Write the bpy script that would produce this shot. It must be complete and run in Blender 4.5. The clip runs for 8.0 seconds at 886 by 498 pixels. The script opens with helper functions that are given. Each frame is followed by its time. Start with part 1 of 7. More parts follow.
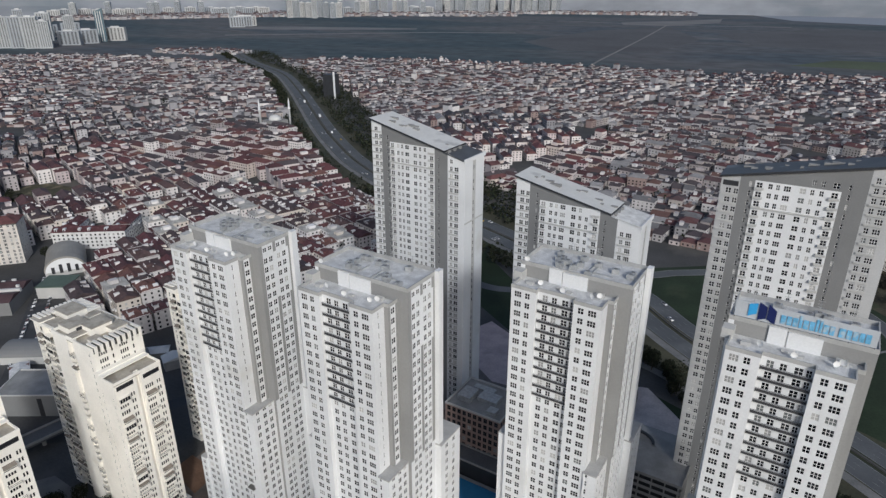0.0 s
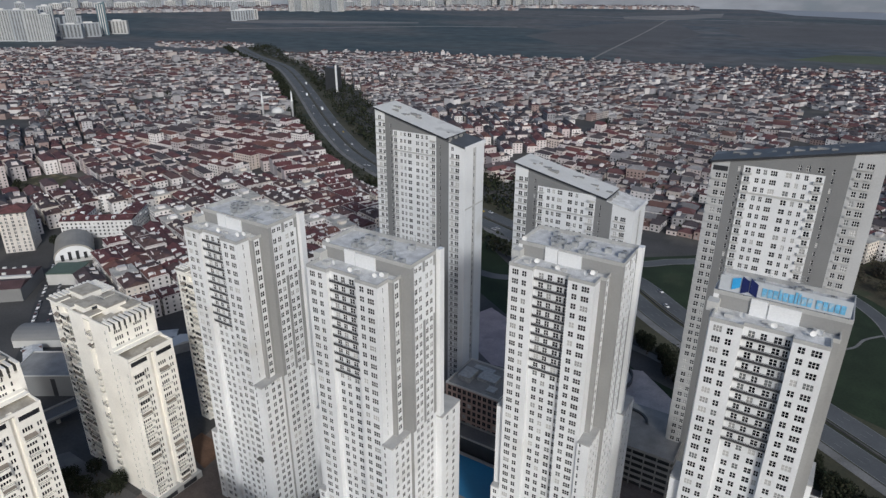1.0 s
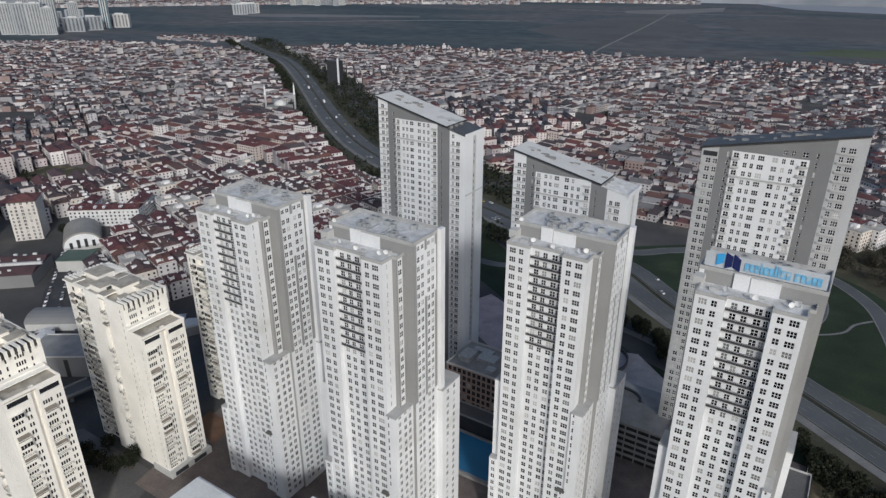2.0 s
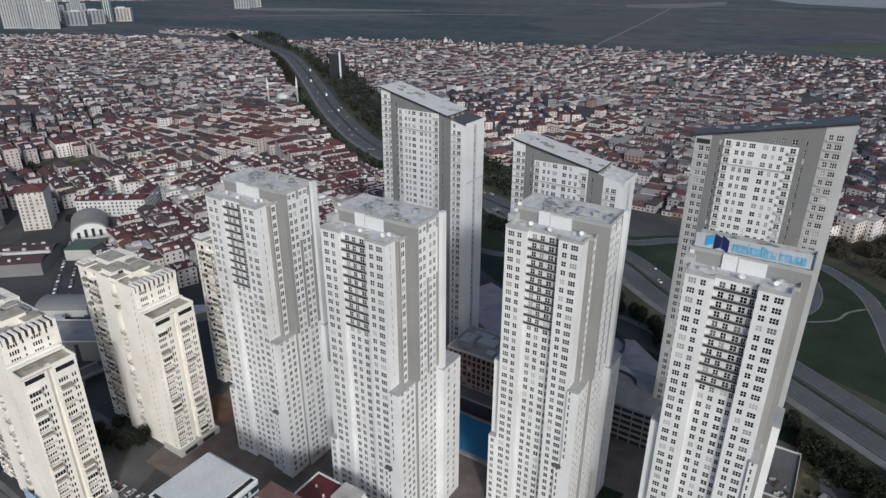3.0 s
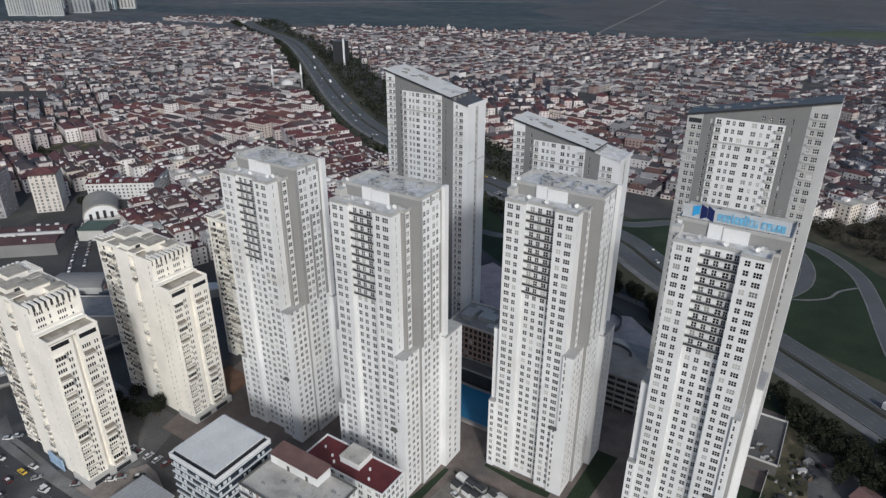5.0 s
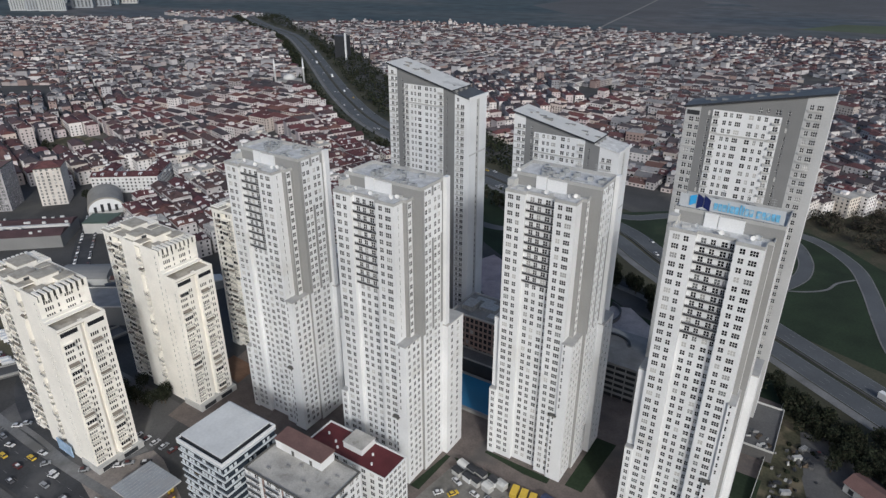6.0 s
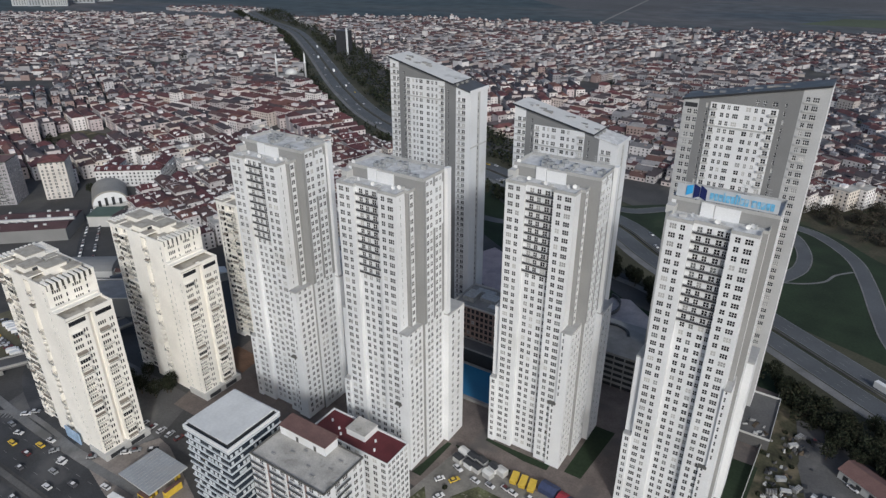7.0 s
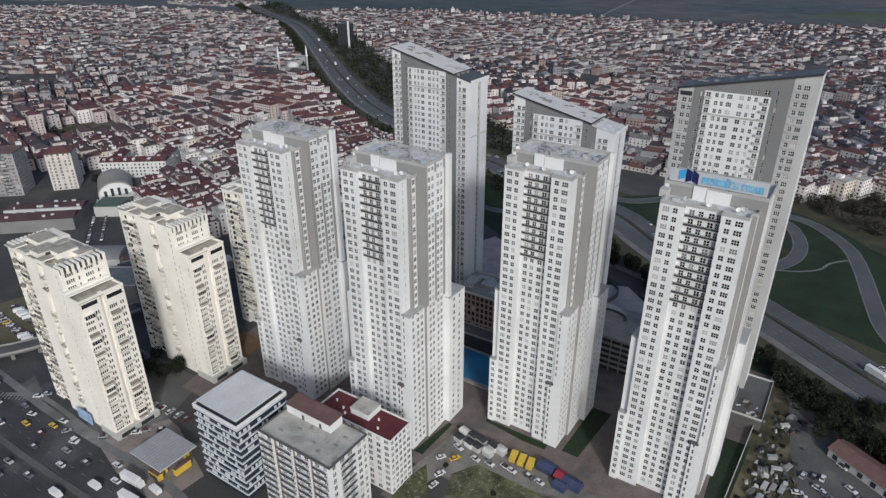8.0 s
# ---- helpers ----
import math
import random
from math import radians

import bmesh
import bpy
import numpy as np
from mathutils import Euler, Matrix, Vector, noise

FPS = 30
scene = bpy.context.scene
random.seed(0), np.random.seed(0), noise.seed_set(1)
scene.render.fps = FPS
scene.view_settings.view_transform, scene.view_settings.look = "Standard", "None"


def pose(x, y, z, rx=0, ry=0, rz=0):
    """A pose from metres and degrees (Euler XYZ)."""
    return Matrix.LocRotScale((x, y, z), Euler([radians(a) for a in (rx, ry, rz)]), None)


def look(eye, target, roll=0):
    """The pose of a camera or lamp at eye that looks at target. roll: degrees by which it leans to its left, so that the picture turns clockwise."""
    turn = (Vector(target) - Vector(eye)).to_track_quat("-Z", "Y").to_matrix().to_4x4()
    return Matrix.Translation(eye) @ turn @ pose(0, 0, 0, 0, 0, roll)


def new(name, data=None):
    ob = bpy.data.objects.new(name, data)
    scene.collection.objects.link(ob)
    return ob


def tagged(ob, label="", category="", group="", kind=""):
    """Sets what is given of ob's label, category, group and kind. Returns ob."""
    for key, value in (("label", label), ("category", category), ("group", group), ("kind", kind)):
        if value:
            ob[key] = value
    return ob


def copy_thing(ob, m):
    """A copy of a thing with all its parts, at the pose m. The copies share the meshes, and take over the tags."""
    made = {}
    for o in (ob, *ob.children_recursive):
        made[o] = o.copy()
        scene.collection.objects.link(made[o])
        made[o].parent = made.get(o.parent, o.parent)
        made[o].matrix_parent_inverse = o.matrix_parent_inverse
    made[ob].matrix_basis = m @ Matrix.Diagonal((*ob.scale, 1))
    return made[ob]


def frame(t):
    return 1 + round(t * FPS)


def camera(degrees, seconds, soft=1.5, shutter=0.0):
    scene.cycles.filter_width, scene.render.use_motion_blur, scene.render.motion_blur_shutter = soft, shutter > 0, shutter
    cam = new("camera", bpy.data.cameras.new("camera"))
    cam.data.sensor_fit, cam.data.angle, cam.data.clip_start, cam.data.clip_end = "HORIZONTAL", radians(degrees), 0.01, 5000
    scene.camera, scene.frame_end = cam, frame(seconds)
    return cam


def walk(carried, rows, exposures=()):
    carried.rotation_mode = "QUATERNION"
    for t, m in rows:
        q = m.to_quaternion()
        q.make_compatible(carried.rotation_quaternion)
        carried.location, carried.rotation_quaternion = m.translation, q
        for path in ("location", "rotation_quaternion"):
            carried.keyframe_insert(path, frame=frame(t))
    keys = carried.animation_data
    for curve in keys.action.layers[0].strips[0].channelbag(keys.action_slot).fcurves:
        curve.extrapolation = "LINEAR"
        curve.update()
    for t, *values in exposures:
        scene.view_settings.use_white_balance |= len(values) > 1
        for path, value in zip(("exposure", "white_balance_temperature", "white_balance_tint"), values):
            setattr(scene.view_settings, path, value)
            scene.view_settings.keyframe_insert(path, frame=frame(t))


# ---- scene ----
cam = camera(69.24, 8.0, soft=1.4)
# seconds, eye (m), yaw, pitch, roll (degrees)
ROWS = [
    (0.0, 0.0, 0.0, 190.83, 32.258, -22.622, -0.01),
    (0.5, 2.703, -4.356, 190.55, 32.330, -22.851, -0.05),
    (1.0, 5.288, -8.486, 190.29, 32.389, -23.084, -0.09),
    (1.5, 8.192, -13.087, 190.01, 32.440, -23.319, -0.12),
    (3.0, 15.441, -24.401, 189.40, 32.626, -24.000, -0.15),
    (3.5, 17.414, -27.439, 189.26, 32.701, -24.257, -0.15),
    (4.0, 19.272, -30.284, 189.12, 32.775, -24.515, -0.14),
    (4.5, 20.927, -32.804, 189.01, 32.827, -24.756, -0.13),
    (6.0, 24.806, -38.669, 188.77, 33.031, -25.385, -0.07),
    (6.5, 25.941, -40.371, 188.70, 33.087, -25.573, -0.04),
    (7.0, 27.167, -42.205, 188.64, 33.141, -25.777, 0.0),
    (7.5, 29.193, -45.222, 188.53, 33.185, -26.016, 0.03),
    (8.0, 31.534, -48.686, 188.41, 33.233, -26.283, 0.08),
]
walk(cam, [(t, pose(x, y, z, 90 + p, r, w)) for t, x, y, z, w, p, r in ROWS], exposures=[(0.0, 0.0, 6230, 8), (8.0, 0.0, 6230, 8)])

# ---- light: broken cloud, low sun from behind the eye ----
SUN_TO = Vector((0.624, -0.624, 0.470)).normalized()
world = bpy.data.worlds.new("sky")
scene.world = world
world.use_nodes = True
_n = world.node_tree.nodes
_sky = _n.new("ShaderNodeTexSky")
_sky.sky_type, _sky.sun_disc = "NISHITA", False
_sky.sun_elevation = math.asin(SUN_TO.z)
_sky.sun_rotation = math.atan2(SUN_TO.x, SUN_TO.y)
_sky.dust_density, _sky.air_density = 2.5, 0.75
_n["Background"].inputs[1].default_value = 0.108
world.node_tree.links.new(_sky.outputs[0], _n["Background"].inputs[0])
_sun = bpy.data.lights.new("sun", "SUN")
_sun.energy, _sun.angle, _sun.color = 1.79, radians(6), (1.0, 0.985, 0.965)
sun = new("sun", _sun)
sun.matrix_world = look(SUN_TO * 500, (0, 0, 0))


# ---- materials ----
def material(name, base, rough=0.7, vary=0.15, scale=0.3, fine=4.0, bump=0.15, metal=0.0, stain=None, spec=0.4, rand="", ramp=None):
    """Paint, stone or earth: a base colour with broad stains, fine grain and relief. rand: 'object' or 'island' picks from the ramp."""
    m = bpy.data.materials.new(name)
    m.use_nodes = True
    nt = m.node_tree
    nd, ln = nt.nodes, nt.links.new
    p = nd["Principled BSDF"]
    p.inputs["Roughness"].default_value = rough
    p.inputs["Metallic"].default_value = metal
    p.inputs["Specular IOR Level"].default_value = spec
    geo = nd.new("ShaderNodeNewGeometry")
    if ramp:
        src = nd.new("ShaderNodeObjectInfo").outputs["Random"] if rand == "object" else geo.outputs["Random Per Island"]
        cr = nd.new("ShaderNodeValToRGB")
        cr.color_ramp.interpolation = "CONSTANT"
        el = cr.color_ramp.elements
        el[1].position = 1 / len(ramp)
        el[0].color, el[1].color = (*ramp[0], 1), (*ramp[1], 1)
        for k in range(2, len(ramp)):
            el.new(k / len(ramp)).color = (*ramp[k], 1)
        ln(src, cr.inputs[0])
        col = cr.outputs[0]
    else:
        rgb = nd.new("ShaderNodeRGB")
        rgb.outputs[0].default_value = (*base, 1)
        col = rgb.outputs[0]
    big = nd.new("ShaderNodeTexNoise")
    big.inputs["Scale"].default_value, big.inputs["Detail"].default_value = scale, 5
    small = nd.new("ShaderNodeTexNoise")
    small.inputs["Scale"].default_value, small.inputs["Detail"].default_value = fine, 3
    ln(geo.outputs["Position"], big.inputs["Vector"])
    ln(geo.outputs["Position"], small.inputs["Vector"])
    mr = nd.new("ShaderNodeMapRange")
    mr.inputs[1].default_value, mr.inputs[2].default_value = 0.3, 0.7
    mr.inputs[3].default_value, mr.inputs[4].default_value = 1 - vary, 1 + vary * 0.5
    ln(big.outputs[0], mr.inputs[0])
    mr2 = nd.new("ShaderNodeMapRange")
    mr2.inputs[1].default_value, mr2.inputs[2].default_value = 0.3, 0.7
    mr2.inputs[3].default_value, mr2.inputs[4].default_value = 1 - vary * 0.5, 1 + vary * 0.35
    ln(small.outputs[0], mr2.inputs[0])
    mul = nd.new("ShaderNodeMath")
    mul.operation = "MULTIPLY"
    ln(mr.outputs[0], mul.inputs[0])
    ln(mr2.outputs[0], mul.inputs[1])
    sc = nd.new("ShaderNodeVectorMath")
    sc.operation = "SCALE"
    ln(col, sc.inputs[0])
    ln(mul.outputs[0], sc.inputs["Scale"])
    out = sc.outputs[0]
    if stain:
        st = nd.new("ShaderNodeTexNoise")
        st.inputs["Scale"].default_value, st.inputs["Detail"].default_value = stain[1], 6
        ln(geo.outputs["Position"], st.inputs["Vector"])
        th = nd.new("ShaderNodeMapRange")
        th.inputs[1].default_value, th.inputs[2].default_value = stain[2], stain[2] + 0.12
        ln(st.outputs[0], th.inputs[0])
        mx = nd.new("ShaderNodeMix")
        mx.data_type = "RGBA"
        ln(th.outputs[0], mx.inputs["Factor"])
        ln(out, mx.inputs[6])
        mx.inputs[7].default_value = (*stain[0], 1)
        out = mx.outputs[2]
    ln(out, p.inputs["Base Color"])
    if bump:
        bp = nd.new("ShaderNodeBump")
        bp.inputs["Strength"].default_value, bp.inputs["Distance"].default_value = bump, 0.05
        ln(small.outputs[0], bp.inputs["Height"])
        ln(bp.outputs[0], p.inputs["Normal"])
    return m


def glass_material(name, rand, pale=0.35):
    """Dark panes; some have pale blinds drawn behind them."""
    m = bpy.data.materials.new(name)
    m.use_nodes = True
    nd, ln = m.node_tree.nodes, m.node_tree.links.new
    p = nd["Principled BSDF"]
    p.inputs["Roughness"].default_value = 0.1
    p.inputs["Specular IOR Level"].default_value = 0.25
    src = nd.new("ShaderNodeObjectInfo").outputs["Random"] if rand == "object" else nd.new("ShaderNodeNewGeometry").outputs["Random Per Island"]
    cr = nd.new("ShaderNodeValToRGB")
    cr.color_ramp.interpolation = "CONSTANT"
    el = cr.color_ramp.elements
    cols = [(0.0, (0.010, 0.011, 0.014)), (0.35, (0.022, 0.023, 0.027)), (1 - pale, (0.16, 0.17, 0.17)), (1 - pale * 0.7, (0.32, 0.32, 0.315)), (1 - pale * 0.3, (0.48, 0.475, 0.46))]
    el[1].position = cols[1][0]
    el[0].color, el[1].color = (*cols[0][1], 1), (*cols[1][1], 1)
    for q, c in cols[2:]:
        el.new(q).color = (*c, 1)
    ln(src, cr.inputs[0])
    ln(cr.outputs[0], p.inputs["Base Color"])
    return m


WHITE = material("white_render", (0.74, 0.75, 0.755), 0.75, 0.10, 0.06, 2.0, 0.05, stain=((0.60, 0.60, 0.58), 0.05, 0.62))
GREY = material("grey_render", (0.205, 0.208, 0.208), 0.75, 0.10, 0.08, 2.0, 0.05)
SIDEGREY = material("warm_grey_render", (0.285, 0.286, 0.28), 0.75, 0.10, 0.08, 2.0, 0.05)
# dark cappings, and the painted shade between the pergola beams
DARKCAPSHADE = material("dark_capping_and_shade", (0.11, 0.108, 0.10), 0.7, 0.15, 0.3, 2.0, 0.05)
CAP = material("parapet_capping", (0.42, 0.42, 0.41), 0.7, 0.15, 0.3, 2.0, 0.05)
# grey holds the shade of recessed balcony bays, drawn on a flush wall
BAYSHADE = material("bay_shade_render", (0.47, 0.475, 0.475), 0.75, 0.12, 0.08, 2.0, 0.05)
PALEGREY = material("pale_grey_render", (0.50, 0.50, 0.485), 0.75, 0.10, 0.08, 2.0, 0.05)
CREAM = material("cream_render", (0.90, 0.87, 0.80), 0.75, 0.10, 0.08, 2.0, 0.05, stain=((0.72, 0.68, 0.60), 0.07, 0.64))
ROOFGREY = material("roof_screed", (0.64, 0.645, 0.64), 0.85, 0.25, 0.4, 2.5, 0.2, stain=((0.50, 0.50, 0.495), 0.28, 0.57))
ROOFMETAL = material("roof_sheet", (0.62, 0.62, 0.60), 0.55, 0.10, 0.1, 1.0, 0.1, stain=((0.42, 0.42, 0.41), 0.1, 0.58))
CREAMROOF = material("cream_roof_screed", (0.46, 0.425, 0.36), 0.85, 0.25, 0.3, 2.0, 0.2, stain=((0.30, 0.27, 0.225), 0.25, 0.55))
DARK = material("dark_fascia", (0.035, 0.037, 0.042), 0.5, 0.2, 0.3, 3.0, 0.1)
ROOFDARK = material("dark_roof_sheet", (0.080, 0.083, 0.087), 0.5, 0.2, 0.15, 1.0, 0.1, stain=((0.16, 0.17, 0.18), 0.12, 0.6))
RAIL = material("rail_metal", (0.065, 0.066, 0.07), 0.5, 0.2, 0.5, 3.0, 0.0)
SLABGREY = material("balcony_slab", (0.68, 0.68, 0.67), 0.8, 0.15, 0.4, 3.0, 0.1)
PVC = material("window_pvc", (0.78, 0.78, 0.77), 0.45, 0.05, 0.5, 3.0, 0.0)
PLANT = material("plant_metal", (0.45, 0.46, 0.46), 0.5, 0.25, 0.8, 4.0, 0.05, metal=0.3)
GLASS = glass_material("window_glass", "object", 0.17)
GLASSI = glass_material("window_glass_far", "island", 0.20)
MOTORWAY = material("motorway_asphalt", (0.098, 0.105, 0.113), 0.9, 0.2, 0.04, 1.5, 0.2, stain=((0.125, 0.13, 0.136), 0.03, 0.56))
ASPHALT = material("asphalt", (0.056, 0.058, 0.063), 0.9, 0.3, 0.06, 1.5, 0.2, stain=((0.092, 0.092, 0.094), 0.05, 0.54))
OLDASPH = material("worn_asphalt", (0.115, 0.113, 0.112), 0.9, 0.3, 0.05, 1.5, 0.2, stain=((0.165, 0.158, 0.148), 0.05, 0.56))
PAVING = material("paving", (0.165, 0.138, 0.125), 0.9, 0.25, 0.15, 1.2, 0.2, stain=((0.105, 0.096, 0.09), 0.06, 0.55))
CONCRETE = material("concrete", (0.29, 0.288, 0.28), 0.85, 0.2, 0.2, 2.0, 0.2, stain=((0.22, 0.22, 0.21), 0.12, 0.58))
LAWN = material("lawn", (0.020, 0.036, 0.016), 0.95, 0.4, 0.04, 0.8, 0.5, stain=((0.044, 0.048, 0.028), 0.02, 0.62))
VERGE = material("dry_verge", (0.066, 0.064, 0.040), 0.95, 0.4, 0.03, 0.8, 0.5, stain=((0.030, 0.036, 0.022), 0.02, 0.52))
SCRUB = material("scrub", (0.070, 0.068, 0.040), 0.95, 0.5, 0.10, 0.8, 0.5, stain=((0.155, 0.130, 0.085), 0.09, 0.53))
LEAF = material("foliage", (0.030, 0.040, 0.020), 0.9, 0.5, 0.4, 3.0, 0.4, rand="island", ramp=[(0.024, 0.031, 0.020), (0.029, 0.036, 0.022), (0.034, 0.040, 0.025), (0.038, 0.038, 0.026)], spec=0.1)
BARK = material("bark", (0.09, 0.07, 0.05), 0.9, 0.3, 2.0, 8.0, 0.3)
PAINTW = material("road_paint", (0.24, 0.24, 0.235), 0.7, 0.3, 0.5, 3.0, 0.0)
POOLBLUE = material("pool_tile", (0.028, 0.165, 0.32), 0.35, 0.12, 0.08, 1.0, 0.05)
REDROOF = material("red_roof_coating", (0.115, 0.022, 0.027), 0.7, 0.2, 0.25, 2.0, 0.1, stain=((0.085, 0.018, 0.022), 0.12, 0.55))
BROWNROOF = material("brown_roof_sheet", (0.17, 0.10, 0.09), 0.7, 0.2, 0.25, 2.0, 0.1)
SIGNBLUE = material("sign_light_blue", (0.05, 0.36, 0.72), 0.45, 0.08, 0.5, 3.0, 0.0)
SIGNNAVY = material("sign_navy", (0.012, 0.02, 0.10), 0.45, 0.08, 0.5, 3.0, 0.0)
TYRE = material("tyre_rubber", (0.02, 0.02, 0.02), 0.8, 0.1, 2.0, 8.0, 0.0)
YELLOW = material("yellow_paint", (0.66, 0.46, 0.06), 0.5, 0.1, 0.8, 4.0, 0.0)
BLUETARP = material("blue_tarpaulin", (0.045, 0.060, 0.125), 0.7, 0.2, 0.5, 3.0, 0.2)
REDTARP = material("red_tarpaulin", (0.30, 0.032, 0.048), 0.7, 0.2, 0.5, 3.0, 0.2)
BRICKBROWN = material("brown_cladding", (0.31, 0.225, 0.20), 0.8, 0.15, 0.3, 2.0, 0.1)
# town walls dimmed and roofs lightened, so contrast drops as through haze
WALLS = [(0.42, 0.405, 0.41), (0.56, 0.54, 0.54), (0.33, 0.325, 0.34), (0.44, 0.40, 0.375), (0.26, 0.26, 0.28), (0.66, 0.64, 0.63), (0.38, 0.345, 0.34), (0.29, 0.22, 0.205), (0.48, 0.47, 0.485), (0.52, 0.46, 0.45)]
ROOFS = [(0.096, 0.062, 0.066), (0.066, 0.055, 0.062), (0.115, 0.056, 0.058), (0.050, 0.048, 0.056), (0.088, 0.074, 0.078), (0.15, 0.148, 0.155), (0.100, 0.048, 0.052), (0.070, 0.060, 0.066), (0.27, 0.265, 0.27), (0.060, 0.052, 0.058), (0.125, 0.072, 0.064)]
REDS = [(0.122, 0.048, 0.052), (0.102, 0.047, 0.050), (0.150, 0.064, 0.062), (0.088, 0.042, 0.046), (0.112, 0.070, 0.067), (0.082, 0.060, 0.062), (0.165, 0.082, 0.070)]
CITYWALL = material("city_render", (0.5, 0.48, 0.45), 0.85, 0.18, 0.05, 0.8, 0.1, rand="island", ramp=WALLS)
CITYROOF = material("city_roof_tile", (0.13, 0.06, 0.05), 0.85, 0.25, 0.08, 0.8, 0.2, rand="island", ramp=ROOFS)
QUARTERWALL = material("quarter_render", (0.6, 0.57, 0.55), 0.85, 0.18, 0.05, 0.8, 0.1, rand="island", ramp=[(0.66, 0.60, 0.585), (0.74, 0.70, 0.68), (0.55, 0.49, 0.475), (0.62, 0.54, 0.49), (0.46, 0.42, 0.42), (0.78, 0.74, 0.72), (0.58, 0.50, 0.50)])
QUARTERROOF = material("quarter_roof_tile", (0.13, 0.06, 0.05), 0.85, 0.25, 0.08, 0.8, 0.2, rand="island", ramp=REDS + ROOFS[:5])
HOUSEWALL = material("house_render", (0.6, 0.57, 0.52), 0.85, 0.15, 0.1, 1.0, 0.1, rand="object", ramp=[(0.70, 0.665, 0.64), (0.78, 0.755, 0.735), (0.60, 0.575, 0.56), (0.68, 0.62, 0.55), (0.52, 0.49, 0.48), (0.80, 0.775, 0.765)])
REDTILE = material("dark_red_tile", (0.105, 0.042, 0.046), 0.85, 0.4, 0.25, 1.5, 0.3, stain=((0.20, 0.15, 0.145), 0.3, 0.62))
HOUSEROOF = material("house_roof_tile", (0.14, 0.04, 0.04), 0.85, 0.4, 0.25, 1.5, 0.3, rand="object", ramp=REDS)
CARPAINT = material("car_paint", (0.6, 0.6, 0.6), 0.3, 0.03, 0.5, 3.0, 0.0, rand="object", ramp=[(0.72, 0.72, 0.72), (0.62, 0.62, 0.63), (0.70, 0.70, 0.70), (0.10, 0.10, 0.11), (0.30, 0.31, 0.32), (0.66, 0.66, 0.66), (0.03, 0.03, 0.035), (0.68, 0.68, 0.69), (0.45, 0.45, 0.46), (0.70, 0.69, 0.68), (0.16, 0.17, 0.19), (0.11, 0.03, 0.03)])
# pale base stands in for haze and for sky reflected in the water
WATER = material("hazed_lake_water", (0.27, 0.285, 0.31), 0.5, 0.12, 0.0008, 0.01, 0.0)
# pale blue-grey: distance haze painted into the colour
HAZEDPLAIN = material("hazed_far_plain", (0.30, 0.315, 0.335), 0.9, 0.22, 0.0012, 0.01, 0.0, stain=((0.20, 0.225, 0.245), 0.002, 0.56))


# ---- mesh helpers ----
class Build:
    """Gathers quads and boxes, then becomes one mesh."""

    def __init__(self):
        self.v, self.f, self.m = [], [], []

    def face(self, pts, mi=0):
        k = len(self.v)
        self.v.extend(pts)
        self.f.append(tuple(range(k, k + len(pts))))
        self.m.append(mi)

    def box(self, x0, x1, y0, y1, z0, z1, mi=0, top=None):
        k = len(self.v)
        self.v.extend([(x0, y0, z0), (x1, y0, z0), (x1, y1, z0), (x0, y1, z0), (x0, y0, z1), (x1, y0, z1), (x1, y1, z1), (x0, y1, z1)])
        for q, mm in (((0, 3, 2, 1), mi), ((4, 5, 6, 7), mi if top is None else top), ((0, 1, 5, 4), mi), ((1, 2, 6, 5), mi), ((2, 3, 7, 6), mi), ((3, 0, 4, 7), mi)):
            self.f.append(tuple(k + i for i in q))
            self.m.append(mm)

    def hull(self, rings, mi=0, cap=True):
        """Joins rings of equal length, one above the other, into a closed solid."""
        k, n = len(self.v), len(rings[0])
        for r in rings:
            self.v.extend(r)
        for j in range(len(rings) - 1):
            for i in range(n):
                a, b = k + j * n + i, k + j * n + (i + 1) % n
                self.f.append((a, b, b + n, a + n))
                self.m.append(mi)
        if cap:
            self.f.append(tuple(k + i for i in reversed(range(n))))
            self.f.append(tuple(k + (len(rings) - 1) * n + i for i in range(n)))
            self.m += [mi, mi]

    def add(self, other, mat):
        """Adds another build, moved by a matrix; its material numbers stay."""
        k = len(self.v)
        self.v.extend([tuple(mat @ Vector(p)) for p in other.v])
        self.f.extend([tuple(i + k for i in q) for q in other.f])
        self.m.extend(other.m)

    def mesh(self, name, mats, smooth=False):
        me = bpy.data.meshes.new(name)
        me.from_pydata(self.v, [], self.f)
        for mt in mats:
            me.materials.append(mt)
        me.polygons.foreach_set("material_index", self.m)
        if smooth:
            me.polygons.foreach_set("use_smooth", [True] * len(self.f))
        me.update()
        return me


def obj(name, b, mats, parent=None, label="", smooth=False, mat=None):
    ob = new(name, b if isinstance(b, bpy.types.Mesh) else b.mesh(name, mats, smooth))
    if mat is not None:
        ob.matrix_basis = mat
    if parent is not None:
        ob.parent = parent
    if label:
        ob["label"] = label
    return ob


def thing(name, label, category, group="", at=(0, 0, 0), rz=0.0, kind=""):
    e = new(name)
    e.matrix_basis = pose(at[0], at[1], at[2], 0, 0, rz)
    return tagged(e, label, category, group, kind)


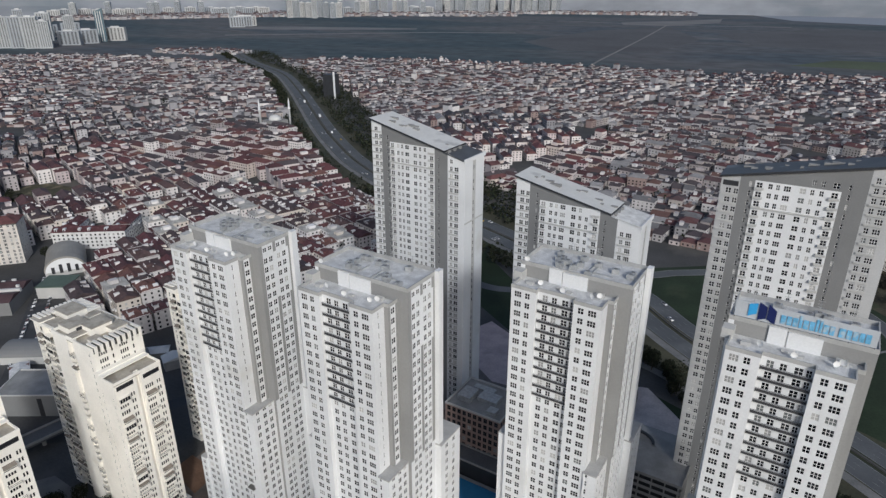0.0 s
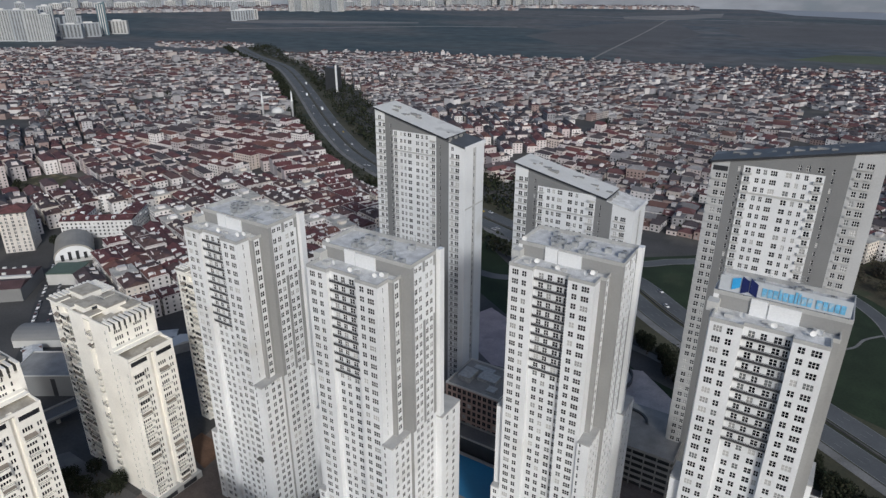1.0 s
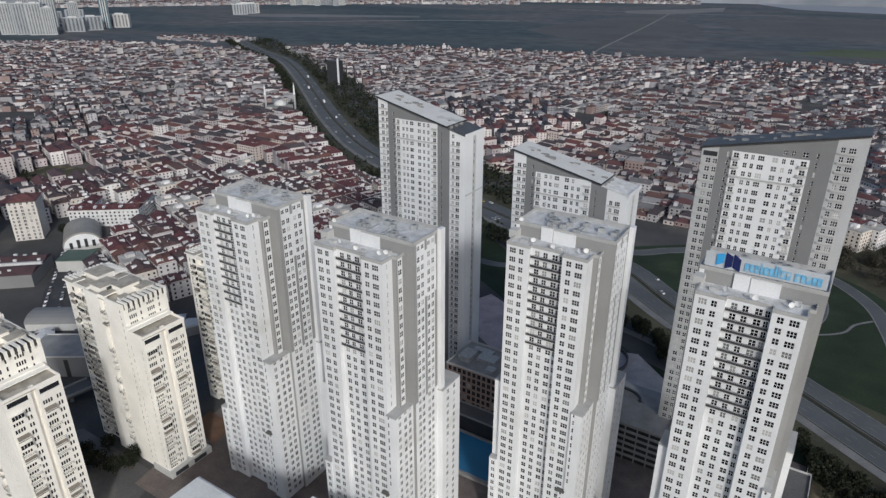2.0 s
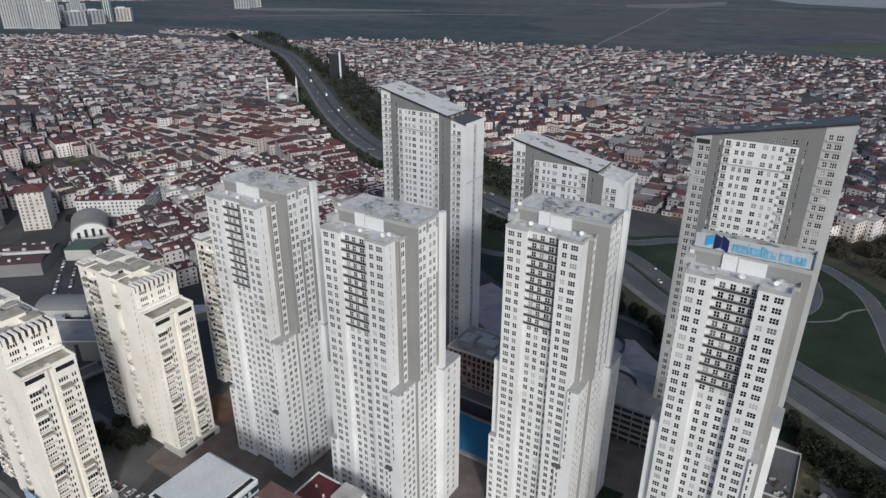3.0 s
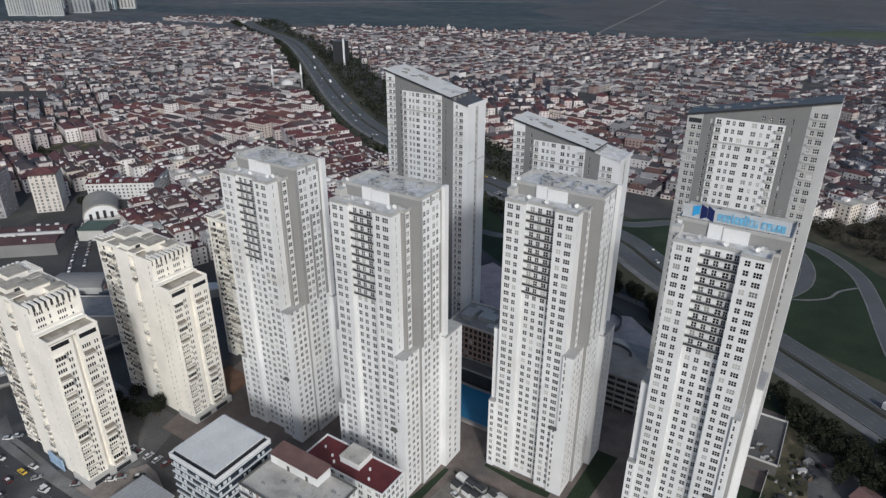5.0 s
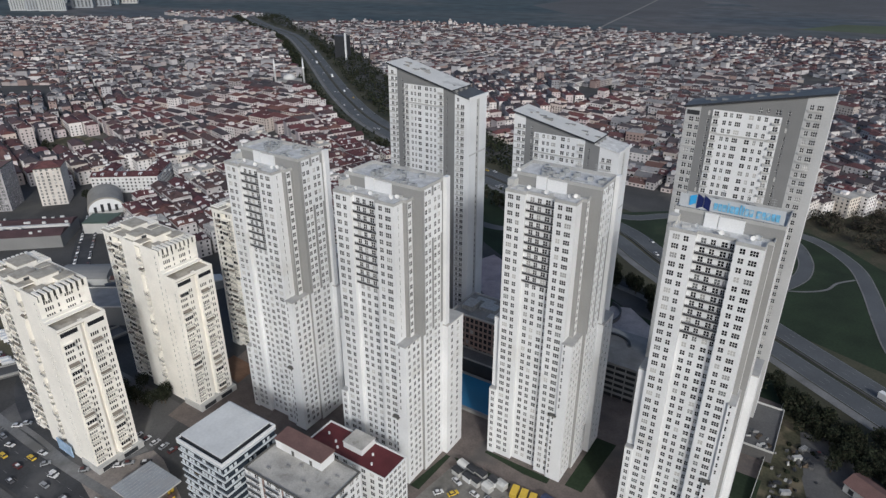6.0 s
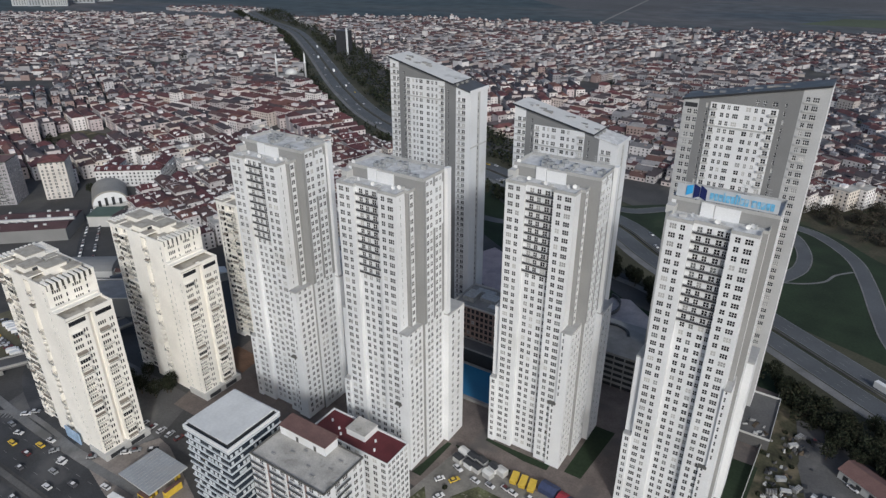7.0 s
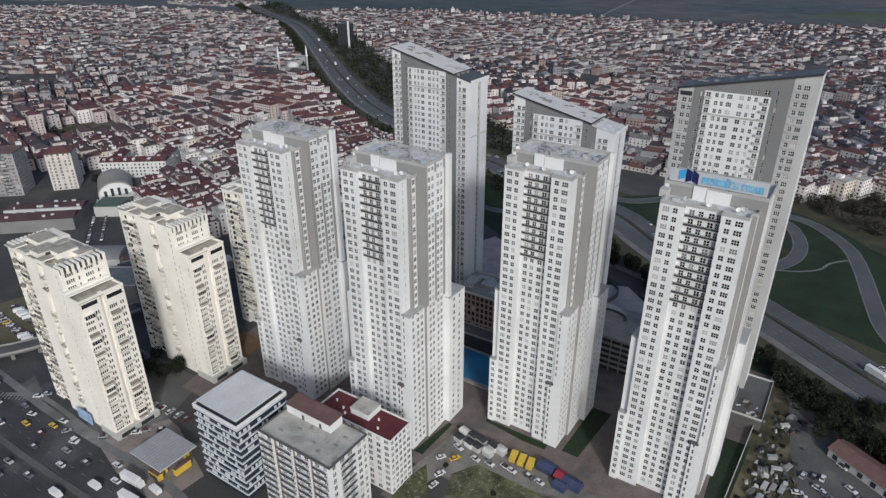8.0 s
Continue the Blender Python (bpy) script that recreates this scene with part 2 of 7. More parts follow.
def facade(b, px, py, ux, uy, w, z0, z1, cols=(), rows=(), depth=0.22, paint=None, cuts=(), zcuts=(), ok=None, top=None, holes=None):
    """One face of a wall, from (px, py) along (ux, uy), with recessed openings where columns and rows meet."""
    nx, ny = uy, -ux
    us = sorted({0.0, float(w), *[a for c in cols for a in c], *cuts})
    vs = sorted({float(z0), float(z1), *[a for r in rows for a in r if z0 < a < z1], *zcuts})
    us = [u for u in us if -1e-6 <= u <= w + 1e-6]

    def pt(u, v, d=0.0):
        return (px + ux * u - nx * d, py + uy * u - ny * d, v)

    def clipped(ua, ub, va, vb):
        if top is None:
            return [pt(ua, va), pt(ub, va), pt(ub, vb), pt(ua, vb)]
        ring = [(ua, va), (ub, va), (ub, vb), (ua, vb)]
        out = []
        for i in range(4):
            p, q = ring[i], ring[(i + 1) % 4]
            dp, dq = top(p[0]) - p[1], top(q[0]) - q[1]
            if dp >= 0:
                out.append(pt(*p))
            if (dp > 0 > dq) or (dp < 0 < dq):
                k = dp / (dp - dq)
                out.append(pt(p[0] + (q[0] - p[0]) * k, p[1] + (q[1] - p[1]) * k))
        return out

    colof = [next((i for i, c in enumerate(cols) if c[0] - 1e-6 <= (us[k] + us[k + 1]) / 2 <= c[1] + 1e-6), -1) for k in range(len(us) - 1)]
    for j in range(len(vs) - 1):
        va, vb = vs[j], vs[j + 1]
        vm = (va + vb) / 2
        ri = next((i for i, r in enumerate(rows) if r[0] <= vm <= r[1]), -1)
        for k in range(len(us) - 1):
            ua, ub = us[k], us[k + 1]
            um = (ua + ub) / 2
            mi = paint(um, vm) if paint else 0
            if ri >= 0 and colof[k] >= 0 and (ok is None or ok(colof[k], ri)):
                b.face([pt(ua, va), pt(ub, va), pt(ub, va, depth), pt(ua, va, depth)], mi)
                b.face([pt(ua, vb, depth), pt(ub, vb, depth), pt(ub, vb), pt(ua, vb)], mi)
                b.face([pt(ua, va), pt(ua, va, depth), pt(ua, vb, depth), pt(ua, vb)], mi)
                b.face([pt(ub, va, depth), pt(ub, va), pt(ub, vb), pt(ub, vb, depth)], mi)
                if holes is not None:
                    c = pt(um, va)
                    holes.append((c[0], c[1], va, math.degrees(math.atan2(uy, ux)), round(ub - ua, 3), round(vb - va, 3), ri, colof[k]))
            else:
                poly = clipped(ua, ub, va, vb)
                if len(poly) > 2:
                    b.face(poly, mi)


def window_build(w, h):
    """A window for an opening: white frame, mullions, transom and a dark pane set back. Slots: 0 frame, 1 glass."""
    b = Build()
    y0, y1, t = 0.10, 0.17, 0.05

    def bar(xa, xb, za, zb):
        b.face([(xa, y0, za), (xb, y0, za), (xb, y0, zb), (xa, y0, zb)], 0)
        b.face([(xa, y0, za), (xa, y0, zb), (xa, y1, zb), (xa, y1, za)], 0)
        b.face([(xb, y0, za), (xb, y1, za), (xb, y1, zb), (xb, y0, zb)], 0)

    x = w / 2
    b.face([(-x, y1, 0), (x, y1, 0), (x, y1, h), (-x, y1, h)], 1)
    for xa, xb, za, zb in ((-x, x, 0, t), (-x, x, h - t, h), (-x, -x + t, t, h - t), (x - t, x, t, h - t)):
        b.face([(xa, y0, za), (xb, y0, za), (xb, y0, zb), (xa, y0, zb)], 0)
    n = 3 if w > 1.9 else (2 if w > 0.95 else 1)
    for k in range(1, n):
        c = -x + w * k / n
        bar(c - 0.06, c + 0.06, t, h - t)
    if h > 1.2:
        bar(-x + t, x - t, h * 0.5 - 0.055, h * 0.5 + 0.055)
    return b


_win = {}


def fill_windows(holes, parent, name="window", single=300, rank=None):
    """The first `single` openings get windows of their own; the rest are joined into one part."""
    hs = sorted(holes, key=rank) if rank else list(holes)
    rest = Build()
    for k, (x, y, z, a, w, h, ri, ci) in enumerate(hs):
        m = pose(x, y, z, 0, 0, a)
        if k < single:
            if (w, h) not in _win:
                _win[(w, h)] = window_build(w, h).mesh("window", [PVC, GLASS])
            obj(name, _win[(w, h)], None, parent, mat=m)
        else:
            if ("b", w, h) not in _win:
                _win[("b", w, h)] = window_build(w, h)
            rest.add(_win[("b", w, h)], m)
    if rest.f:
        tagged(obj(name + "_glazing", rest, [PVC, GLASSI], parent), kind="stuff")


def parapet(b, x0, x1, y0, y1, z, h=0.9, t=0.28, mi=0):
    b.box(x0, x1, y0, y0 + t, z, z + h, mi)
    b.box(x0, x1, y1 - t, y1, z, z + h, mi)
    b.box(x0, x0 + t, y0 + t, y1 - t, z, z + h, mi)
    b.box(x1 - t, x1, y0 + t, y1 - t, z, z + h, mi)


# ---- ground, roads, water ----
def sheet(name, pts, z, mat, label, category, kind="structure", thick=0.0):
    b = Build()
    top = [(x, y, z) for x, y in pts]
    if thick:
        b.hull([[(x, y, z - thick) for x, y in pts], top])
    else:
        b.face(top)
    return tagged(obj(name, b, [mat]), label, category, kind=kind)


def ribbon(line, width, z, shift=0.0):
    """A strip along a bent line. Returns its two edges."""
    left, right = [], []
    for i, (x, y) in enumerate(line):
        a, c = line[max(i - 1, 0)], line[min(i + 1, len(line) - 1)]
        d = Vector((c[0] - a[0], c[1] - a[1])).normalized()
        n = Vector((-d.y, d.x))
        left.append((x + n.x * (shift + width / 2), y + n.y * (shift + width / 2), z))
        right.append((x + n.x * (shift - width / 2), y + n.y * (shift - width / 2), z))
    return left, right


def strip(b, line, width, z, shift=0.0, mi=0, high=0.0):
    l, r = ribbon(line, width, z, shift)
    for i in range(len(l) - 1):
        b.face([r[i], r[i + 1], l[i + 1], l[i]], mi)
        if high:
            for e in (l, r):
                b.face([e[i], e[i + 1], (e[i + 1][0], e[i + 1][1], z - high), (e[i][0], e[i][1], z - high)], mi)


def smooth_line(pts, n=6):
    """A Catmull-Rom line through the points."""
    out = []
    for i in range(len(pts) - 1):
        p = [Vector(pts[max(0, min(len(pts) - 1, i + k))]) for k in (-1, 0, 1, 2)]
        for s in range(n):
            t = s / n
            out.append(tuple(0.5 * (2 * p[1] + (p[2] - p[0]) * t + (2 * p[0] - 5 * p[1] + 4 * p[2] - p[3]) * t * t + (3 * p[1] - p[0] - 3 * p[2] + p[3]) * t ** 3)))
    return out + [tuple(pts[-1])]


def ground_material():
    """City earth and asphalt near by, broad field bands beyond the last houses, haze tinted into them."""
    m = bpy.data.materials.new("open_ground")
    m.use_nodes = True
    nd, ln = m.node_tree.nodes, m.node_tree.links.new
    p = nd["Principled BSDF"]
    p.inputs["Roughness"].default_value = 0.95
    p.inputs["Specular IOR Level"].default_value = 0.2
    geo = nd.new("ShaderNodeNewGeometry")
    sc = nd.new("ShaderNodeMapping")
    sc.inputs["Scale"].default_value = (0.0005, 0.0013, 0)
    sc.inputs["Rotation"].default_value = (0, 0, radians(-28))
    ln(geo.outputs["Position"], sc.inputs[0])
    a = nd.new("ShaderNodeTexNoise")
    a.inputs["Scale"].default_value, a.inputs["Detail"].default_value = 1.0, 4
    ln(sc.outputs[0], a.inputs["Vector"])
    cr = nd.new("ShaderNodeValToRGB")
    el = cr.color_ramp.elements
    # blue-grey shift in these field colours stands in for haze over the plain
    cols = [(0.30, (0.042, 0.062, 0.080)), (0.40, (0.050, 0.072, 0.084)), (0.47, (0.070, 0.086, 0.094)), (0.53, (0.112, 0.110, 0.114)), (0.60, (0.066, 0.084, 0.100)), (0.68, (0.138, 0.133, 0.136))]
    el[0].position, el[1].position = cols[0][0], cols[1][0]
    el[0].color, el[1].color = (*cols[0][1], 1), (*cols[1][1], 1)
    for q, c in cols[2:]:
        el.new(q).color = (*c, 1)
    ln(a.outputs[0], cr.inputs[0])
    f = nd.new("ShaderNodeTexNoise")
    f.inputs["Scale"].default_value, f.inputs["Detail"].default_value = 0.02, 8
    ln(geo.outputs["Position"], f.inputs["Vector"])
    mr = nd.new("ShaderNodeMapRange")
    mr.inputs[1].default_value, mr.inputs[2].default_value, mr.inputs[3].default_value, mr.inputs[4].default_value = 0.3, 0.7, 0.75, 1.25
    ln(f.outputs[0], mr.inputs[0])
    v = nd.new("ShaderNodeVectorMath")
    v.operation = "SCALE"
    ln(cr.outputs[0], v.inputs[0])
    ln(mr.outputs[0], v.inputs["Scale"])
    ln(v.outputs[0], p.inputs["Base Color"])
    return m


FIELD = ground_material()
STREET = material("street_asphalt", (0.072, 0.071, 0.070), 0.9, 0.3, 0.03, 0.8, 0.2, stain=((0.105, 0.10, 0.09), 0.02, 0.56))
sheet("ground", [(-6500, -1500), (3500, -1500), (3500, 6500), (-6500, 6500)], 0.0, FIELD, "open ground of fields tinted blue-grey for distance haze", "ground")
CITY_EDGE = [(-3200, 60), (-2500, 560), (-2002, 895), (-1872, 978), (-1727, 1050), (-1562, 1092), (-1283, 1150), (-1203, 1287), (-1037, 1405), (-736, 1465), (-605, 1508), (-348, 1546), (-124, 1610), (41, 1664), (500, 1760)]
sheet("city_ground", [(500, -300), *reversed(CITY_EDGE), (-3200, -300)], 0.05, STREET, "worn grey asphalt and trodden earth between houses", "street")
HWY = smooth_line([(-1500, 1290), (-1300, 1168), (-1099, 1062), (-905, 912), (-760, 790), (-640, 688), (-552, 617), (-455, 547), (-330, 482), (-225, 440), (-150, 410), (-99, 388), (-57, 352), (16, 299), (73, 259), (140, 214), (260, 130), (420, 10)], 6)
b = Build()
strip(b, HWY, 74, 0.10)
tagged(obj("verge", b, [VERGE]), "dark grass verge along the motorway", "verge", kind="structure")
b = Build()
for s in (-8.2, 8.2):
    strip(b, HWY, 12.0, 0.20, s)
tagged(obj("road", b, [MOTORWAY]), "dark asphalt motorway with two carriageways", "road", kind="structure")
b = Build()
strip(b, HWY, 0.7, 0.95, 0.0, 0, 0.85)
tagged(obj("median_barrier", b, [OLDASPH]), "low concrete barrier between the carriageways", "barrier", kind="structure")
b = Build()
for s in (-13.8, -2.6, 2.6, 13.8):
    strip(b, HWY, 0.2, 0.206, s)
for s in (-10.1, -6.3, 6.3, 10.1):
    for i in range(0, len(HWY) - 1):
        a, c = Vector(HWY[i]), Vector(HWY[i + 1])
        n = max(1, int((c - a).length / 12))
        for k in range(n):
            strip(b, [tuple(a.lerp(c, k / n)), tuple(a.lerp(c, (k + 0.3) / n))], 0.15, 0.206, s)
tagged(obj("lane_marking", b, [PAINTW]), "white lane lines painted on the motorway", "road marking", kind="stuff")
b = Build()
strip(b, HWY, 5.0, 0.24, -17.4)
tagged(obj("service_road", b, [material("shoulder_concrete", (0.19, 0.19, 0.188), 0.9, 0.3, 0.08, 1.2, 0.2, stain=((0.125, 0.125, 0.122), 0.06, 0.56))]), "pale concrete shoulder beside the motorway", "road", kind="structure")
# park and loops between the motorway and the back towers
sheet("park", [(-240, 420), (-130, 330), (-60, 285), (10, 262), (40, 250), (28, 236), (-40, 240), (-125, 290), (-190, 330)], 0.14, LAWN, "dark green lawn below the motorway", "lawn")
sheet("interchange_lawn", [(-130, 412), (-60, 362), (15, 312), (70, 292), (130, 300), (140, 420), (80, 478), (-40, 482)], 0.12, LAWN, "dark green lawn inside the motorway interchange", "lawn")
b = Build()
RING = smooth_line([(-30, 360), (-16, 349), (-2, 351), (9, 360), (16, 373), (20, 388), (19, 410), (10, 435), (-4, 446), (-22, 444)], 5)
strip(b, RING, 7.5, 0.25)
strip(b, smooth_line([(-260, 500), (-160, 440), (-108, 419), (-78, 440), (-40, 462), (-2, 456), (23, 448), (46, 419), (56, 386), (64, 343), (72, 311), (92, 275)], 6), 8, 0.25)
strip(b, smooth_line([(-215, 352), (-185, 347), (-166, 352), (-130, 372), (-100, 384)], 5), 8, 0.25)
tagged(obj("slip_road", b, [MOTORWAY]), "dark asphalt slip roads curling round the interchange", "road", kind="structure")
b = Build()
for s in (-4.3, 4.3):
    strip(b, RING, 0.9, 0.30, s)
    strip(b, smooth_line([(-260, 500), (-160, 440), (-108, 419), (-78, 440), (-40, 462), (-2, 456), (23, 448), (46, 419), (56, 386), (64, 343), (72, 311), (92, 275)], 6), 0.9, 0.30, s * 1.05)
tagged(obj("slip_road_kerb", b, [bpy.data.materials["shoulder_concrete"]]), "pale kerb edging the slip roads", "kerb", kind="structure")
b = Build()
strip(b, smooth_line([(10, 357), (23, 363), (34, 373), (39, 386), (48, 397)], 5), 1.6, 0.27)
strip(b, smooth_line([(-128, 340), (-100, 318), (-75, 309), (-55, 303), (-20, 286)], 5), 5.0, 0.27)
tagged(obj("footpath", b, [bpy.data.materials["shoulder_concrete"]]), "pale gravel footpath across the lawn", "path", kind="structure")
# estate yard, avenue, waste land
sheet("estate_yard", [(-200, 84), (-122, 84), (-118, 104), (-60, 104), (-30, 118), (22, 126), (30, 240), (-40, 248), (-130, 300), (-200, 250), (-215, 160)], 0.16, PAVING, "brown block paving between the towers", "yard")
AVE = smooth_line([(-420, 30), (-330, 24), (-268, 22), (-233, 21), (-195, 22), (-155, 23), (-110, 15), (-60, 0), (10, -35), (120, -95), (300, -190), (480, -290)], 5)
b = Build()
strip(b, AVE, 16, 0.20, -10.5)
strip(b, AVE, 16, 0.20, 10.5)
tagged(obj("avenue", b, [ASPHALT]), "dark asphalt avenue with traffic", "road", kind="structure")
b = Build()
strip(b, AVE, 2.4, 0.32, 0.0, 0, 0.2)
tagged(obj("avenue_median", b, [OLDASPH]), "dull grey kerbed median of the avenue", "median", kind="structure")
b = Build()
for s in (-14.5, -6.5, 6.5, 14.5):
    for i in range(0, len(AVE) - 1):
        a, c = Vector(AVE[i]), Vector(AVE[i + 1])
        n = max(1, int((c - a).length / 8))
        for k in range(n):
            strip(b, [tuple(a.lerp(c, k / n)), tuple(a.lerp(c, (k + 0.35) / n))], 0.12, 0.206, s)
tagged(obj("avenue_marking", b, [PAINTW]), "worn white dashed lines on the avenue", "road marking", kind="stuff")
b = Build()
strip(b, smooth_line([(-214, 41), (-240, 50), (-275, 62), (-300, 85), (-330, 112), (-367, 139), (-404, 164), (-446, 194), (-500, 232)], 5), 12, 0.22)
strip(b, smooth_line([(-300, 85), (-270, 110), (-250, 150), (-240, 200)], 5), 8, 0.22)
tagged(obj("side_street", b, [ASPHALT]), "dark asphalt side street past the cream towers", "road", kind="structure")
b = Build()
for s in (20.4, -20.4):
    strip(b, AVE, 3.4, 0.30, s, 0, 0.15)
tagged(obj("pavement", b, [bpy.data.materials["shoulder_concrete"]]), "dull concrete pavement along the avenue", "pavement", kind="structure")
b = Build()
strip(b, smooth_line([(-262, 37), (-250, 44), (-238, 45), (-222, 44.5), (-206, 44), (-199, 46), (-192, 55), (-189, 66)], 5), 2.2, 0.34, 0, 0, 0.15)
tagged(obj("pavement_kerb", b, [bpy.data.materials["shoulder_concrete"]]), "dull concrete kerb strip before the shop fronts", "pavement", kind="structure")
b = Build()
for k in range(9):
    strip(b, [(-262.5 + 1.5 * k, 33.0 + 0.8 * k), (-264.5 + 1.5 * k, 37.0 + 0.8 * k)], 0.6, 0.29)
tagged(obj("zebra_crossing", b, [PAINTW]), "worn white zebra crossing bars", "road marking", kind="stuff")
sheet("scrub_plot", [(-58, 60), (-40, 58), (20, 75), (18, 118), (-30, 116.5), (-61, 117), (-67, 107), (-63, 95)], 0.24, material("green_scrub", (0.105, 0.112, 0.058), 0.95, 0.6, 0.15, 1.2, 0.5, stain=((0.24, 0.235, 0.19), 0.7, 0.58)), "rough grass and bare earth on a waste plot", "ground")
sheet("gravel_lane", [(-84, 84), (-78, 84), (-70, 104), (-30, 119), (14, 122), (12, 127), (-32, 127), (-78, 127)], 0.20, material("dusty_gravel", (0.225, 0.215, 0.195), 0.95, 0.3, 0.1, 1.0, 0.3, stain=((0.135, 0.13, 0.118), 0.08, 0.55)), "dusty gravel parking lane", "lane")
sheet("verge_patch", [(-79, 74), (-64, 72), (-67, 90), (-74, 101), (-78, 106), (-80, 96)], 0.24, bpy.data.materials["green_scrub"], "patch of rough green grass by the lane", "grass")
sheet("clay_court", [(-211, 120), (-212, 131), (-194, 130), (-192, 116.5)], 0.2, material("ochre_clay", (0.17, 0.10, 0.065), 0.95, 0.25, 0.15, 1.0, 0.2), "ochre clay court beside the cream tower", "court")
sheet("forecourt", [(-199, 42), (-176, 36.5), (-148, 35), (-146.5, 54), (-178, 66), (-186, 67)], 0.21, material("brown_forecourt", (0.27, 0.24, 0.215), 0.9, 0.3, 0.12, 1.2, 0.2, stain=((0.18, 0.165, 0.15), 0.1, 0.55)), "brown paved petrol station forecourt", "forecourt")
sheet("car_park", [(-352, 62), (-304, 55), (-288, 68), (-300, 78), (-345, 96)], 0.12, material("dry_earth", (0.135, 0.122, 0.078), 0.95, 0.3, 0.06, 0.8, 0.3, stain=((0.08, 0.075, 0.06), 0.05, 0.56)), "dry earth car park by the overpass", "car park")
sheet("tower_yard", [(-262, 36), (-200, 36), (-186, 66), (-196, 92), (-250, 92), (-268, 62)], 0.14, OLDASPH, "worn asphalt yard round the cream towers", "yard")
sheet("side_park", [(-690, 285), (-650, 255), (-596, 272), (-604, 300), (-642, 326), (-684, 318)], 0.12, SCRUB, "small park of rough grass", "park")
# both pink pavings are lightened to offset the towers' shadow over them
sheet("rose_terrace", [(-73, 252), (-68, 284), (-58, 287), (-41, 272), (-30, 262), (-35, 250)], 0.30, material("rose_paving", (0.47, 0.425, 0.41), 0.9, 0.2, 0.15, 1.2, 0.2), "pinkish paved terrace behind the towers", "terrace")
sheet("rose_lot", [(-170, 276), (-128, 250), (-112, 252), (-108, 270), (-128, 292), (-158, 306)], 0.24, material("pink_lot_paving", (0.50, 0.40, 0.385), 0.9, 0.2, 0.12, 1.2, 0.2, stain=((0.38, 0.31, 0.30), 0.1, 0.56)), "pinkish paved lot behind the slab towers", "lot")
sheet("waste_yard", [(36, 226), (48, 226), (60, 212), (75, 160), (70, 128), (45, 132), (46, 178), (40, 200)], 0.27, OLDASPH, "grey asphalt yard on the waste land", "yard")
sheet("waste_plot", [(27, 242), (24, 150), (30, 110), (120, 100), (120, 200), (60, 236)], 0.18, SCRUB, "waste land with scrub and dumped material", "ground")
sheet("waste_yard", [(42, 212), (40, 196), (52, 150), (95, 140), (100, 190), (60, 214)], 0.22, OLDASPH, "grey gravel storage yard", "yard")
for nm, pts in (("lawn_bed_east", [(-36.4, 142), (-29.5, 142), (-27, 174), (-35.5, 174)]), ("lawn_bed_front", [(-71, 142), (-42.5, 142), (-42.5, 138.8), (-52, 138.4), (-71, 140.6)]), ("lawn_bed_side", [(-86.5, 109.4), (-82.4, 109.4), (-81.6, 131), (-83.6, 131)]), ("soil_bed", [(-80, 131.5), (-72, 132.2), (-54, 131.2), (-54, 129.2), (-76, 128.6)]), ("lawn_bed_far", [(16, 186), (27, 186), (25, 140), (18, 140)])):
    sheet("lawn_bed", pts, 0.19, LAWN, "dark clipped lawn at the foot of a tower", "lawn")
sheet("scrub_slope", [(-6, 468), (16, 462), (40, 446), (60, 424), (92, 400), (110, 470), (80, 516), (30, 536), (-8, 512)], 0.16, material("dry_slope", (0.066, 0.060, 0.038), 0.95, 0.5, 0.06, 0.6, 0.5, stain=((0.045, 0.052, 0.028), 0.07, 0.52)), "dry scrubby slope beside the slip road", "slope")
sheet("lake", [(-350, 4000), (250, 3750), (3400, 3500), (3400, 6400), (-500, 6400), (-700, 4700)], 0.3, WATER, "flat lake at the horizon, paled by haze in its colour", "lake")
b = Build()
strip(b, smooth_line([(-560, 1570), (-582, 1684), (-640, 2100), (-720, 2650), (-819, 3285)], 4), 7, 0.3)
strip(b, [(-1400, 3350), (-819, 3285), (-300, 3420)], 26, 0.3)
strip(b, [(-2100, 1750), (-1500, 2300), (-1200, 2450)], 30, 0.3)
tagged(obj("farm_track", b, [material("pale_track", (0.22, 0.21, 0.195), 0.9, 0.2, 0.01, 0.2, 0.0)]), "pale dirt track across the fields", "track", kind="structure")
# plough brown greyed towards the haze tint of the plain
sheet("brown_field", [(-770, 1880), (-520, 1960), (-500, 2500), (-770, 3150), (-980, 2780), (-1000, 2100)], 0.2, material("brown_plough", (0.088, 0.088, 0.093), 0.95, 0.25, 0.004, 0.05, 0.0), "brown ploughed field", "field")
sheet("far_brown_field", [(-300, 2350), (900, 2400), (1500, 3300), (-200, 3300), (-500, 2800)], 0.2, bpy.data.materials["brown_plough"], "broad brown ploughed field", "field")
sheet("sandy_strip", [(-1073, 3394), (-905, 3619), (-700, 3990), (-640, 3600), (-798, 3230), (-1000, 3190)], 0.25, material("pale_sand", (0.17, 0.168, 0.165), 0.95, 0.2, 0.005, 0.05, 0.0), "pale sandy strip across the plain", "field")
sheet("sandy_flat", [(-2430, 2120), (-2250, 2260), (-1700, 2480), (-1650, 2400), (-2150, 2080), (-2400, 2010)], 0.25, bpy.data.materials["pale_sand"], "pale sandy flat beyond the town", "field")
sheet("spring_field", [(-150, 1830), (1200, 1950), (1200, 2250), (-60, 2020)], 0.25, material("spring_green", (0.075, 0.092, 0.05), 0.95, 0.3, 0.005, 0.1, 0.0), "pale green field of young crop", "field")

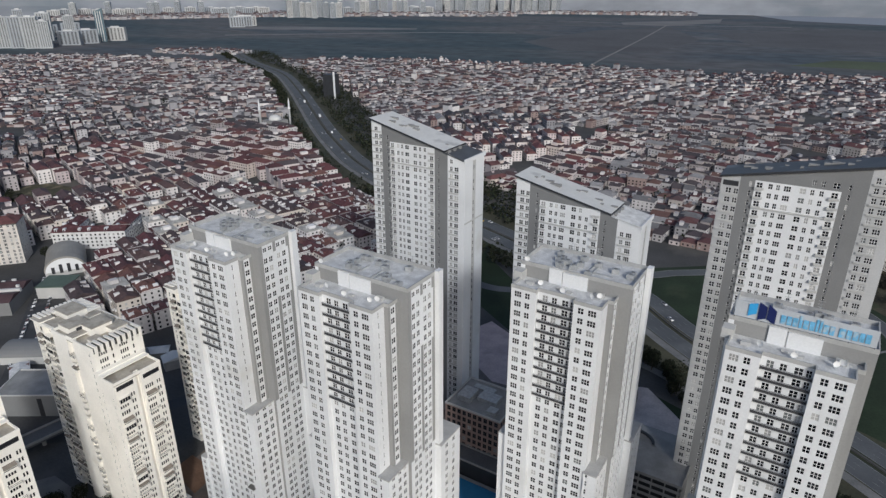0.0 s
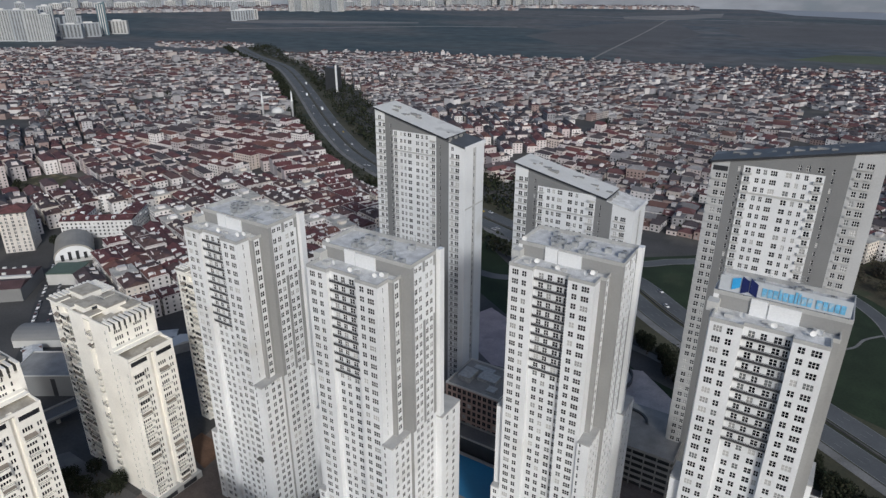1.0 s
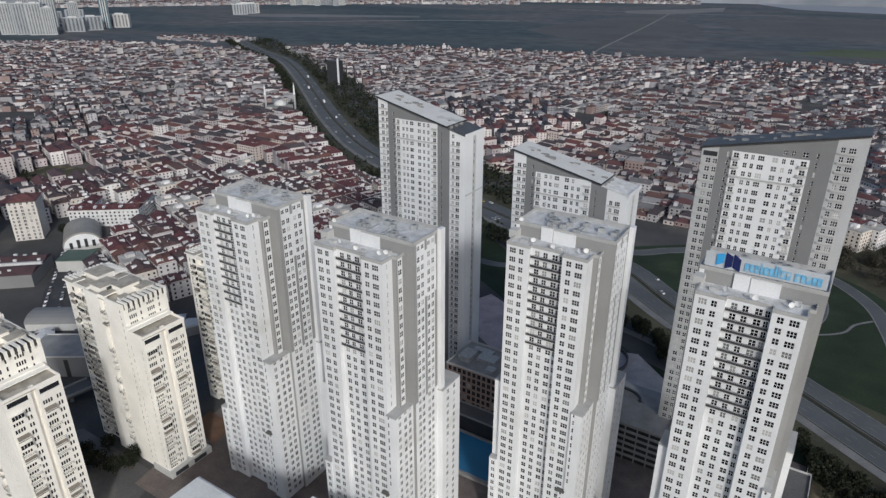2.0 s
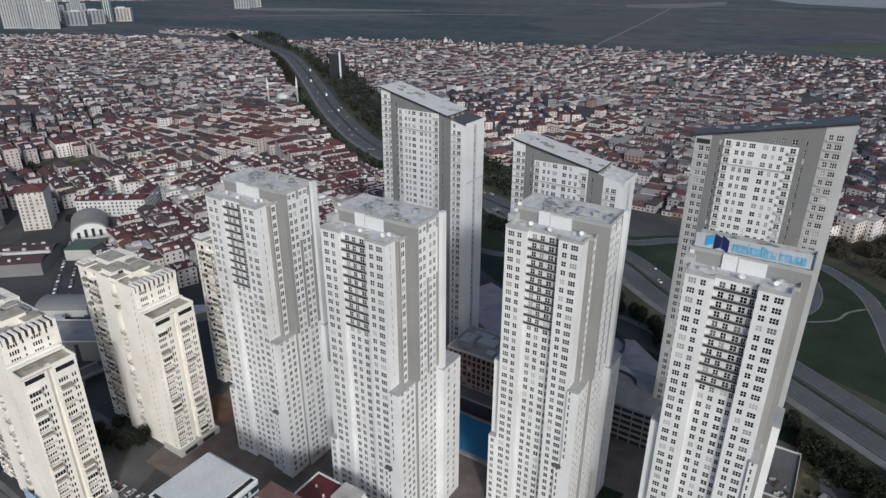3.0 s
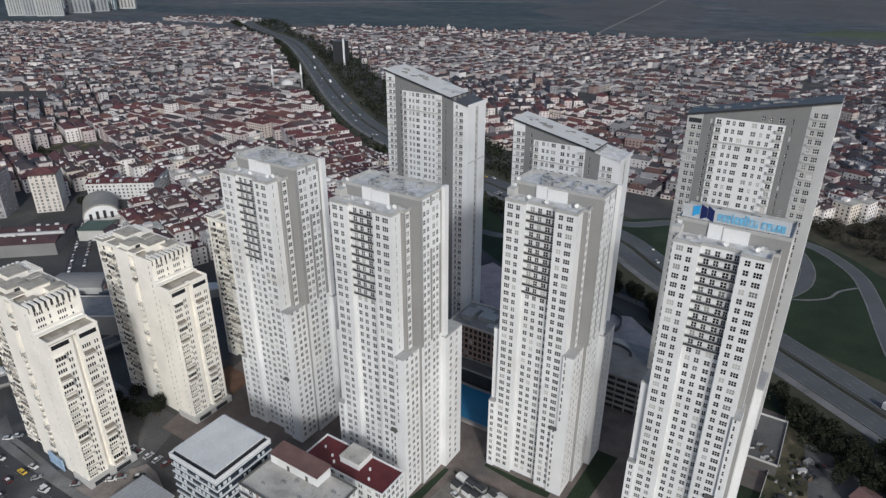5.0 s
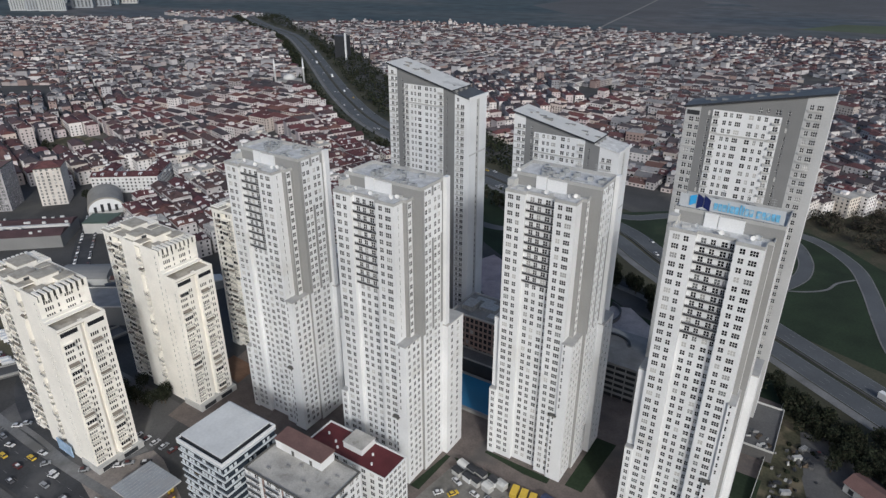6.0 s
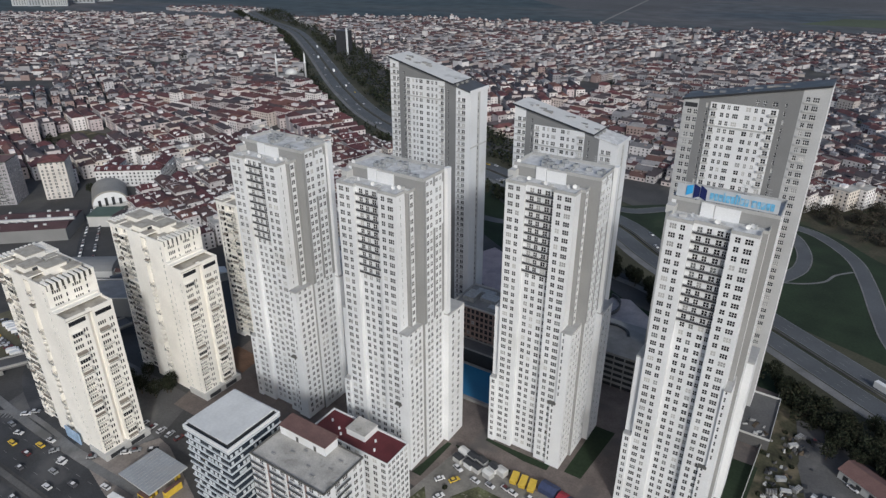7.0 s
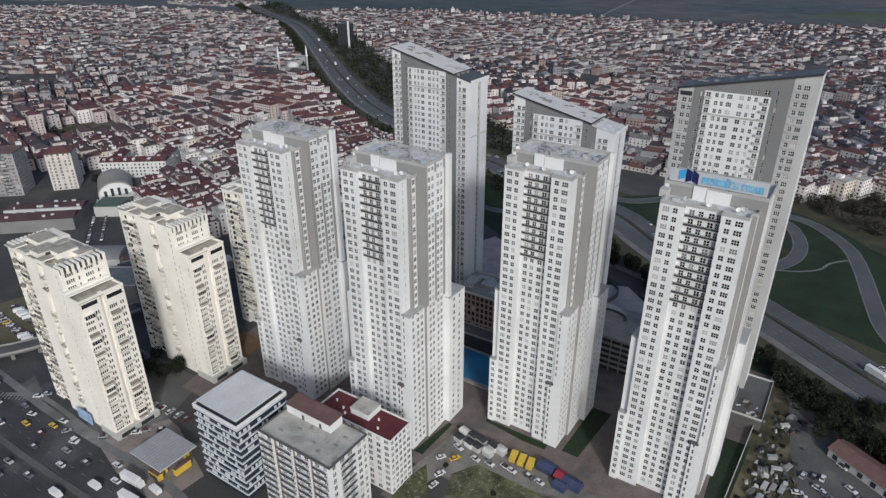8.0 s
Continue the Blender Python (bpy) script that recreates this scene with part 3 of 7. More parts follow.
# added arc rising at the horizon, in place of the plain farther off
b = Build()
q = random.Random(2)
arc = [math.radians(a) for a in range(-12, 84, 2)]
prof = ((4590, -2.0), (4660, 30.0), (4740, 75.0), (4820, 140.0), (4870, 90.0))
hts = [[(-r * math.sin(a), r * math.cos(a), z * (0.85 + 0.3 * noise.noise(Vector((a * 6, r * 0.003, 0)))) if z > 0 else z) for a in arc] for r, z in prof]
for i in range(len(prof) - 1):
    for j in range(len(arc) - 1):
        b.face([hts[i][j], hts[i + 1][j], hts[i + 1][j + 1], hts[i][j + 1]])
tagged(obj("far_ridge", b, [HAZEDPLAIN]), "raised backdrop standing in for the hazed far plain", "ridge", kind="structure")

# ---- white apartment towers with balconies ----
FLOOR = 2.95
TROWS = [(1.7 + FLOOR * k + 0.75, 1.7 + FLOOR * k + 2.45) for k in range(38)]


def balcony_mesh(w, d, key):
    s = Build()
    s.box(0, w, -d, 0, -0.18, 0.0)
    r = Build()
    r.box(0, w, -d, -d + 0.06, 0.98, 1.05)
    r.box(0, w, -d, -d + 0.05, 0.12, 0.80)
    for k in range(int(w / 0.6) + 1):
        x = min(k * 0.6, w - 0.04)
        r.box(x, x + 0.04, -d, -d + 0.05, 0.80, 0.98)
    for x in (0.0, w / 3, 2 * w / 3, w - 0.08):
        r.box(x, x + 0.08, -d, -d + 0.08, 0.0, 1.1)
    return s.mesh("slab", [SLABGREY]), r.mesh("railing", [RAIL])


def white_tower(R=30.3, fin=True):
    root = thing("apartment_tower", "tall white apartment tower with grey side panels", "apartment tower", "white towers")
    holes = []

    def wall(nm, px, py, ux, uy, w, z0, z1, cols, paint=None, cuts=(), zcuts=(), ok=None, rows=TROWS):
        b = Build()
        facade(b, px, py, ux, uy, w, z0, z1, cols, rows, paint=paint, cuts=cuts, zcuts=zcuts, ok=ok, holes=holes)
        return obj(nm, b, [WHITE, SIDEGREY, SIDEGREY], root)

    T = 115.0
    P = 118.7
    wall("front_wall", 0, 0, 1, 0, 7.4, 0, T, [(1.0, 3.0), (4.1, 5.5)])
    wall("front_wall", 7.4, 0, 0, 1, 1.5, 0, T, [])
    wall("front_wall", 7.4, 1.5, 1, 0, 10.6, 0, T, [(1.2, 2.7), (3.9, 5.3), (6.8, 8.5), (9.1, 10.2)])
    wall("front_wall", 18, 1.5, 0, -1, 1.8, 0, T, [])
    wall("front_wall", 18, -0.3, 1, 0, 7.5, 0, T, [(1.3, 2.8), (4.0, 6.2)])
    wall("side_wall", 25.5, -0.3, 0, 1, 4.8, 0, T, [(2.25, 2.65)], ok=lambda c, r: TROWS[r][0] > 63)
    wall("side_wall", 25.5, 4.5, 1, 0, 1.5, 0, T, [], paint=lambda u, v: 1)
    wall("side_wall", 27, 4.5, 0, 1, 3.9, 0, T, [(1.0, 2.6)], paint=lambda u, v: 0 if 0.7 < u < 2.9 else 1, cuts=(0.7, 2.9), ok=lambda c, r: TROWS[r][0] > 63)
    wall("side_wall", 27, 8.4, 1, 0, R - 27, 0, P, [], paint=lambda u, v: 1)
    rows_side = TROWS + [(115.4, 116.7)]

    def side_paint(u, v):
        if v > 99.0 and 1.5 < u < 11.9 and v < 114.4:
            return 0
        if v < 63.0:
            return 0
        return 0 if (1.5 < u < 5.7 or 6.9 < u < 11.1) else 2
    wall("side_wall", R, 8.4, 0, 1, 12.6, 0, P, [(1.8, 3.2), (3.9, 5.3), (7.2, 8.6), (9.4, 10.8)], paint=side_paint, cuts=(1.5, 5.7, 6.9, 11.1, 11.9), zcuts=(63.0, 99.0, 114.4), rows=rows_side)
    wall("back_wall", R, 23, -1, 0, R + 1.3, 61, P, [(2, 3.4), (6, 7.4), (11, 12.4), (15, 16.4), (21, 22.4), (27, 28.4)])
    wall("side_wall", -1.3, 23, 0, -1, 14.6, 0, P, [(2, 3.4), (6, 7.4), (11, 12.4)], paint=lambda u, v: 2)
    wall("side_wall", -1.3, 8.4, 1, 0, 1.3, 0, P, [])
    wall("side_wall", 0, 8.4, 0, -1, 8.4, 0, T, [(3.6, 5.0)], ok=lambda c, r: TROWS[r][0] > 63)
    wall("penthouse_wall", 0, 8.4, 1, 0, 27, T - 1.2, P, [], paint=lambda u, v: 0 if 7.4 < u < 18.4 else 2, cuts=(7.4, 18.4))
    if fin:
        b = Build()
        b.box(R, R + 1.4, 21, 23.2, 0, 119.0)
        obj("fin", b, [WHITE], root)
    # roofs and parapets
    b = Build()
    for x0, x1, y0, y1 in ((0.02, 7.4, 0.02, 8.38), (7.4, 18, 1.52, 8.38), (18, 25.48, -0.28, 8.38), (25.48, 26.98, 4.52, 8.38)):
        b.box(x0, x1, y0, y1, T - 1.4, T - 0.9)
    obj("roof", b, [ROOFGREY], root)
    b = Build()
    t = 0.24
    for x0, x1, y0, y1 in ((-0.06, 7.46, -0.06, t), (7.4 - t, 7.46, t, 1.5 + t), (7.46, 18, 1.44, 1.5 + t), (17.94, 18 + t, -0.36, 1.44), (18 + t, 25.56, -0.36, -0.3 + t), (25.5 - t, 25.56, -0.3 + t, 4.5), (25.56, 27.06, 4.44, 4.5 + t), (27 - t, 27.06, 4.5 + t, 8.38), (-0.06, t, t, 8.38)):
        b.box(x0, x1, y0, y1, T - 0.9, T + 0.08)
    obj("parapet", b, [CAP], root)
    b = Build()
    b.box(-1.28, R - 0.02, 8.42, 22.98, P - 1.6, P - 1.1, 0)
    parapet(b, -1.33, R + 0.03, 8.37, 23.03, P - 1.1, 1.14, 0.28, 1)
    obj("penthouse_roof", b, [ROOFGREY, CAP], root)
    b = Build()
    for x0, x1, zt in ((7.4, 11.2, P - 0.3), (11.45, 18.4, P - 0.7)):
        b = Build()
        b.box(x0, x1, 7.9, 8.39, T - 0.9, zt)
        obj("stair_panel", b, [WHITE], root)
    b = Build()
    b.box(-2.0, 0.6, 5.2, 8.3, T - 0.9, T + 1.6)
    obj("roof_box", b, [PALEGREY], root)
    q = random.Random(6)
    for k in range(5):
        x, y = q.uniform(2, 22), q.uniform(10, 20)
        b = Build()
        if k % 2:
            b.box(x, x + q.uniform(3, 7), y, y + 0.35, P - 1.1, P - 0.75)
        else:
            b.box(x, x + 0.35, 9.5, q.uniform(14, 21), P - 1.1, P - 0.75)
        obj("roof_duct", b, [PLANT], root)
    for k in range(4):
        x = 2.5 + 7 * k
        b = Build()
        b.box(x - 0.05, x + 0.05, 20.5, 20.6, P - 1.1, P + 3.2)
        for z in (1.4, 2.2, 3.0):
            b.box(x - 0.7, x + 0.7, 20.52, 20.58, P + z - 0.04, P + z + 0.04)
        obj("aerial", b, [PLANT], root)
    for x, y, s in ((3.5, 4.5, 1.0), (11.5, 5.5, 0.7), (14.8, 4.6, 0.7), (22.5, 6.6, 1.1)):
        b = Build()
        b.box(x - s, x + s, y - s * 0.7, y + s * 0.7, T - 0.9, T - 0.9 + s * 0.9)
        obj("roof_vent", b, [PALEGREY], root)
    # lower blocks that step out
    XB = R - 1.1
    wall("lower_block", 25.5, -1, 1, 0, XB - 25.5, 0, 63, [(0.5, 1.1)], ok=lambda c, r: TROWS[r][0] > 32)
    wall("lower_block", XB, -1, 0, 1, 9.4, 0, 63, [(1.6, 2.9), (4.5, 5.9), (7.0, 8.4)])
    b = Build()
    b.box(25.4, XB + 0.06, -1.06, 8.38, 62.6, 63.06)
    obj("ledge", b, [CAP], root)
    b = Build()
    b.box(25.45, 25.52, -1.0, -0.3, 0, 62.6)
    obj("return_wall", b, [WHITE], root)
    wall("lower_block", 23.4, -1.01, 1, 0, 2.1, 0, 31, [(0.6, 1.3)])
    b = Build()
    b.box(22.9, 25.8, -1.9, -0.3, 30.7, 31.2)
    obj("ledge", b, [DARKCAPSHADE], root)
    b = Build()
    b.box(23.38, 23.42, -1.0, -0.3, 0, 30.7)
    obj("return_wall", b, [WHITE], root)
    wall("lower_block", R, 20.9, 1, 0, 2.2, 0, 61.5, [])
    wall("lower_block", R + 2.2, 20.9, 0, 1, 11, 0, 61.5, [(2.5, 3.9), (6.5, 7.9)])
    wall("lower_block", R + 2.2, 31.9, -1, 0, R + 3.5, 0, 61.5, [(3, 4.4), (9, 10.4), (15, 16.4), (21, 22.4), (28, 29.4)])
    b = Build()
    b.box(-1.3, R + 2.26, 23.0, 31.96, 61.1, 61.55)
    obj("ledge", b, [CAP], root)
    b = Build()
    b.box(R, R + 2.26, 20.84, 23.0, 61.1, 61.55)
    obj("ledge", b, [CAP], root)
    b = Build()
    b.box(-1.32, -1.28, 23, 31.9, 0, 61.1)
    obj("return_wall", b, [WHITE], root)
    wall("lower_block", -2.8, 1.5, 1, 0, 2.8, 0, 63.5, [], paint=lambda u, v: 0)
    wall("lower_block", -2.8, 9.0, 0, -1, 7.5, 0, 63.5, [(2.0, 3.4)])
    wall("lower_block", -2.8, -0.6, 1, 0, 2.79, 0, 32, [(0.8, 2.1)])
    b = Build()
    b.box(-2.85, -0.02, 1.45, 9.0, 63.2, 63.55)
    obj("ledge", b, [CAP], root)
    b = Build()
    b.box(-2.85, -0.02, -0.65, 1.5, 31.7, 32.05)
    obj("ledge", b, [CAP], root)
    b = Build()
    b.box(-2.82, -2.78, -0.58, 1.5, 0, 31.7)
    obj("return_wall", b, [WHITE], root)
    b = Build()
    b.box(-0.02, 0.0, -0.58, 0.0, 0, 31.7)
    obj("return_wall", b, [WHITE], root)
    front = [h for h in holes if h[3] == 0.0]
    side = [h for h in holes if h[3] != 0.0]
    fill_windows(sorted(front, key=lambda h: -h[2]), root, single=170)
    fill_windows(sorted([h for h in side if h[3] == 90.0], key=lambda h: -h[2]), root, "side_window", single=60)
    fill_windows([h for h in side if h[3] != 90.0], root, "back_window", single=0)
    slab, rail = balcony_mesh(10.4, 0.7, "front")
    for k in range(27, 38):
        o = obj("balcony", slab, None, root, mat=pose(7.5, 1.49, 1.7 + FLOOR * k + 0.1))
        obj("railing", rail, None, o)
    return root


tower = white_tower()
tower.matrix_basis = pose(-116.2, 110.8, 0)
for x, y, z in ((-171.0, 111.3, 0), (-68.2, 143.0, 0)):
    copy_thing(tower, pose(x, y, z))
white_tower(28.7, False).matrix_basis = pose(-12.9, 140.2, 0)

# rooftop plant
b = Build()
b.box(-1.0, 1.0, -0.75, 0.75, 0.12, 1.35)
for x in (-0.85, 0.85):
    b.box(x - 0.08, x + 0.08, -0.75, 0.75, 0, 0.12)
unit = thing("rooftop_unit", "grey metal air-conditioning unit on a flat roof", "air conditioner", "rooftop plant")
obj("casing", b, [PLANT], unit)
b = Build()
ring = [[(0.5 * math.cos(a), 0.5 * math.sin(a), z) for a in np.linspace(0, 2 * math.pi, 13)[:-1]] for z in (1.35, 1.46)]
b.hull(ring)
obj("fan_grille", b, [GREY], unit)
rng = random.Random(4)
first = True
for tx, ty in ((-116.2, 110.8), (-171.0, 111.3), (-68.2, 143.0), (-12.9, 140.2)):
    for k in range(14):
        px, py = (rng.uniform(5, 16), rng.uniform(12, 20)) if k < 9 else (rng.uniform(16, 28), rng.uniform(10, 21))
        m = pose(tx + px, ty + py, 117.6, 0, 0, rng.choice((0, 90, 12)))
        if first:
            unit.matrix_basis, first = m, False
        else:
            copy_thing(unit, m)
dish = thing("satellite_dish", "white satellite dish on a roof mast", "satellite dish", "rooftop dishes")
b = Build()
b.box(-0.05, 0.05, -0.05, 0.05, 0, 1.1)
obj("mast", b, [PLANT], dish)
b = Build()
rr = [[(0.1 + 0.5 * s * s * 0.3, 0.75 * s * math.cos(a), 1.25 + 0.75 * s * math.sin(a)) for a in np.linspace(0, 2 * math.pi, 15)[:-1]] for s in (0.15, 0.6, 1.0)]
b.hull(rr, 0, cap=False)
b.face(rr[0])
obj("reflector", b, [PVC], dish)
first = True
for tx, ty in ((-116.2, 110.8), (-171.0, 111.3), (-68.2, 143.0), (-12.9, 140.2)):
    for px, py, pz in ((6.5, 4.5, 114.1), (21.5, 4.0, 114.1), (22.8, 5.4, 114.1), (-0.3, 10.0, 117.6), (13.5, 3.2, 114.1)):
        m = pose(tx + px, ty + py, pz, 0, 0, rng.uniform(-120, -60))
        if first:
            dish.matrix_basis, first = m, False
        else:
            copy_thing(dish, m)

SIGNPALE = material("sign_faded_blue", (0.17, 0.47, 0.72), 0.5, 0.25, 0.6, 3.0, 0.0, stain=((0.40, 0.52, 0.60), 0.5, 0.52))
# roof sign: plain shapes for the lettering
sign = thing("roof_sign", "pale blue rooftop sign on a steel frame", "sign", at=(-13.6, 148.3, 118.7))
b = Build()
b.box(0.4, 28.6, 0.0, 0.08, 0.35, 4.4)
obj("backing_panel", b, [material("sign_backing", (0.50, 0.53, 0.56), 0.5, 0.08, 0.3, 2.0, 0.0)], sign)
b = Build()
for x in (0.5, 6.2, 12, 18, 23.5, 28.3):
    b.box(x - 0.06, x + 0.06, 0.09, 0.2, 0, 4.3)
    b.box(x - 0.05, x + 0.05, 0.2, 2.6, 0.0, 0.1)
for z in (0.5, 4.2):
    b.box(0.4, 28.6, 0.09, 0.17, z, z + 0.1)
obj("sign_frame", b, [RAIL], sign)
for pts, mt in (([(3.2, 1.0), (5.0, 2.0), (5.0, 4.6), (3.2, 4.0)], SIGNBLUE), ([(5.3, 0.5), (7.0, 1.3), (7.0, 4.1), (5.3, 5.0)], SIGNNAVY), ([(7.2, 1.2), (9.0, 0.3), (9.0, 3.6), (7.2, 4.9)], SIGNNAVY)):
    b = Build()
    b.hull([[(x, -0.25, z) for x, z in pts], [(x, -0.03, z) for x, z in pts]])
    obj("emblem", b, [mt], sign)
x = 10.0
for w in (1.0, 0.95, 1.0, 0.6, 1.0, 0.95, 0.5, 0.5, 1.0, 0.9, 0, 1.2, 0.9, 1.0, 0.9, 1.0):
    if w:
        b = Build()
        hh = 2.1 if w > 0.7 else 2.9
        b.box(x, x + w, -0.2, -0.01, 1.0, 1.0 + hh)
        obj("letter_bar", b, [SIGNPALE], sign)
    x += w + 0.24 if w else 0.6


# ---- tall slab towers with sloping roofs ----
def slab_tower(x0, w, zl, zr, depth, y, label, low, single, roofmat, dry=False, rise=6.0):
    root = thing("slab_tower", label, "apartment tower", "slab towers", at=(x0, y, 0))
    H = 3.05
    zmin = min(zl, zr)
    n = int((zmin - 5.0) / H)
    up = int((max(zl, zr) - zmin) / H) + 1
    rows = [(zmin - 2.6 - H * (k + 1) + 0.75, zmin - 2.6 - H * (k + 1) + 2.45) for k in range(-up, n)][::-1]
    fr = [(0.035, 0.068), (0.085, 0.112), (0.172, 0.186), (0.216, 0.250), (0.285, 0.310), (0.330, 0.352), (0.375, 0.415), (0.465, 0.500), (0.525, 0.547), (0.575, 0.598), (0.640, 0.675), (0.725, 0.738), (0.850, 0.875), (0.895, 0.935)]
    cols = [(a * w, c * w) for a, c in fr]
    mid = zmin - 2.6 + rise

    def paint(u, v):
        f = u / w
        # outer bays of the tallest tower get their shade as paint
        if f < 0.115 or f > 0.825:
            return 2 if dry else 0
        if 0.205 < f < 0.69 and v < mid:
            return 0
        return 1
    top = lambda u: zl + (zr - zl) * u / w
    zmax = max(zl, zr)

    def ok(ci, ri):
        lim = min(top(cols[ci][0]), top(cols[ci][1]))
        if 0.2 < fr[ci][0] < 0.70 and rows[ri][0] > mid and not (dry and fr[ci][0] > 0.5 and rows[ri][0] < mid + 3.2):
            return False
        if dry and fr[ci][0] > 0.825 and rows[ri][0] < 33:
            return False
        return rows[ri][1] < lim - (3.2 if fr[ci][1] < 0.115 and dry else 1.6)
    holes = []
    b = Build()
    facade(b, 0, 0, 1, 0, w, 0, zmax, cols, rows, paint=paint, cuts=[f * w for f in (0.115, 0.205, 0.69, 0.825)], zcuts=(mid,), ok=ok, top=top, holes=holes)
    obj("front_wall", b, [WHITE, GREY, BAYSHADE], root)
    b = Build()
    facade(b, w, 0, 0, 1, depth, 0, zr, [(depth * 0.44, depth * 0.44 + 0.8)], rows, paint=lambda u, v: 2 if depth * 0.40 < u < depth * 0.56 else 0, cuts=(depth * 0.40, depth * 0.56), ok=lambda c, r: rows[r][1] < zr - 2, holes=holes)
    obj("side_wall", b, [WHITE, GREY, PALEGREY], root)
    b = Build()
    facade(b, w, depth, -1, 0, w, 0, zmax, cols, rows, paint=paint, cuts=[f * w for f in (0.115, 0.205, 0.69, 0.825)], zcuts=(mid,), ok=lambda c, r: rows[r][1] < zmin - 2, top=lambda u: top(w - u), holes=holes)
    facade(b, 0, depth, 0, -1, depth, 0, zl, [(depth * 0.44, depth * 0.44 + 0.8)], rows, ok=lambda c, r: rows[r][1] < zl - 2, holes=holes)
    obj("back_wall", b, [WHITE, GREY, BAYSHADE], root)
    front = [h for h in holes if h[3] == 0.0]
    fill_windows(sorted(front, key=lambda h: -h[2]), root, single=single)
    fill_windows([h for h in holes if h[3] != 0.0], root, "side_window", single=0)
    # roof: one tilted slab with a dark edge; the low end is an open terrace
    a0, a1 = (0.0, w) if low == 0 else ((0.0, w - low) if zr < zl else (0.0, w))
    b = Build()
    o = 0.7
    b.hull([[(a0 - o, -o, top(a0) + 0.02), (a1, -o, top(a1) + 0.02), (a1, depth + o, top(a1) + 0.02), (a0 - o, depth + o, top(a0) + 0.02)], [(a0 - o, -o, top(a0) + 0.75), (a1, -o, top(a1) + 0.75), (a1, depth + o, top(a1) + 0.75), (a0 - o, depth + o, top(a0) + 0.75)]])
    b.m[:4] = [1, 1, 1, 1]
    b.m[-1] = 0
    obj("roof", b, [roofmat, DARK], root)
    if low and zr < zl:
        b = Build()
        b.hull([[(a1, -0.3, top(a1) - 0.5), (w + 0.3, -0.3, top(w) - 0.5), (w + 0.3, depth + 0.3, top(w) - 0.5), (a1, depth + 0.3, top(a1) - 0.5)], [(a1, -0.3, top(a1) - 0.1), (w + 0.3, -0.3, top(w) + 0.06), (w + 0.3, depth + 0.3, top(w) + 0.06), (a1, depth + 0.3, top(a1) - 0.1)]])
        obj("low_roof", b, [ROOFDARK if depth > 15 else ROOFGREY], root)
        b = Build()
        b.box(w - 0.1, w + 0.5, -0.5, depth + 0.5, zmin - 0.9, zmin + 0.7)
        obj("low_parapet", b, [WHITE], root)
        for k in range(3):
            b = Build()
            b.box(a1 + 0.6, a1 + 1.4, 1 + k * (depth - 3) / 3, 2.6 + k * (depth - 3) / 3, top(a1 + 1) - 0.2, top(a1 + 1) + 0.9)
            obj("roof_vent", b, [CONCRETE], root)
    # balconies at the two grey strips, ledges on the outer bays
    s = Build()
    s.box(0, 0.056 * w, -0.8, 0, -0.16, 0.0, 0)
    s.box(0, 0.056 * w, -0.8, -0.72, 0.0, 0.6, 0)
    s.box(-0.02, 0.06, -0.72, 0, 0.0, 0.6, 0)
    s.box(0.056 * w - 0.06, 0.056 * w + 0.02, -0.72, 0, 0.0, 0.6, 0)
    bm_ = s.mesh("balcony", [PALEGREY])
    s = Build()
    s.box(0, 0.10 * w, -0.55, 0, -0.14, 0.0, 0)
    s.box(0, 0.10 * w, -0.55, -0.47, 0.0, 0.5, 0)
    lm_ = s.mesh("ledge", [PALEGREY])
    for r0, r1 in rows:
        for f in (0.205, 0.630):
            if r1 < mid - 0.2:
                obj("balcony", bm_, None, root, mat=pose(f * w, 0, r0 - 0.35))
        for f in (0.012, 0.842):
            if r1 < top((f + 0.05) * w) - 2.0 and not (dry and f > 0.8 and r0 < 33):
                obj("ledge", lm_, None, root, mat=pose(f * w, 0, r0 - 0.35))
    b = Build()
    z = [r for r in rows if r[1] < mid][-3][0] - 0.35
    b.box(0.262 * w, 0.628 * w, -0.5, 0, z - 0.3, z + 0.15)
    obj("band", b, [PALEGREY], root)
    b = Build()
    b.box(w, w + 0.1, 0, depth, zr - 27.4, zr - 26.8)
    obj("string_course", b, [PALEGREY], root)
    if dry:
        # thin dark panel on the wall stands in for the shaded gap under the roof
        b = Build()
        b.box(0.012 * w, 0.108 * w, -0.03, 0.02, zl - 2.4, zl - 0.7)
        obj("loggia_opening", b, [DARK], root)
    # clutter on the roof
    q = random.Random(int(-x0))
    for k in range(12 if dry else 9):
        u, v = q.uniform(0.1, 0.75) * w, q.uniform(0.25, 0.75) * depth
        sx, sy, sh = q.uniform(0.4, 2.2), q.uniform(0.3, 1.0), q.uniform(0.3, 0.9)
        b = Build()
        b.box(u - sx, u + sx, v - sy, v + sy, top(u) + 0.1, top(u) + 0.6 + sh * 0.7)
        obj("roof_hatch", b, [CONCRETE], root)

    return root


slab_tower(-173.5, 47.0, 136.2, 124.3, 16.0, 217.0, "tall white and grey slab tower with a pale sloping roof", 9.5, 0, ROOFMETAL)
slab_tower(-103.2, 49.2, 121.6, 110.6, 14.0, 217.0, "white and grey slab tower with a grey sloping roof", 11.0, 0, ROOFMETAL)
slab_tower(-30.6, 48.4, 132.8, 142.9, 12.5, 217.0, "tallest white and grey slab tower under a dark tilted roof", 0, 300, ROOFDARK, True, 3.05)


# ---- older cream towers ----
CROWS = [(3.0 + 2.85 * k + 0.6, 3.0 + 2.85 * k + 2.25) for k in range(25)]


DIMGLASS = glass_material("room_shade_glass", "island", 0.04)
AWNING = material("faded_awning", (0.24, 0.21, 0.175), 0.8, 0.25, 0.5, 3.0, 0.1)


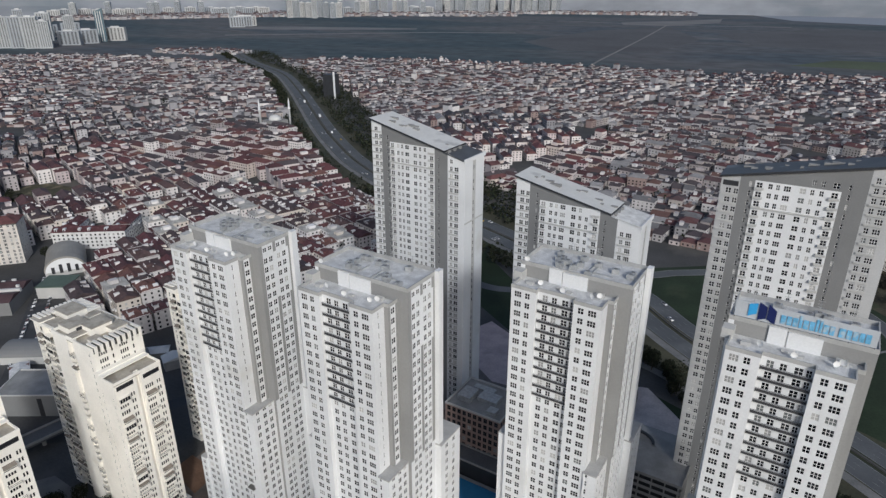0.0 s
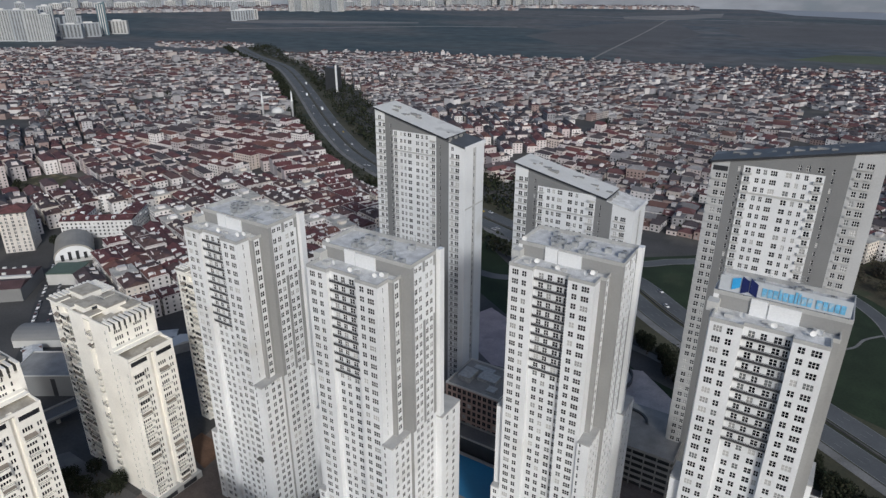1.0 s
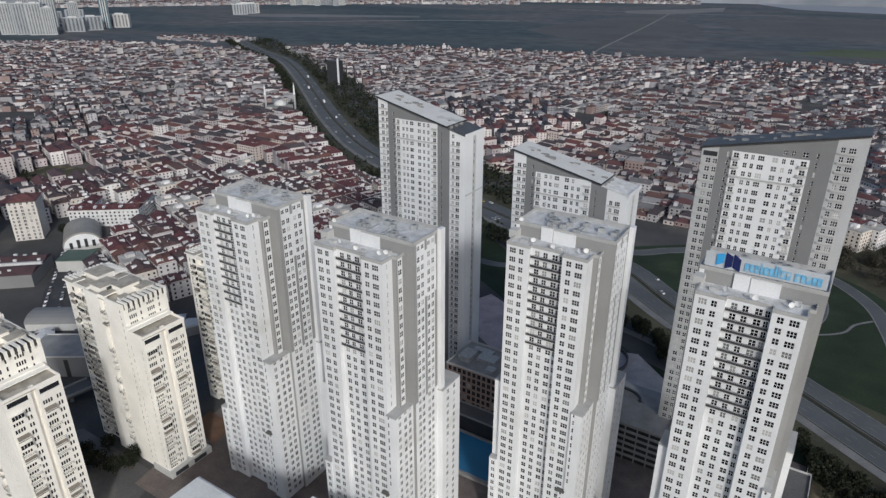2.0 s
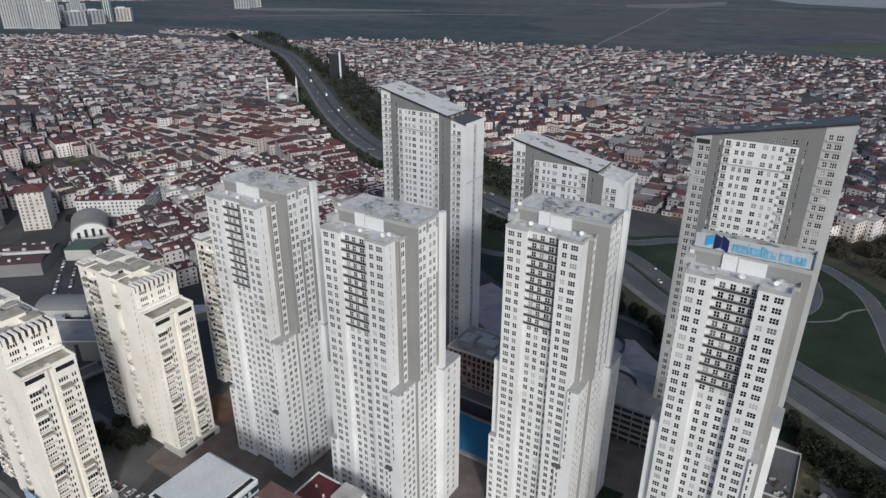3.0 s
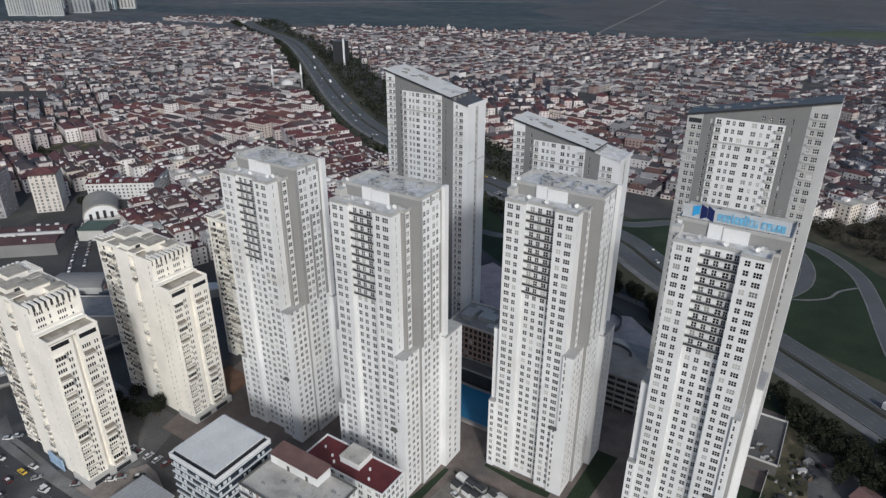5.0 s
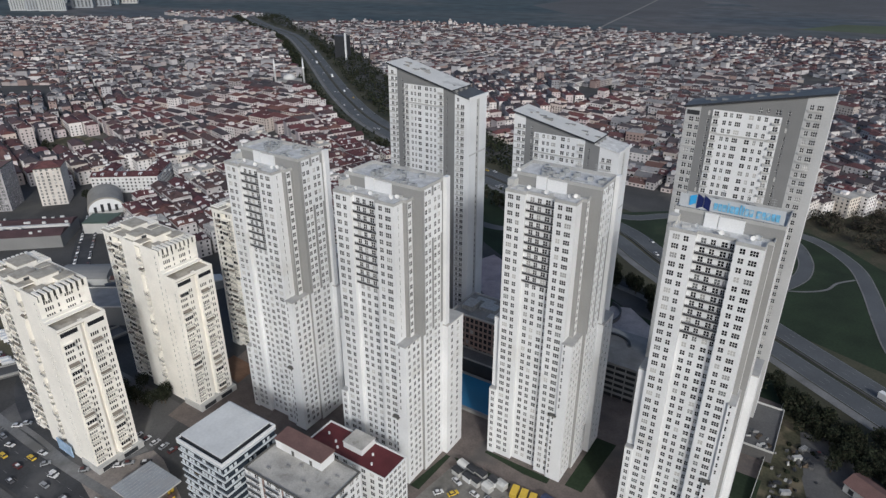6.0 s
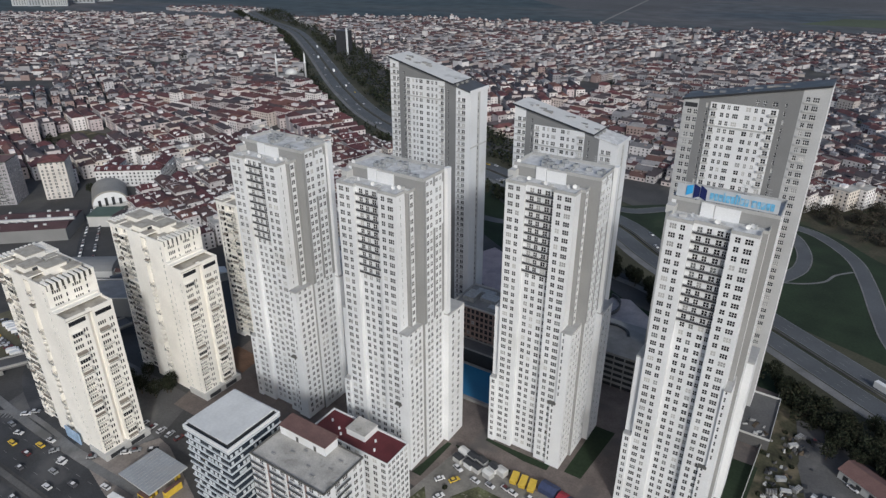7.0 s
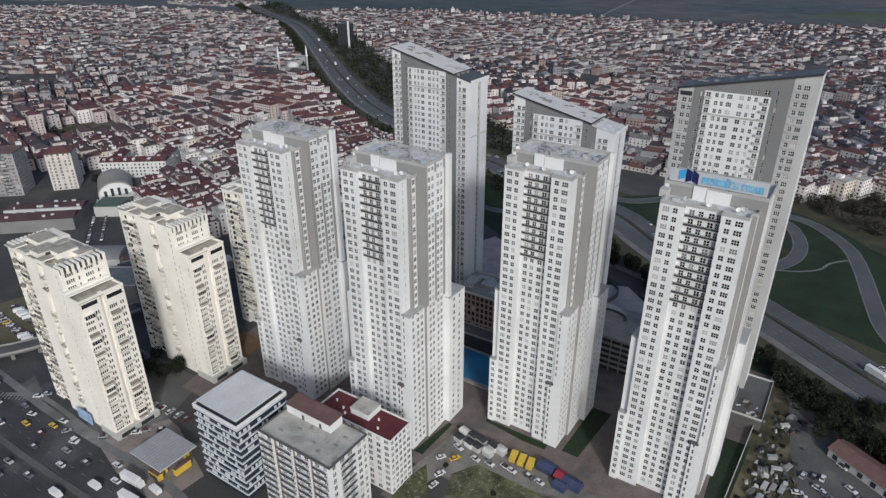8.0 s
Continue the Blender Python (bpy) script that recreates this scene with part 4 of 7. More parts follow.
def cream_balconies(wd, dp=1.0):
    """Four ways that people have finished one balcony: open parapet, dark rail, glazed in, shaded by an awning."""
    kinds = []
    for style in range(4):
        s = Build()
        s.box(0, wd, -dp, 0, -0.16, 0)
        if style in (0, 3):
            s.box(0, wd, -dp, 0.1 - dp, 0, 0.85)
            s.box(0, 0.1, 0.1 - dp, 0, 0, 0.85)
            s.box(wd - 0.1, wd, 0.1 - dp, 0, 0, 0.85)
        if style == 1:
            for z0, z1 in ((0, 0.45), (0.54, 0.95)):
                for x0 in (0, wd - 0.09):
                    s.box(x0, x0 + 0.09, -dp, 0.07 - dp, z0, z1, 1)
            for z in (0.45, 0.95):
                s.box(0, wd, -dp, 0.07 - dp, z, z + 0.09, 1)
                s.box(0, 0.07, 0.07 - dp, 0, z, z + 0.09, 1)
            s.box(0, 0.09, -dp, 0.07 - dp, 1.04, 2.5, 1)
        if style == 2:
            s.box(0, wd, -dp, 0.08 - dp, 0, 0.8)
            step = (wd - 0.1) / 4
            for k in range(5):
                s.box(step * k, step * k + 0.1, -dp, 0.08 - dp, 0.8, 2.35)
                if k < 4:
                    s.box(step * k + 0.1, step * (k + 1), -dp, 0.08 - dp, 0.8, 2.35, 2)
            s.box(0, wd, -dp, 0, 2.35, 2.5)
        if style == 3:
            s.hull([[(0, -dp, 0.85), (wd, -dp, 0.85), (wd, 0.1 - dp, 0.85), (0, 0.1 - dp, 0.85)], [(0, -dp, 1.0), (wd, -dp, 1.0), (wd, 0.1 - dp, 1.0), (0, 0.1 - dp, 1.0)]], 1)
            s.hull([[(0.1, -dp - 0.45, 1.75), (wd - 0.1, -dp - 0.45, 1.75), (wd - 0.1, 0, 2.45), (0.1, 0, 2.45)], [(0.1, -dp - 0.45, 1.8), (wd - 0.1, -dp - 0.45, 1.8), (wd - 0.1, 0, 2.5), (0.1, 0, 2.5)]], 3)
        me = s.mesh("balcony", [CREAM, RAIL, GLASS, AWNING])
        bm = bmesh.new()
        bm.from_mesh(me)
        bmesh.ops.remove_doubles(bm, verts=bm.verts, dist=0.002)
        bm.to_mesh(me)
        bm.free()
        kinds.append(me)
    return kinds


def cream_tower(x0, y0, group="cream towers"):
    root = thing("cream_tower", "cream rendered older apartment tower with stepped roof", "apartment tower", group, at=(x0, y0, 0))
    holes = []
    HI, LO, LEFT = 76.0, 66.0, 75.6
    rows = CROWS + [(HI - 2.6, HI - 1.4)]

    def wall(nm, px, py, ux, uy, w, z0, z1, cols, ok=None, depth=0.22, rws=CROWS, deep=False):
        b = Build()
        facade(b, px, py, ux, uy, w, z0, z1, cols, [r for r in rws if r[1] < z1 - 0.4], depth, ok=ok, holes=None if deep else holes)
        return obj(nm, b, [CREAM, PALEGREY], root)

    wing = [r for r in CROWS if r[1] < LO - 6]
    four = [(u0 + 0.82 * k, u0 + 0.82 * k + 0.66) for u0 in (0.9,) for k in range(4)] + [(5.4, 6.0), (6.3, 6.9)]
    tall = [(r0 - 0.6, r1) for r0, r1 in CROWS]
    # near-black glazing panels behind the open bays; the rooms' shade is in their colour
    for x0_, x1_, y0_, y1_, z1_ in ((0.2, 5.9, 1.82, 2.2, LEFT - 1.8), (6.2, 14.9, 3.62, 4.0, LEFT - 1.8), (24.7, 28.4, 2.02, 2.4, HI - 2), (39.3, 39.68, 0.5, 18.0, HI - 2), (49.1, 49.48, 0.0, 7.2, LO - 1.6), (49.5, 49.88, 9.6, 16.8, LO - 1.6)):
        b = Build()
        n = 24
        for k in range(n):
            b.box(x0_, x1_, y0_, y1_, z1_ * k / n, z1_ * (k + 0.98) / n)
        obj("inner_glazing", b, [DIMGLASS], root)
    # front, in bays that step in and out
    wall("front_wall", 0, 1.2, 1, 0, 6.0, 0, LEFT, [(0.7, 2.0), (2.9, 5.5)], depth=0.6, rws=tall, deep=True)
    wall("front_wall", 6, 1.2, 0, 1, 1.6, 0, LEFT, [])
    wall("front_wall", 6, 2.8, 1, 0, 9.0, 0, LEFT, [(0.4, 2.6), (3.0, 4.3), (4.9, 6.3), (6.7, 8.7)], depth=0.8, rws=tall, deep=True)
    wall("front_wall", 15, 2.8, 0, -1, 2.8, 0, HI, [])
    wall("front_wall", 15, 0, 1, 0, 9.5, 0, HI, [])
    wall("front_wall", 24.5, 0, 0, 1, 1.4, 0, HI, [])
    wall("front_wall", 24.5, 1.4, 1, 0, 4.0, 0, HI, [(0.6, 3.4)], depth=0.6, rws=tall, deep=True)
    wall("front_wall", 28.5, 1.4, 0, -1, 1.4, 0, HI, [])
    wall("front_wall", 28.5, 0, 1, 0, 11.5, 0, HI, [(8.9, 9.5)])
    wall("side_wall", 40, 0, 0, 1, 18.5, 0, HI, [(u0 + 0.82 * k, u0 + 0.82 * k + 0.58) for u0 in (2.0, 9.6) for k in range(4)] + [(6.6, 7.2), (14.4, 15.0)], ok=lambda c, r: CROWS[r][0] > LO, deep=True)
    wall("back_wall", 40, 18.5, -1, 0, 40, 0, LEFT, [(3, 4.6), (9, 10.6), (16, 17.6), (22, 23.6), (29, 30.6), (35, 36.6)])
    wall("side_wall", 0, 18.5, 0, -1, 17.3, 0, LEFT, [(3, 4.6), (9, 10.6), (13, 14.6)])
    wall("wing_wall", 40, -0.6, 1, 0, 9.8, 0, LO, [(1.4, 1.9), (7.6, 8.1)], rws=wing)
    wall("wing_wall", 49.8, -0.6, 0, 1, 8.2, 0, LO - 5.2, four, rws=wing, depth=0.3, deep=True)
    wall("wing_wall", 49.8, -0.6, 0, 1, 8.2, LO - 5.2, LO, [(0.8, 7.2)], rws=[(LO - 3.9, LO - 2.0)], depth=0.3, deep=True)
    wall("wing_wall", 49.8, 7.6, -1, 0, 1.2, 0, LO, [])
    wall("wing_wall", 48.6, 7.6, 0, 1, 1.6, 0, LO, [])
    wall("wing_wall", 48.6, 9.2, 1, 0, 1.6, 0, LO, [])
    wall("wing_wall", 50.2, 9.2, 0, 1, 8.0, 0, LO - 5.2, four, rws=wing, depth=0.3, deep=True)
    wall("wing_wall", 50.2, 9.2, 0, 1, 8.0, LO - 5.2, LO, [(0.8, 7.2)], rws=[(LO - 3.9, LO - 2.0)], depth=0.3, deep=True)
    wall("wing_wall", 50.2, 17.2, -1, 0, 10.2, 0, LO, [(3, 4.6)], rws=wing)
    b = Build()
    b.box(0.3, 15, 1.5, 18.2, LEFT - 1.4, LEFT - 1.0, 0)
    parapet(b, -0.06, 14.92, 1.14, 18.56, LEFT - 1.0, 0.9, 0.35, 1)
    obj("roof", b, [CREAMROOF, CREAM], root)
    b = Build()
    b.box(15, 36.2, 0.02, 18.48, HI - 1.3, HI - 0.9, 0)
    obj("upper_roof", b, [CREAMROOF], root)
    # pit wall and floor near-black: the slots' shade is put into their colour
    for x0_, x1_, y0_, y1_, z0_, z1_, nm, mt in ((36.2, 36.6, 0.4, 18.1, HI - 3.4, HI + 0.1, "pit_wall", DARKCAPSHADE), (36.6, 39.98, 0.02, 18.48, HI - 3.6, HI - 3.2, "pit_floor", DARKCAPSHADE), (14.94, 40.06, -0.06, 0.34, HI - 0.9, HI + 0.1, "roof_parapet", CREAM), (14.94, 40.06, 18.16, 18.56, HI - 0.9, HI + 0.1, "roof_parapet", CREAM), (14.94, 15.34, 0.34, 18.16, HI - 0.9, HI + 0.1, "roof_parapet", CREAM)):
        b = Build()
        b.box(x0_, x1_, y0_, y1_, z0_, z1_)
        obj(nm, b, [mt], root)
    b = Build()
    b.box(40, 50.1, -0.5, 17.1, LO - 1.3, LO - 0.9, 0)
    parapet(b, 40.05, 50.26, -0.66, 17.26, LO - 0.9, 1.0, 0.35, 1)
    obj("wing_roof", b, [CREAMROOF, CREAM], root)
    b = Build()
    b.box(40, 44.0, -0.8, 17.3, LO + 0.1, LO + 0.55)
    b.box(40, 42.0, -0.6, 17.1, LO + 0.55, LO + 1.1)
    obj("roof_step", b, [CREAM], root)
    # hoods over the recessed bays
    for x0_, x1_, y0_, z in ((-0.3, 6.6, 0.4, LEFT + 0.02), (6.2, 14.9, 1.8, LEFT - 0.5), (24.2, 28.8, 0.2, HI + 0.12)):
        b = Build()
        b.box(x0_, x1_, y0_, y0_ + 5.5, z, z + 0.5, 1, 0)
        obj("roof_hood", b, [CREAMROOF, CREAM], root)
    for x, y, sx, sy, h in ((19.5, 6, 3.6, 3.6, 2.4), (28.5, 9.5, 3.2, 3.8, 3.4), (33.2, 13.6, 2.6, 2.8, 2.0), (23.6, 14.2, 3.0, 2.4, 1.6), (34.2, 4.6, 1.6, 1.6, 1.2), (17.4, 14.5, 1.2, 2.2, 1.4), (7.5, 11.5, 4.6, 3.6, 2.6)):
        zb = HI - 0.9 if x > 15 else LEFT - 1.0
        b = Build()
        b.box(x - sx, x + sx, y - sy, y + sy, zb, zb + h, 0, 1)
        b.box(x - sx - 0.2, x + sx + 0.2, y - sy - 0.2, y + sy + 0.2, zb + h, zb + 0.25 + h, 1)
        obj("roof_house", b, [CREAM, CREAMROOF], root)
    b = Build()
    b.box(24.6, 25.1, 4.0, 11.5, HI - 0.9, HI + 1.6)
    obj("roof_screen", b, [DARK], root)
    # pergola beams that reach over the roof edge and turn down
    s = Build()
    s.box(-3.9, 1.2, -0.46, 0.46, 0.30, 0.95)
    s.box(0.55, 1.2, -0.46, 0.46, -2.1, 0.30)
    fin = s.mesh("pergola_beam", [CREAM])
    # dark panel added behind the hanging beams as the shade between them
    b = Build()
    b.box(40.0, 40.12, 0.5, 18.0, HI - 2.2, HI + 0.05)
    obj("pergola_backing", b, [DARKCAPSHADE], root)
    for k in range(9):
        obj("pergola_beam", fin, None, root, mat=pose(40.06, 1.05 + 2.05 * k, HI - 0.1))
    for k in range(10):
        obj("pergola_beam", fin, None, root, mat=pose(-0.06, 2.4 + 1.65 * k, LEFT - 0.1, 0, 0, 180))
    for k in range(8):
        obj("pergola_beam", fin, None, root, mat=pose(1.0 + 1.7 * k, 18.56, LEFT - 0.1, 0, 0, 90))
    fill_windows(holes, root, single=0)
    rg = random.Random(14)
    short, wide, deep, long = cream_balconies(2.6), cream_balconies(3.9), cream_balconies(2.8, 1.95), cream_balconies(3.9, 2.0)
    for k, (r0, r1) in enumerate(CROWS):
        if r1 > HI - 3.4:
            continue
        z = r0 - 0.75
        if rg.random() < 0.6:
            obj("balcony", rg.choice(short), None, root, mat=pose(2.9, 1.2, z))
        for u in (6.4, 10.9):
            obj("balcony", long[rg.choice((1, 1, 0, 3, 1, 2))], None, root, mat=pose(u, 2.8, z))
        if rg.random() < 0.75:
            obj("balcony", deep[rg.choice((1, 1, 3, 0))], None, root, mat=pose(25.1, 1.4, z))
        if r1 < LO - 6:
            for px, py in ((49.8, 0.0), (50.2, 9.8)):
                if rg.random() < 0.62:
                    obj("balcony", wide[rg.choice((1, 1, 1, 3, 2))], None, root, mat=pose(px, py, z, 0, 0, 90))
    b = Build()
    b.box(39.8, 51.6, -1.2, 18.4, 0, 3.1)
    obj("plinth", b, [PALEGREY], root)
    b = Build()
    for y in (0.6, 9.6):
        b.box(51.55, 51.68, y, y + 6.0, 0.5, 2.4)
    obj("shop_front", b, [DARK], root)
    return root


cream = cream_tower(-243.0, 48.2)
copy_thing(cream, pose(-240.5, 94.8, 0))
copy_thing(cream, pose(-222.0, 138.0, 0))


# ---- low blocks in front ----
BLUEWHITE = material("blue_white_panel", (0.64, 0.68, 0.71), 0.55, 0.10, 0.2, 2.0, 0.05)
TIREDROOF = material("tired_roof_screed", (0.47, 0.455, 0.42), 0.85, 0.3, 0.2, 2.0, 0.2, stain=((0.27, 0.26, 0.235), 0.3, 0.58))


def band_block():
    root = thing("office_block", "eleven-storey block with white bands and dark glass", "apartment block", at=(-145.8, 55.2, 0))
    W_, D_, F_ = 23.6, 23.6, 3.05
    g = Build()
    g.box(0.42, W_ - 0.42, 0.42, D_ - 0.42, 0, 34.6)
    obj("glass_core", g, [material("dark_glazing", (0.030, 0.040, 0.055), 0.12, 0.1, 0.4, 2.0, 0.0)], root)
    panel = []
    for wd in (0.9, 1.3):
        b = Build()
        b.box(0, wd, -0.14, 0.14, 0.0, 1.45)
        panel.append(b.mesh("wall_panel", [BLUEWHITE]))
    for k in range(11):
        z = 2.6 + F_ * k
        b = Build()
        for x0, x1, y0, y1 in ((0, W_, 0, 0.45), (0, W_, D_ - 0.45, D_), (0, 0.45, 0.45, D_ - 0.45), (W_ - 0.45, W_, 0.45, D_ - 0.45)):
            b.box(x0, x1, y0, y1, z, z + 0.55)
        obj("floor_band", b, [BLUEWHITE], root)
        rg = random.Random(k)
        for s in range(11):
            for side in range(2):
                if rg.random() < 0.6 and z < 31:
                    u = 0.9 + 2.02 * s + rg.choice((0, 0.5))
                    m = pose(u, 0.3, z + 0.55) if side == 0 else pose(W_ - 0.3, u, z + 0.55, 0, 0, 90)
                    obj("wall_panel", panel[rg.choice((0, 0, 1))], None, root, mat=m)
        b = Build()
        for x0, x1, y0, y1 in ((0, W_, 0.02, 0.06), (W_ - 0.06, W_ - 0.02, 0.06, D_)):
            b.box(x0, x1, y0, y1, z + 0.92, z + 1.0)
        obj("rail", b, [RAIL], root)
    # setback under the roof coloured near-black as the overhang's shadow gap
    b = Build()
    b.box(1.2, W_ - 1.4, 1.4, D_ - 1.4, 34.6, 35.9)
    obj("penthouse", b, [DARK], root)
    b = Build()
    b.box(0.9, W_ - 1.5, 1.3, D_ - 1.2, 35.9, 36.3)
    obj("roof", b, [material("white_membrane", (0.66, 0.675, 0.67), 0.7, 0.12, 0.12, 1.0, 0.05, stain=((0.56, 0.575, 0.57), 0.15, 0.6))], root)
    b = Build()
    for x0, x1, y0, y1 in ((0, W_, 0, 0.5), (0, W_, D_ - 0.5, D_), (0, 0.5, 0.5, D_ - 0.5), (W_ - 0.5, W_, 0.5, D_ - 0.5)):
        b.box(x0, x1, y0, y1, 34.0, 35.2)
    obj("parapet", b, [WHITE], root)


band_block()


def plain_block(nm, label, x0, y0, w, d, h, floors, cols_f, cols_s, roofmat, paint=None, cuts=(), balc=(), wallmat=WHITE):
    root = thing(nm, label, "apartment block", at=(x0, y0, 0))
    fh = h / floors
    rows = [(fh * k + 0.65, fh * k + 2.45) for k in range(floors)]
    holes = []
    b = Build()
    facade(b, 0, 0, 1, 0, w, 0, h, cols_f, rows, paint=paint, cuts=cuts, holes=holes)
    obj("front_wall", b, [wallmat, BRICKBROWN], root)
    b = Build()
    facade(b, w, 0, 0, 1, d, 0, h, cols_s, rows, paint=None, holes=holes)
    obj("side_wall", b, [wallmat, BRICKBROWN], root)
    b = Build()
    facade(b, w, d, -1, 0, w, 0, h, [], rows, holes=holes)
    facade(b, 0, d, 0, -1, d, 0, h, [], rows, holes=holes)
    obj("back_wall", b, [wallmat], root)
    b = Build()
    b.box(0.25, w - 0.25, 0.25, d - 0.25, h - 0.9, h - 0.5, 0)
    obj("roof", b, [roofmat], root)
    b = Build()
    parapet(b, -0.08, w + 0.08, -0.08, d + 0.08, h - 0.5, 0.62, 0.38)
    obj("parapet", b, [WHITE if roofmat is REDROOF else DARKCAPSHADE], root)
    fill_windows(sorted(holes, key=lambda q: -q[2]), root, single=130)
    for side, u, wd in balc:
        slab, rail = balcony_mesh(wd, 0.9, "")
        for k in range(1, floors):
            m = pose(u, -0.01, fh * k) if side == 0 else pose(w + 0.01, u, fh * k, 0, 0, 90)
            o = obj("balcony", slab, None, root, mat=m)
            obj("railing", rail, None, o)
    return root


g = plain_block("apartment_block", "white block with brown strips and a grey flat roof", -117.5, 60.2, 33.5, 19.2, 33.0, 11, [(1.2, 2.8), (4.6, 6.4), (10.2, 12.2), (14.2, 16.2), (18.6, 20.6), (22.2, 24.0), (27.0, 28.8), (30.6, 32.2)], [(1.5, 3.0), (5.2, 7.4), (9.0, 11.2), (14.0, 15.8), (17.0, 18.2)], TIREDROOF, paint=lambda u, v: 1 if 8.0 < u < 9.2 or 17.0 < u < 17.9 or 25.0 < u < 26.0 else 0, cuts=(8.0, 9.2, 17.0, 17.9, 25.0, 26.0), balc=((0, 0.9, 6.6), (0, 9.6, 6.9), (0, 18.3, 6.2), (0, 26.4, 6.2), (1, 4.8, 6.8)))
b = Build()
b.box(1.5, 22.5, 12.8, 19.0, 32.4, 36.2)
obj("stair_house", b, [WHITE], g)
for u in (9.0, 17.2):
    b = Build()
    b.box(u, u + 1.1, 12.72, 12.82, 32.5, 34.6)
    obj("roof_door", b, [DARKCAPSHADE], g)
b = Build()
b.hull([[(1.2, 12.5, 36.2), (22.8, 12.5, 36.2), (22.8, 19.3, 36.2), (1.2, 19.3, 36.2)], [(1.2, 12.5, 36.5), (22.8, 12.5, 36.5), (22.8, 19.3, 36.9), (1.2, 19.3, 36.9)]])
obj("stair_house_roof", b, [BROWNROOF], g)
for u, v in ((6, 4), (11, 8), (14.5, 10.6), (20, 6), (24, 3.5), (27, 9), (27.5, 13.5)):
    b = Build()
    b.box(u, u + 1.6, v, v + 0.7, 32.4, 33.0)
    obj("roof_vent", b, [CONCRETE], g)
g = plain_block("apartment_block", "white block with a dark red flat roof", -115.0, 86.6, 35.2, 12.4, 26.0, 9, [(1.2, 2.8), (4.6, 6.4), (8.6, 10.4), (12.6, 14.4), (16.6, 18.4), (20.6, 22.4), (24.8, 26.6), (28.6, 30.4), (32.2, 34.2)], [(0.5, 1.9), (2.7, 4.3), (5.1, 6.7), (7.5, 9.1), (9.9, 11.7)], REDROOF)
b = Build()
b.box(13.0, 21.5, 4.6, 12.0, 25.4, 28.0)
b.box(12.8, 21.7, 4.4, 12.2, 28.0, 28.25, 0, 1)
obj("lift_house", b, [WHITE, TIREDROOF], g)
for u, v in ((4, 7), (9, 5), (11.5, 3.0), (24.5, 7.0), (27, 3.2)):
    b = Build()
    b.hull([[(u + 0.4 * math.cos(a), v + 0.4 * math.sin(a), z) for a in np.linspace(0, 2 * math.pi, 9)[:-1]] for z in (25.4, 26.4)])
    obj("roof_vent", b, [WHITE], g)

b = Build()
b.box(-220.0, -209.5, 46.6, 47.0, 0.15, 5.6)
tagged(obj("shop_hoarding", b, [material("pale_blue_hoarding", (0.36, 0.50, 0.68), 0.6, 0.25, 0.4, 3.0, 0.0, stain=((0.62, 0.66, 0.70), 0.4, 0.56))]), "pale blue painted hoarding by the shop fronts", "hoarding")
# petrol station
st = thing("petrol_station", "petrol station with a flat grey canopy and yellow fascia", "petrol station", at=(-175.5, 43.0, 0))
b = Build()
b.box(0, 19.0, 0, 16.5, 5.5, 6.1, 1, 0)
obj("canopy", b, [material("canopy_sheet", (0.33, 0.355, 0.38), 0.5, 0.15, 0.15, 1.5, 0.1, stain=((0.33, 0.34, 0.35), 0.1, 0.56)), PALEGREY], st)
s = Build()
s.box(-0.06, 0.06, 0.1, 16.4, 6.1, 6.2)
seam = s.mesh("seam", [PLANT])
for k in range(12):
    obj("seam", seam, None, st, mat=pose(0.9 + 1.55 * k, 0, 0))
for x in (4, 15.0):
    for y in (3, 13):
        b = Build()
        b.box(x - 0.35, x + 0.35, y - 0.35, y + 0.35, 0.2, 5.5)
        obj("column", b, [YELLOW], st)
        b = Build()
        b.box(x - 0.5, x + 0.5, y + 0.9, y + 1.9, 0.2, 2.0)
        obj("pump", b, [YELLOW], st)
b = Build()
b.box(11.5, 17.4, -0.6, 1.6, 0.2, 3.2, 0, 1)
obj("kiosk", b, [YELLOW, BROWNROOF], st)
b = Build()
b.box(18.8, 20.6, 5.0, 12.0, 0.2, 3.2, 0, 1)
obj("shop", b, [YELLOW, BROWNROOF], st)
b = Build()
b.box(12.0, 16.9, -0.66, -0.58, 0.5, 2.4)
obj("kiosk_window", b, [DARK], st)

# podium car park, pool, low annexes
pod = thing("podium_building", "brown clad podium with rows of dark windows", "podium", at=(-120.0, 192.0, 0))
b = Build()
hs = []
rows = [(3.2 * k + 0.6, 3.2 * k + 2.7) for k in range(8)]
facade(b, 0, 0, 1, 0, 26, 0, 26.5, [(1.0 + 2.5 * k, 2.6 + 2.5 * k) for k in range(10)], rows, holes=hs)
facade(b, 26, 0, 0, 1, 22, 0, 26.5, [(1.0 + 2.5 * k, 2.6 + 2.5 * k) for k in range(8)], rows, holes=hs)
facade(b, 26, 22, -1, 0, 26, 0, 26.5)
facade(b, 0, 22, 0, -1, 22, 0, 26.5)
obj("wall", b, [BRICKBROWN], pod)
slots = {}
for x, y, z, a, w, h, ri, ci in hs:
    if (w, h) not in slots:
        slots[(w, h)] = window_build(w, h).mesh("window", [ROOFDARK, GLASS])
    obj("window", slots[(w, h)], None, pod, mat=pose(x, y, z, 0, 0, a))
b = Build()
b.box(0.3, 25.7, 0.3, 21.7, 25.2, 25.7)
parapet(b, -0.06, 26.06, -0.06, 22.06, 25.7, 0.9, 0.35, 1)
obj("roof", b, [CONCRETE, PALEGREY], pod)
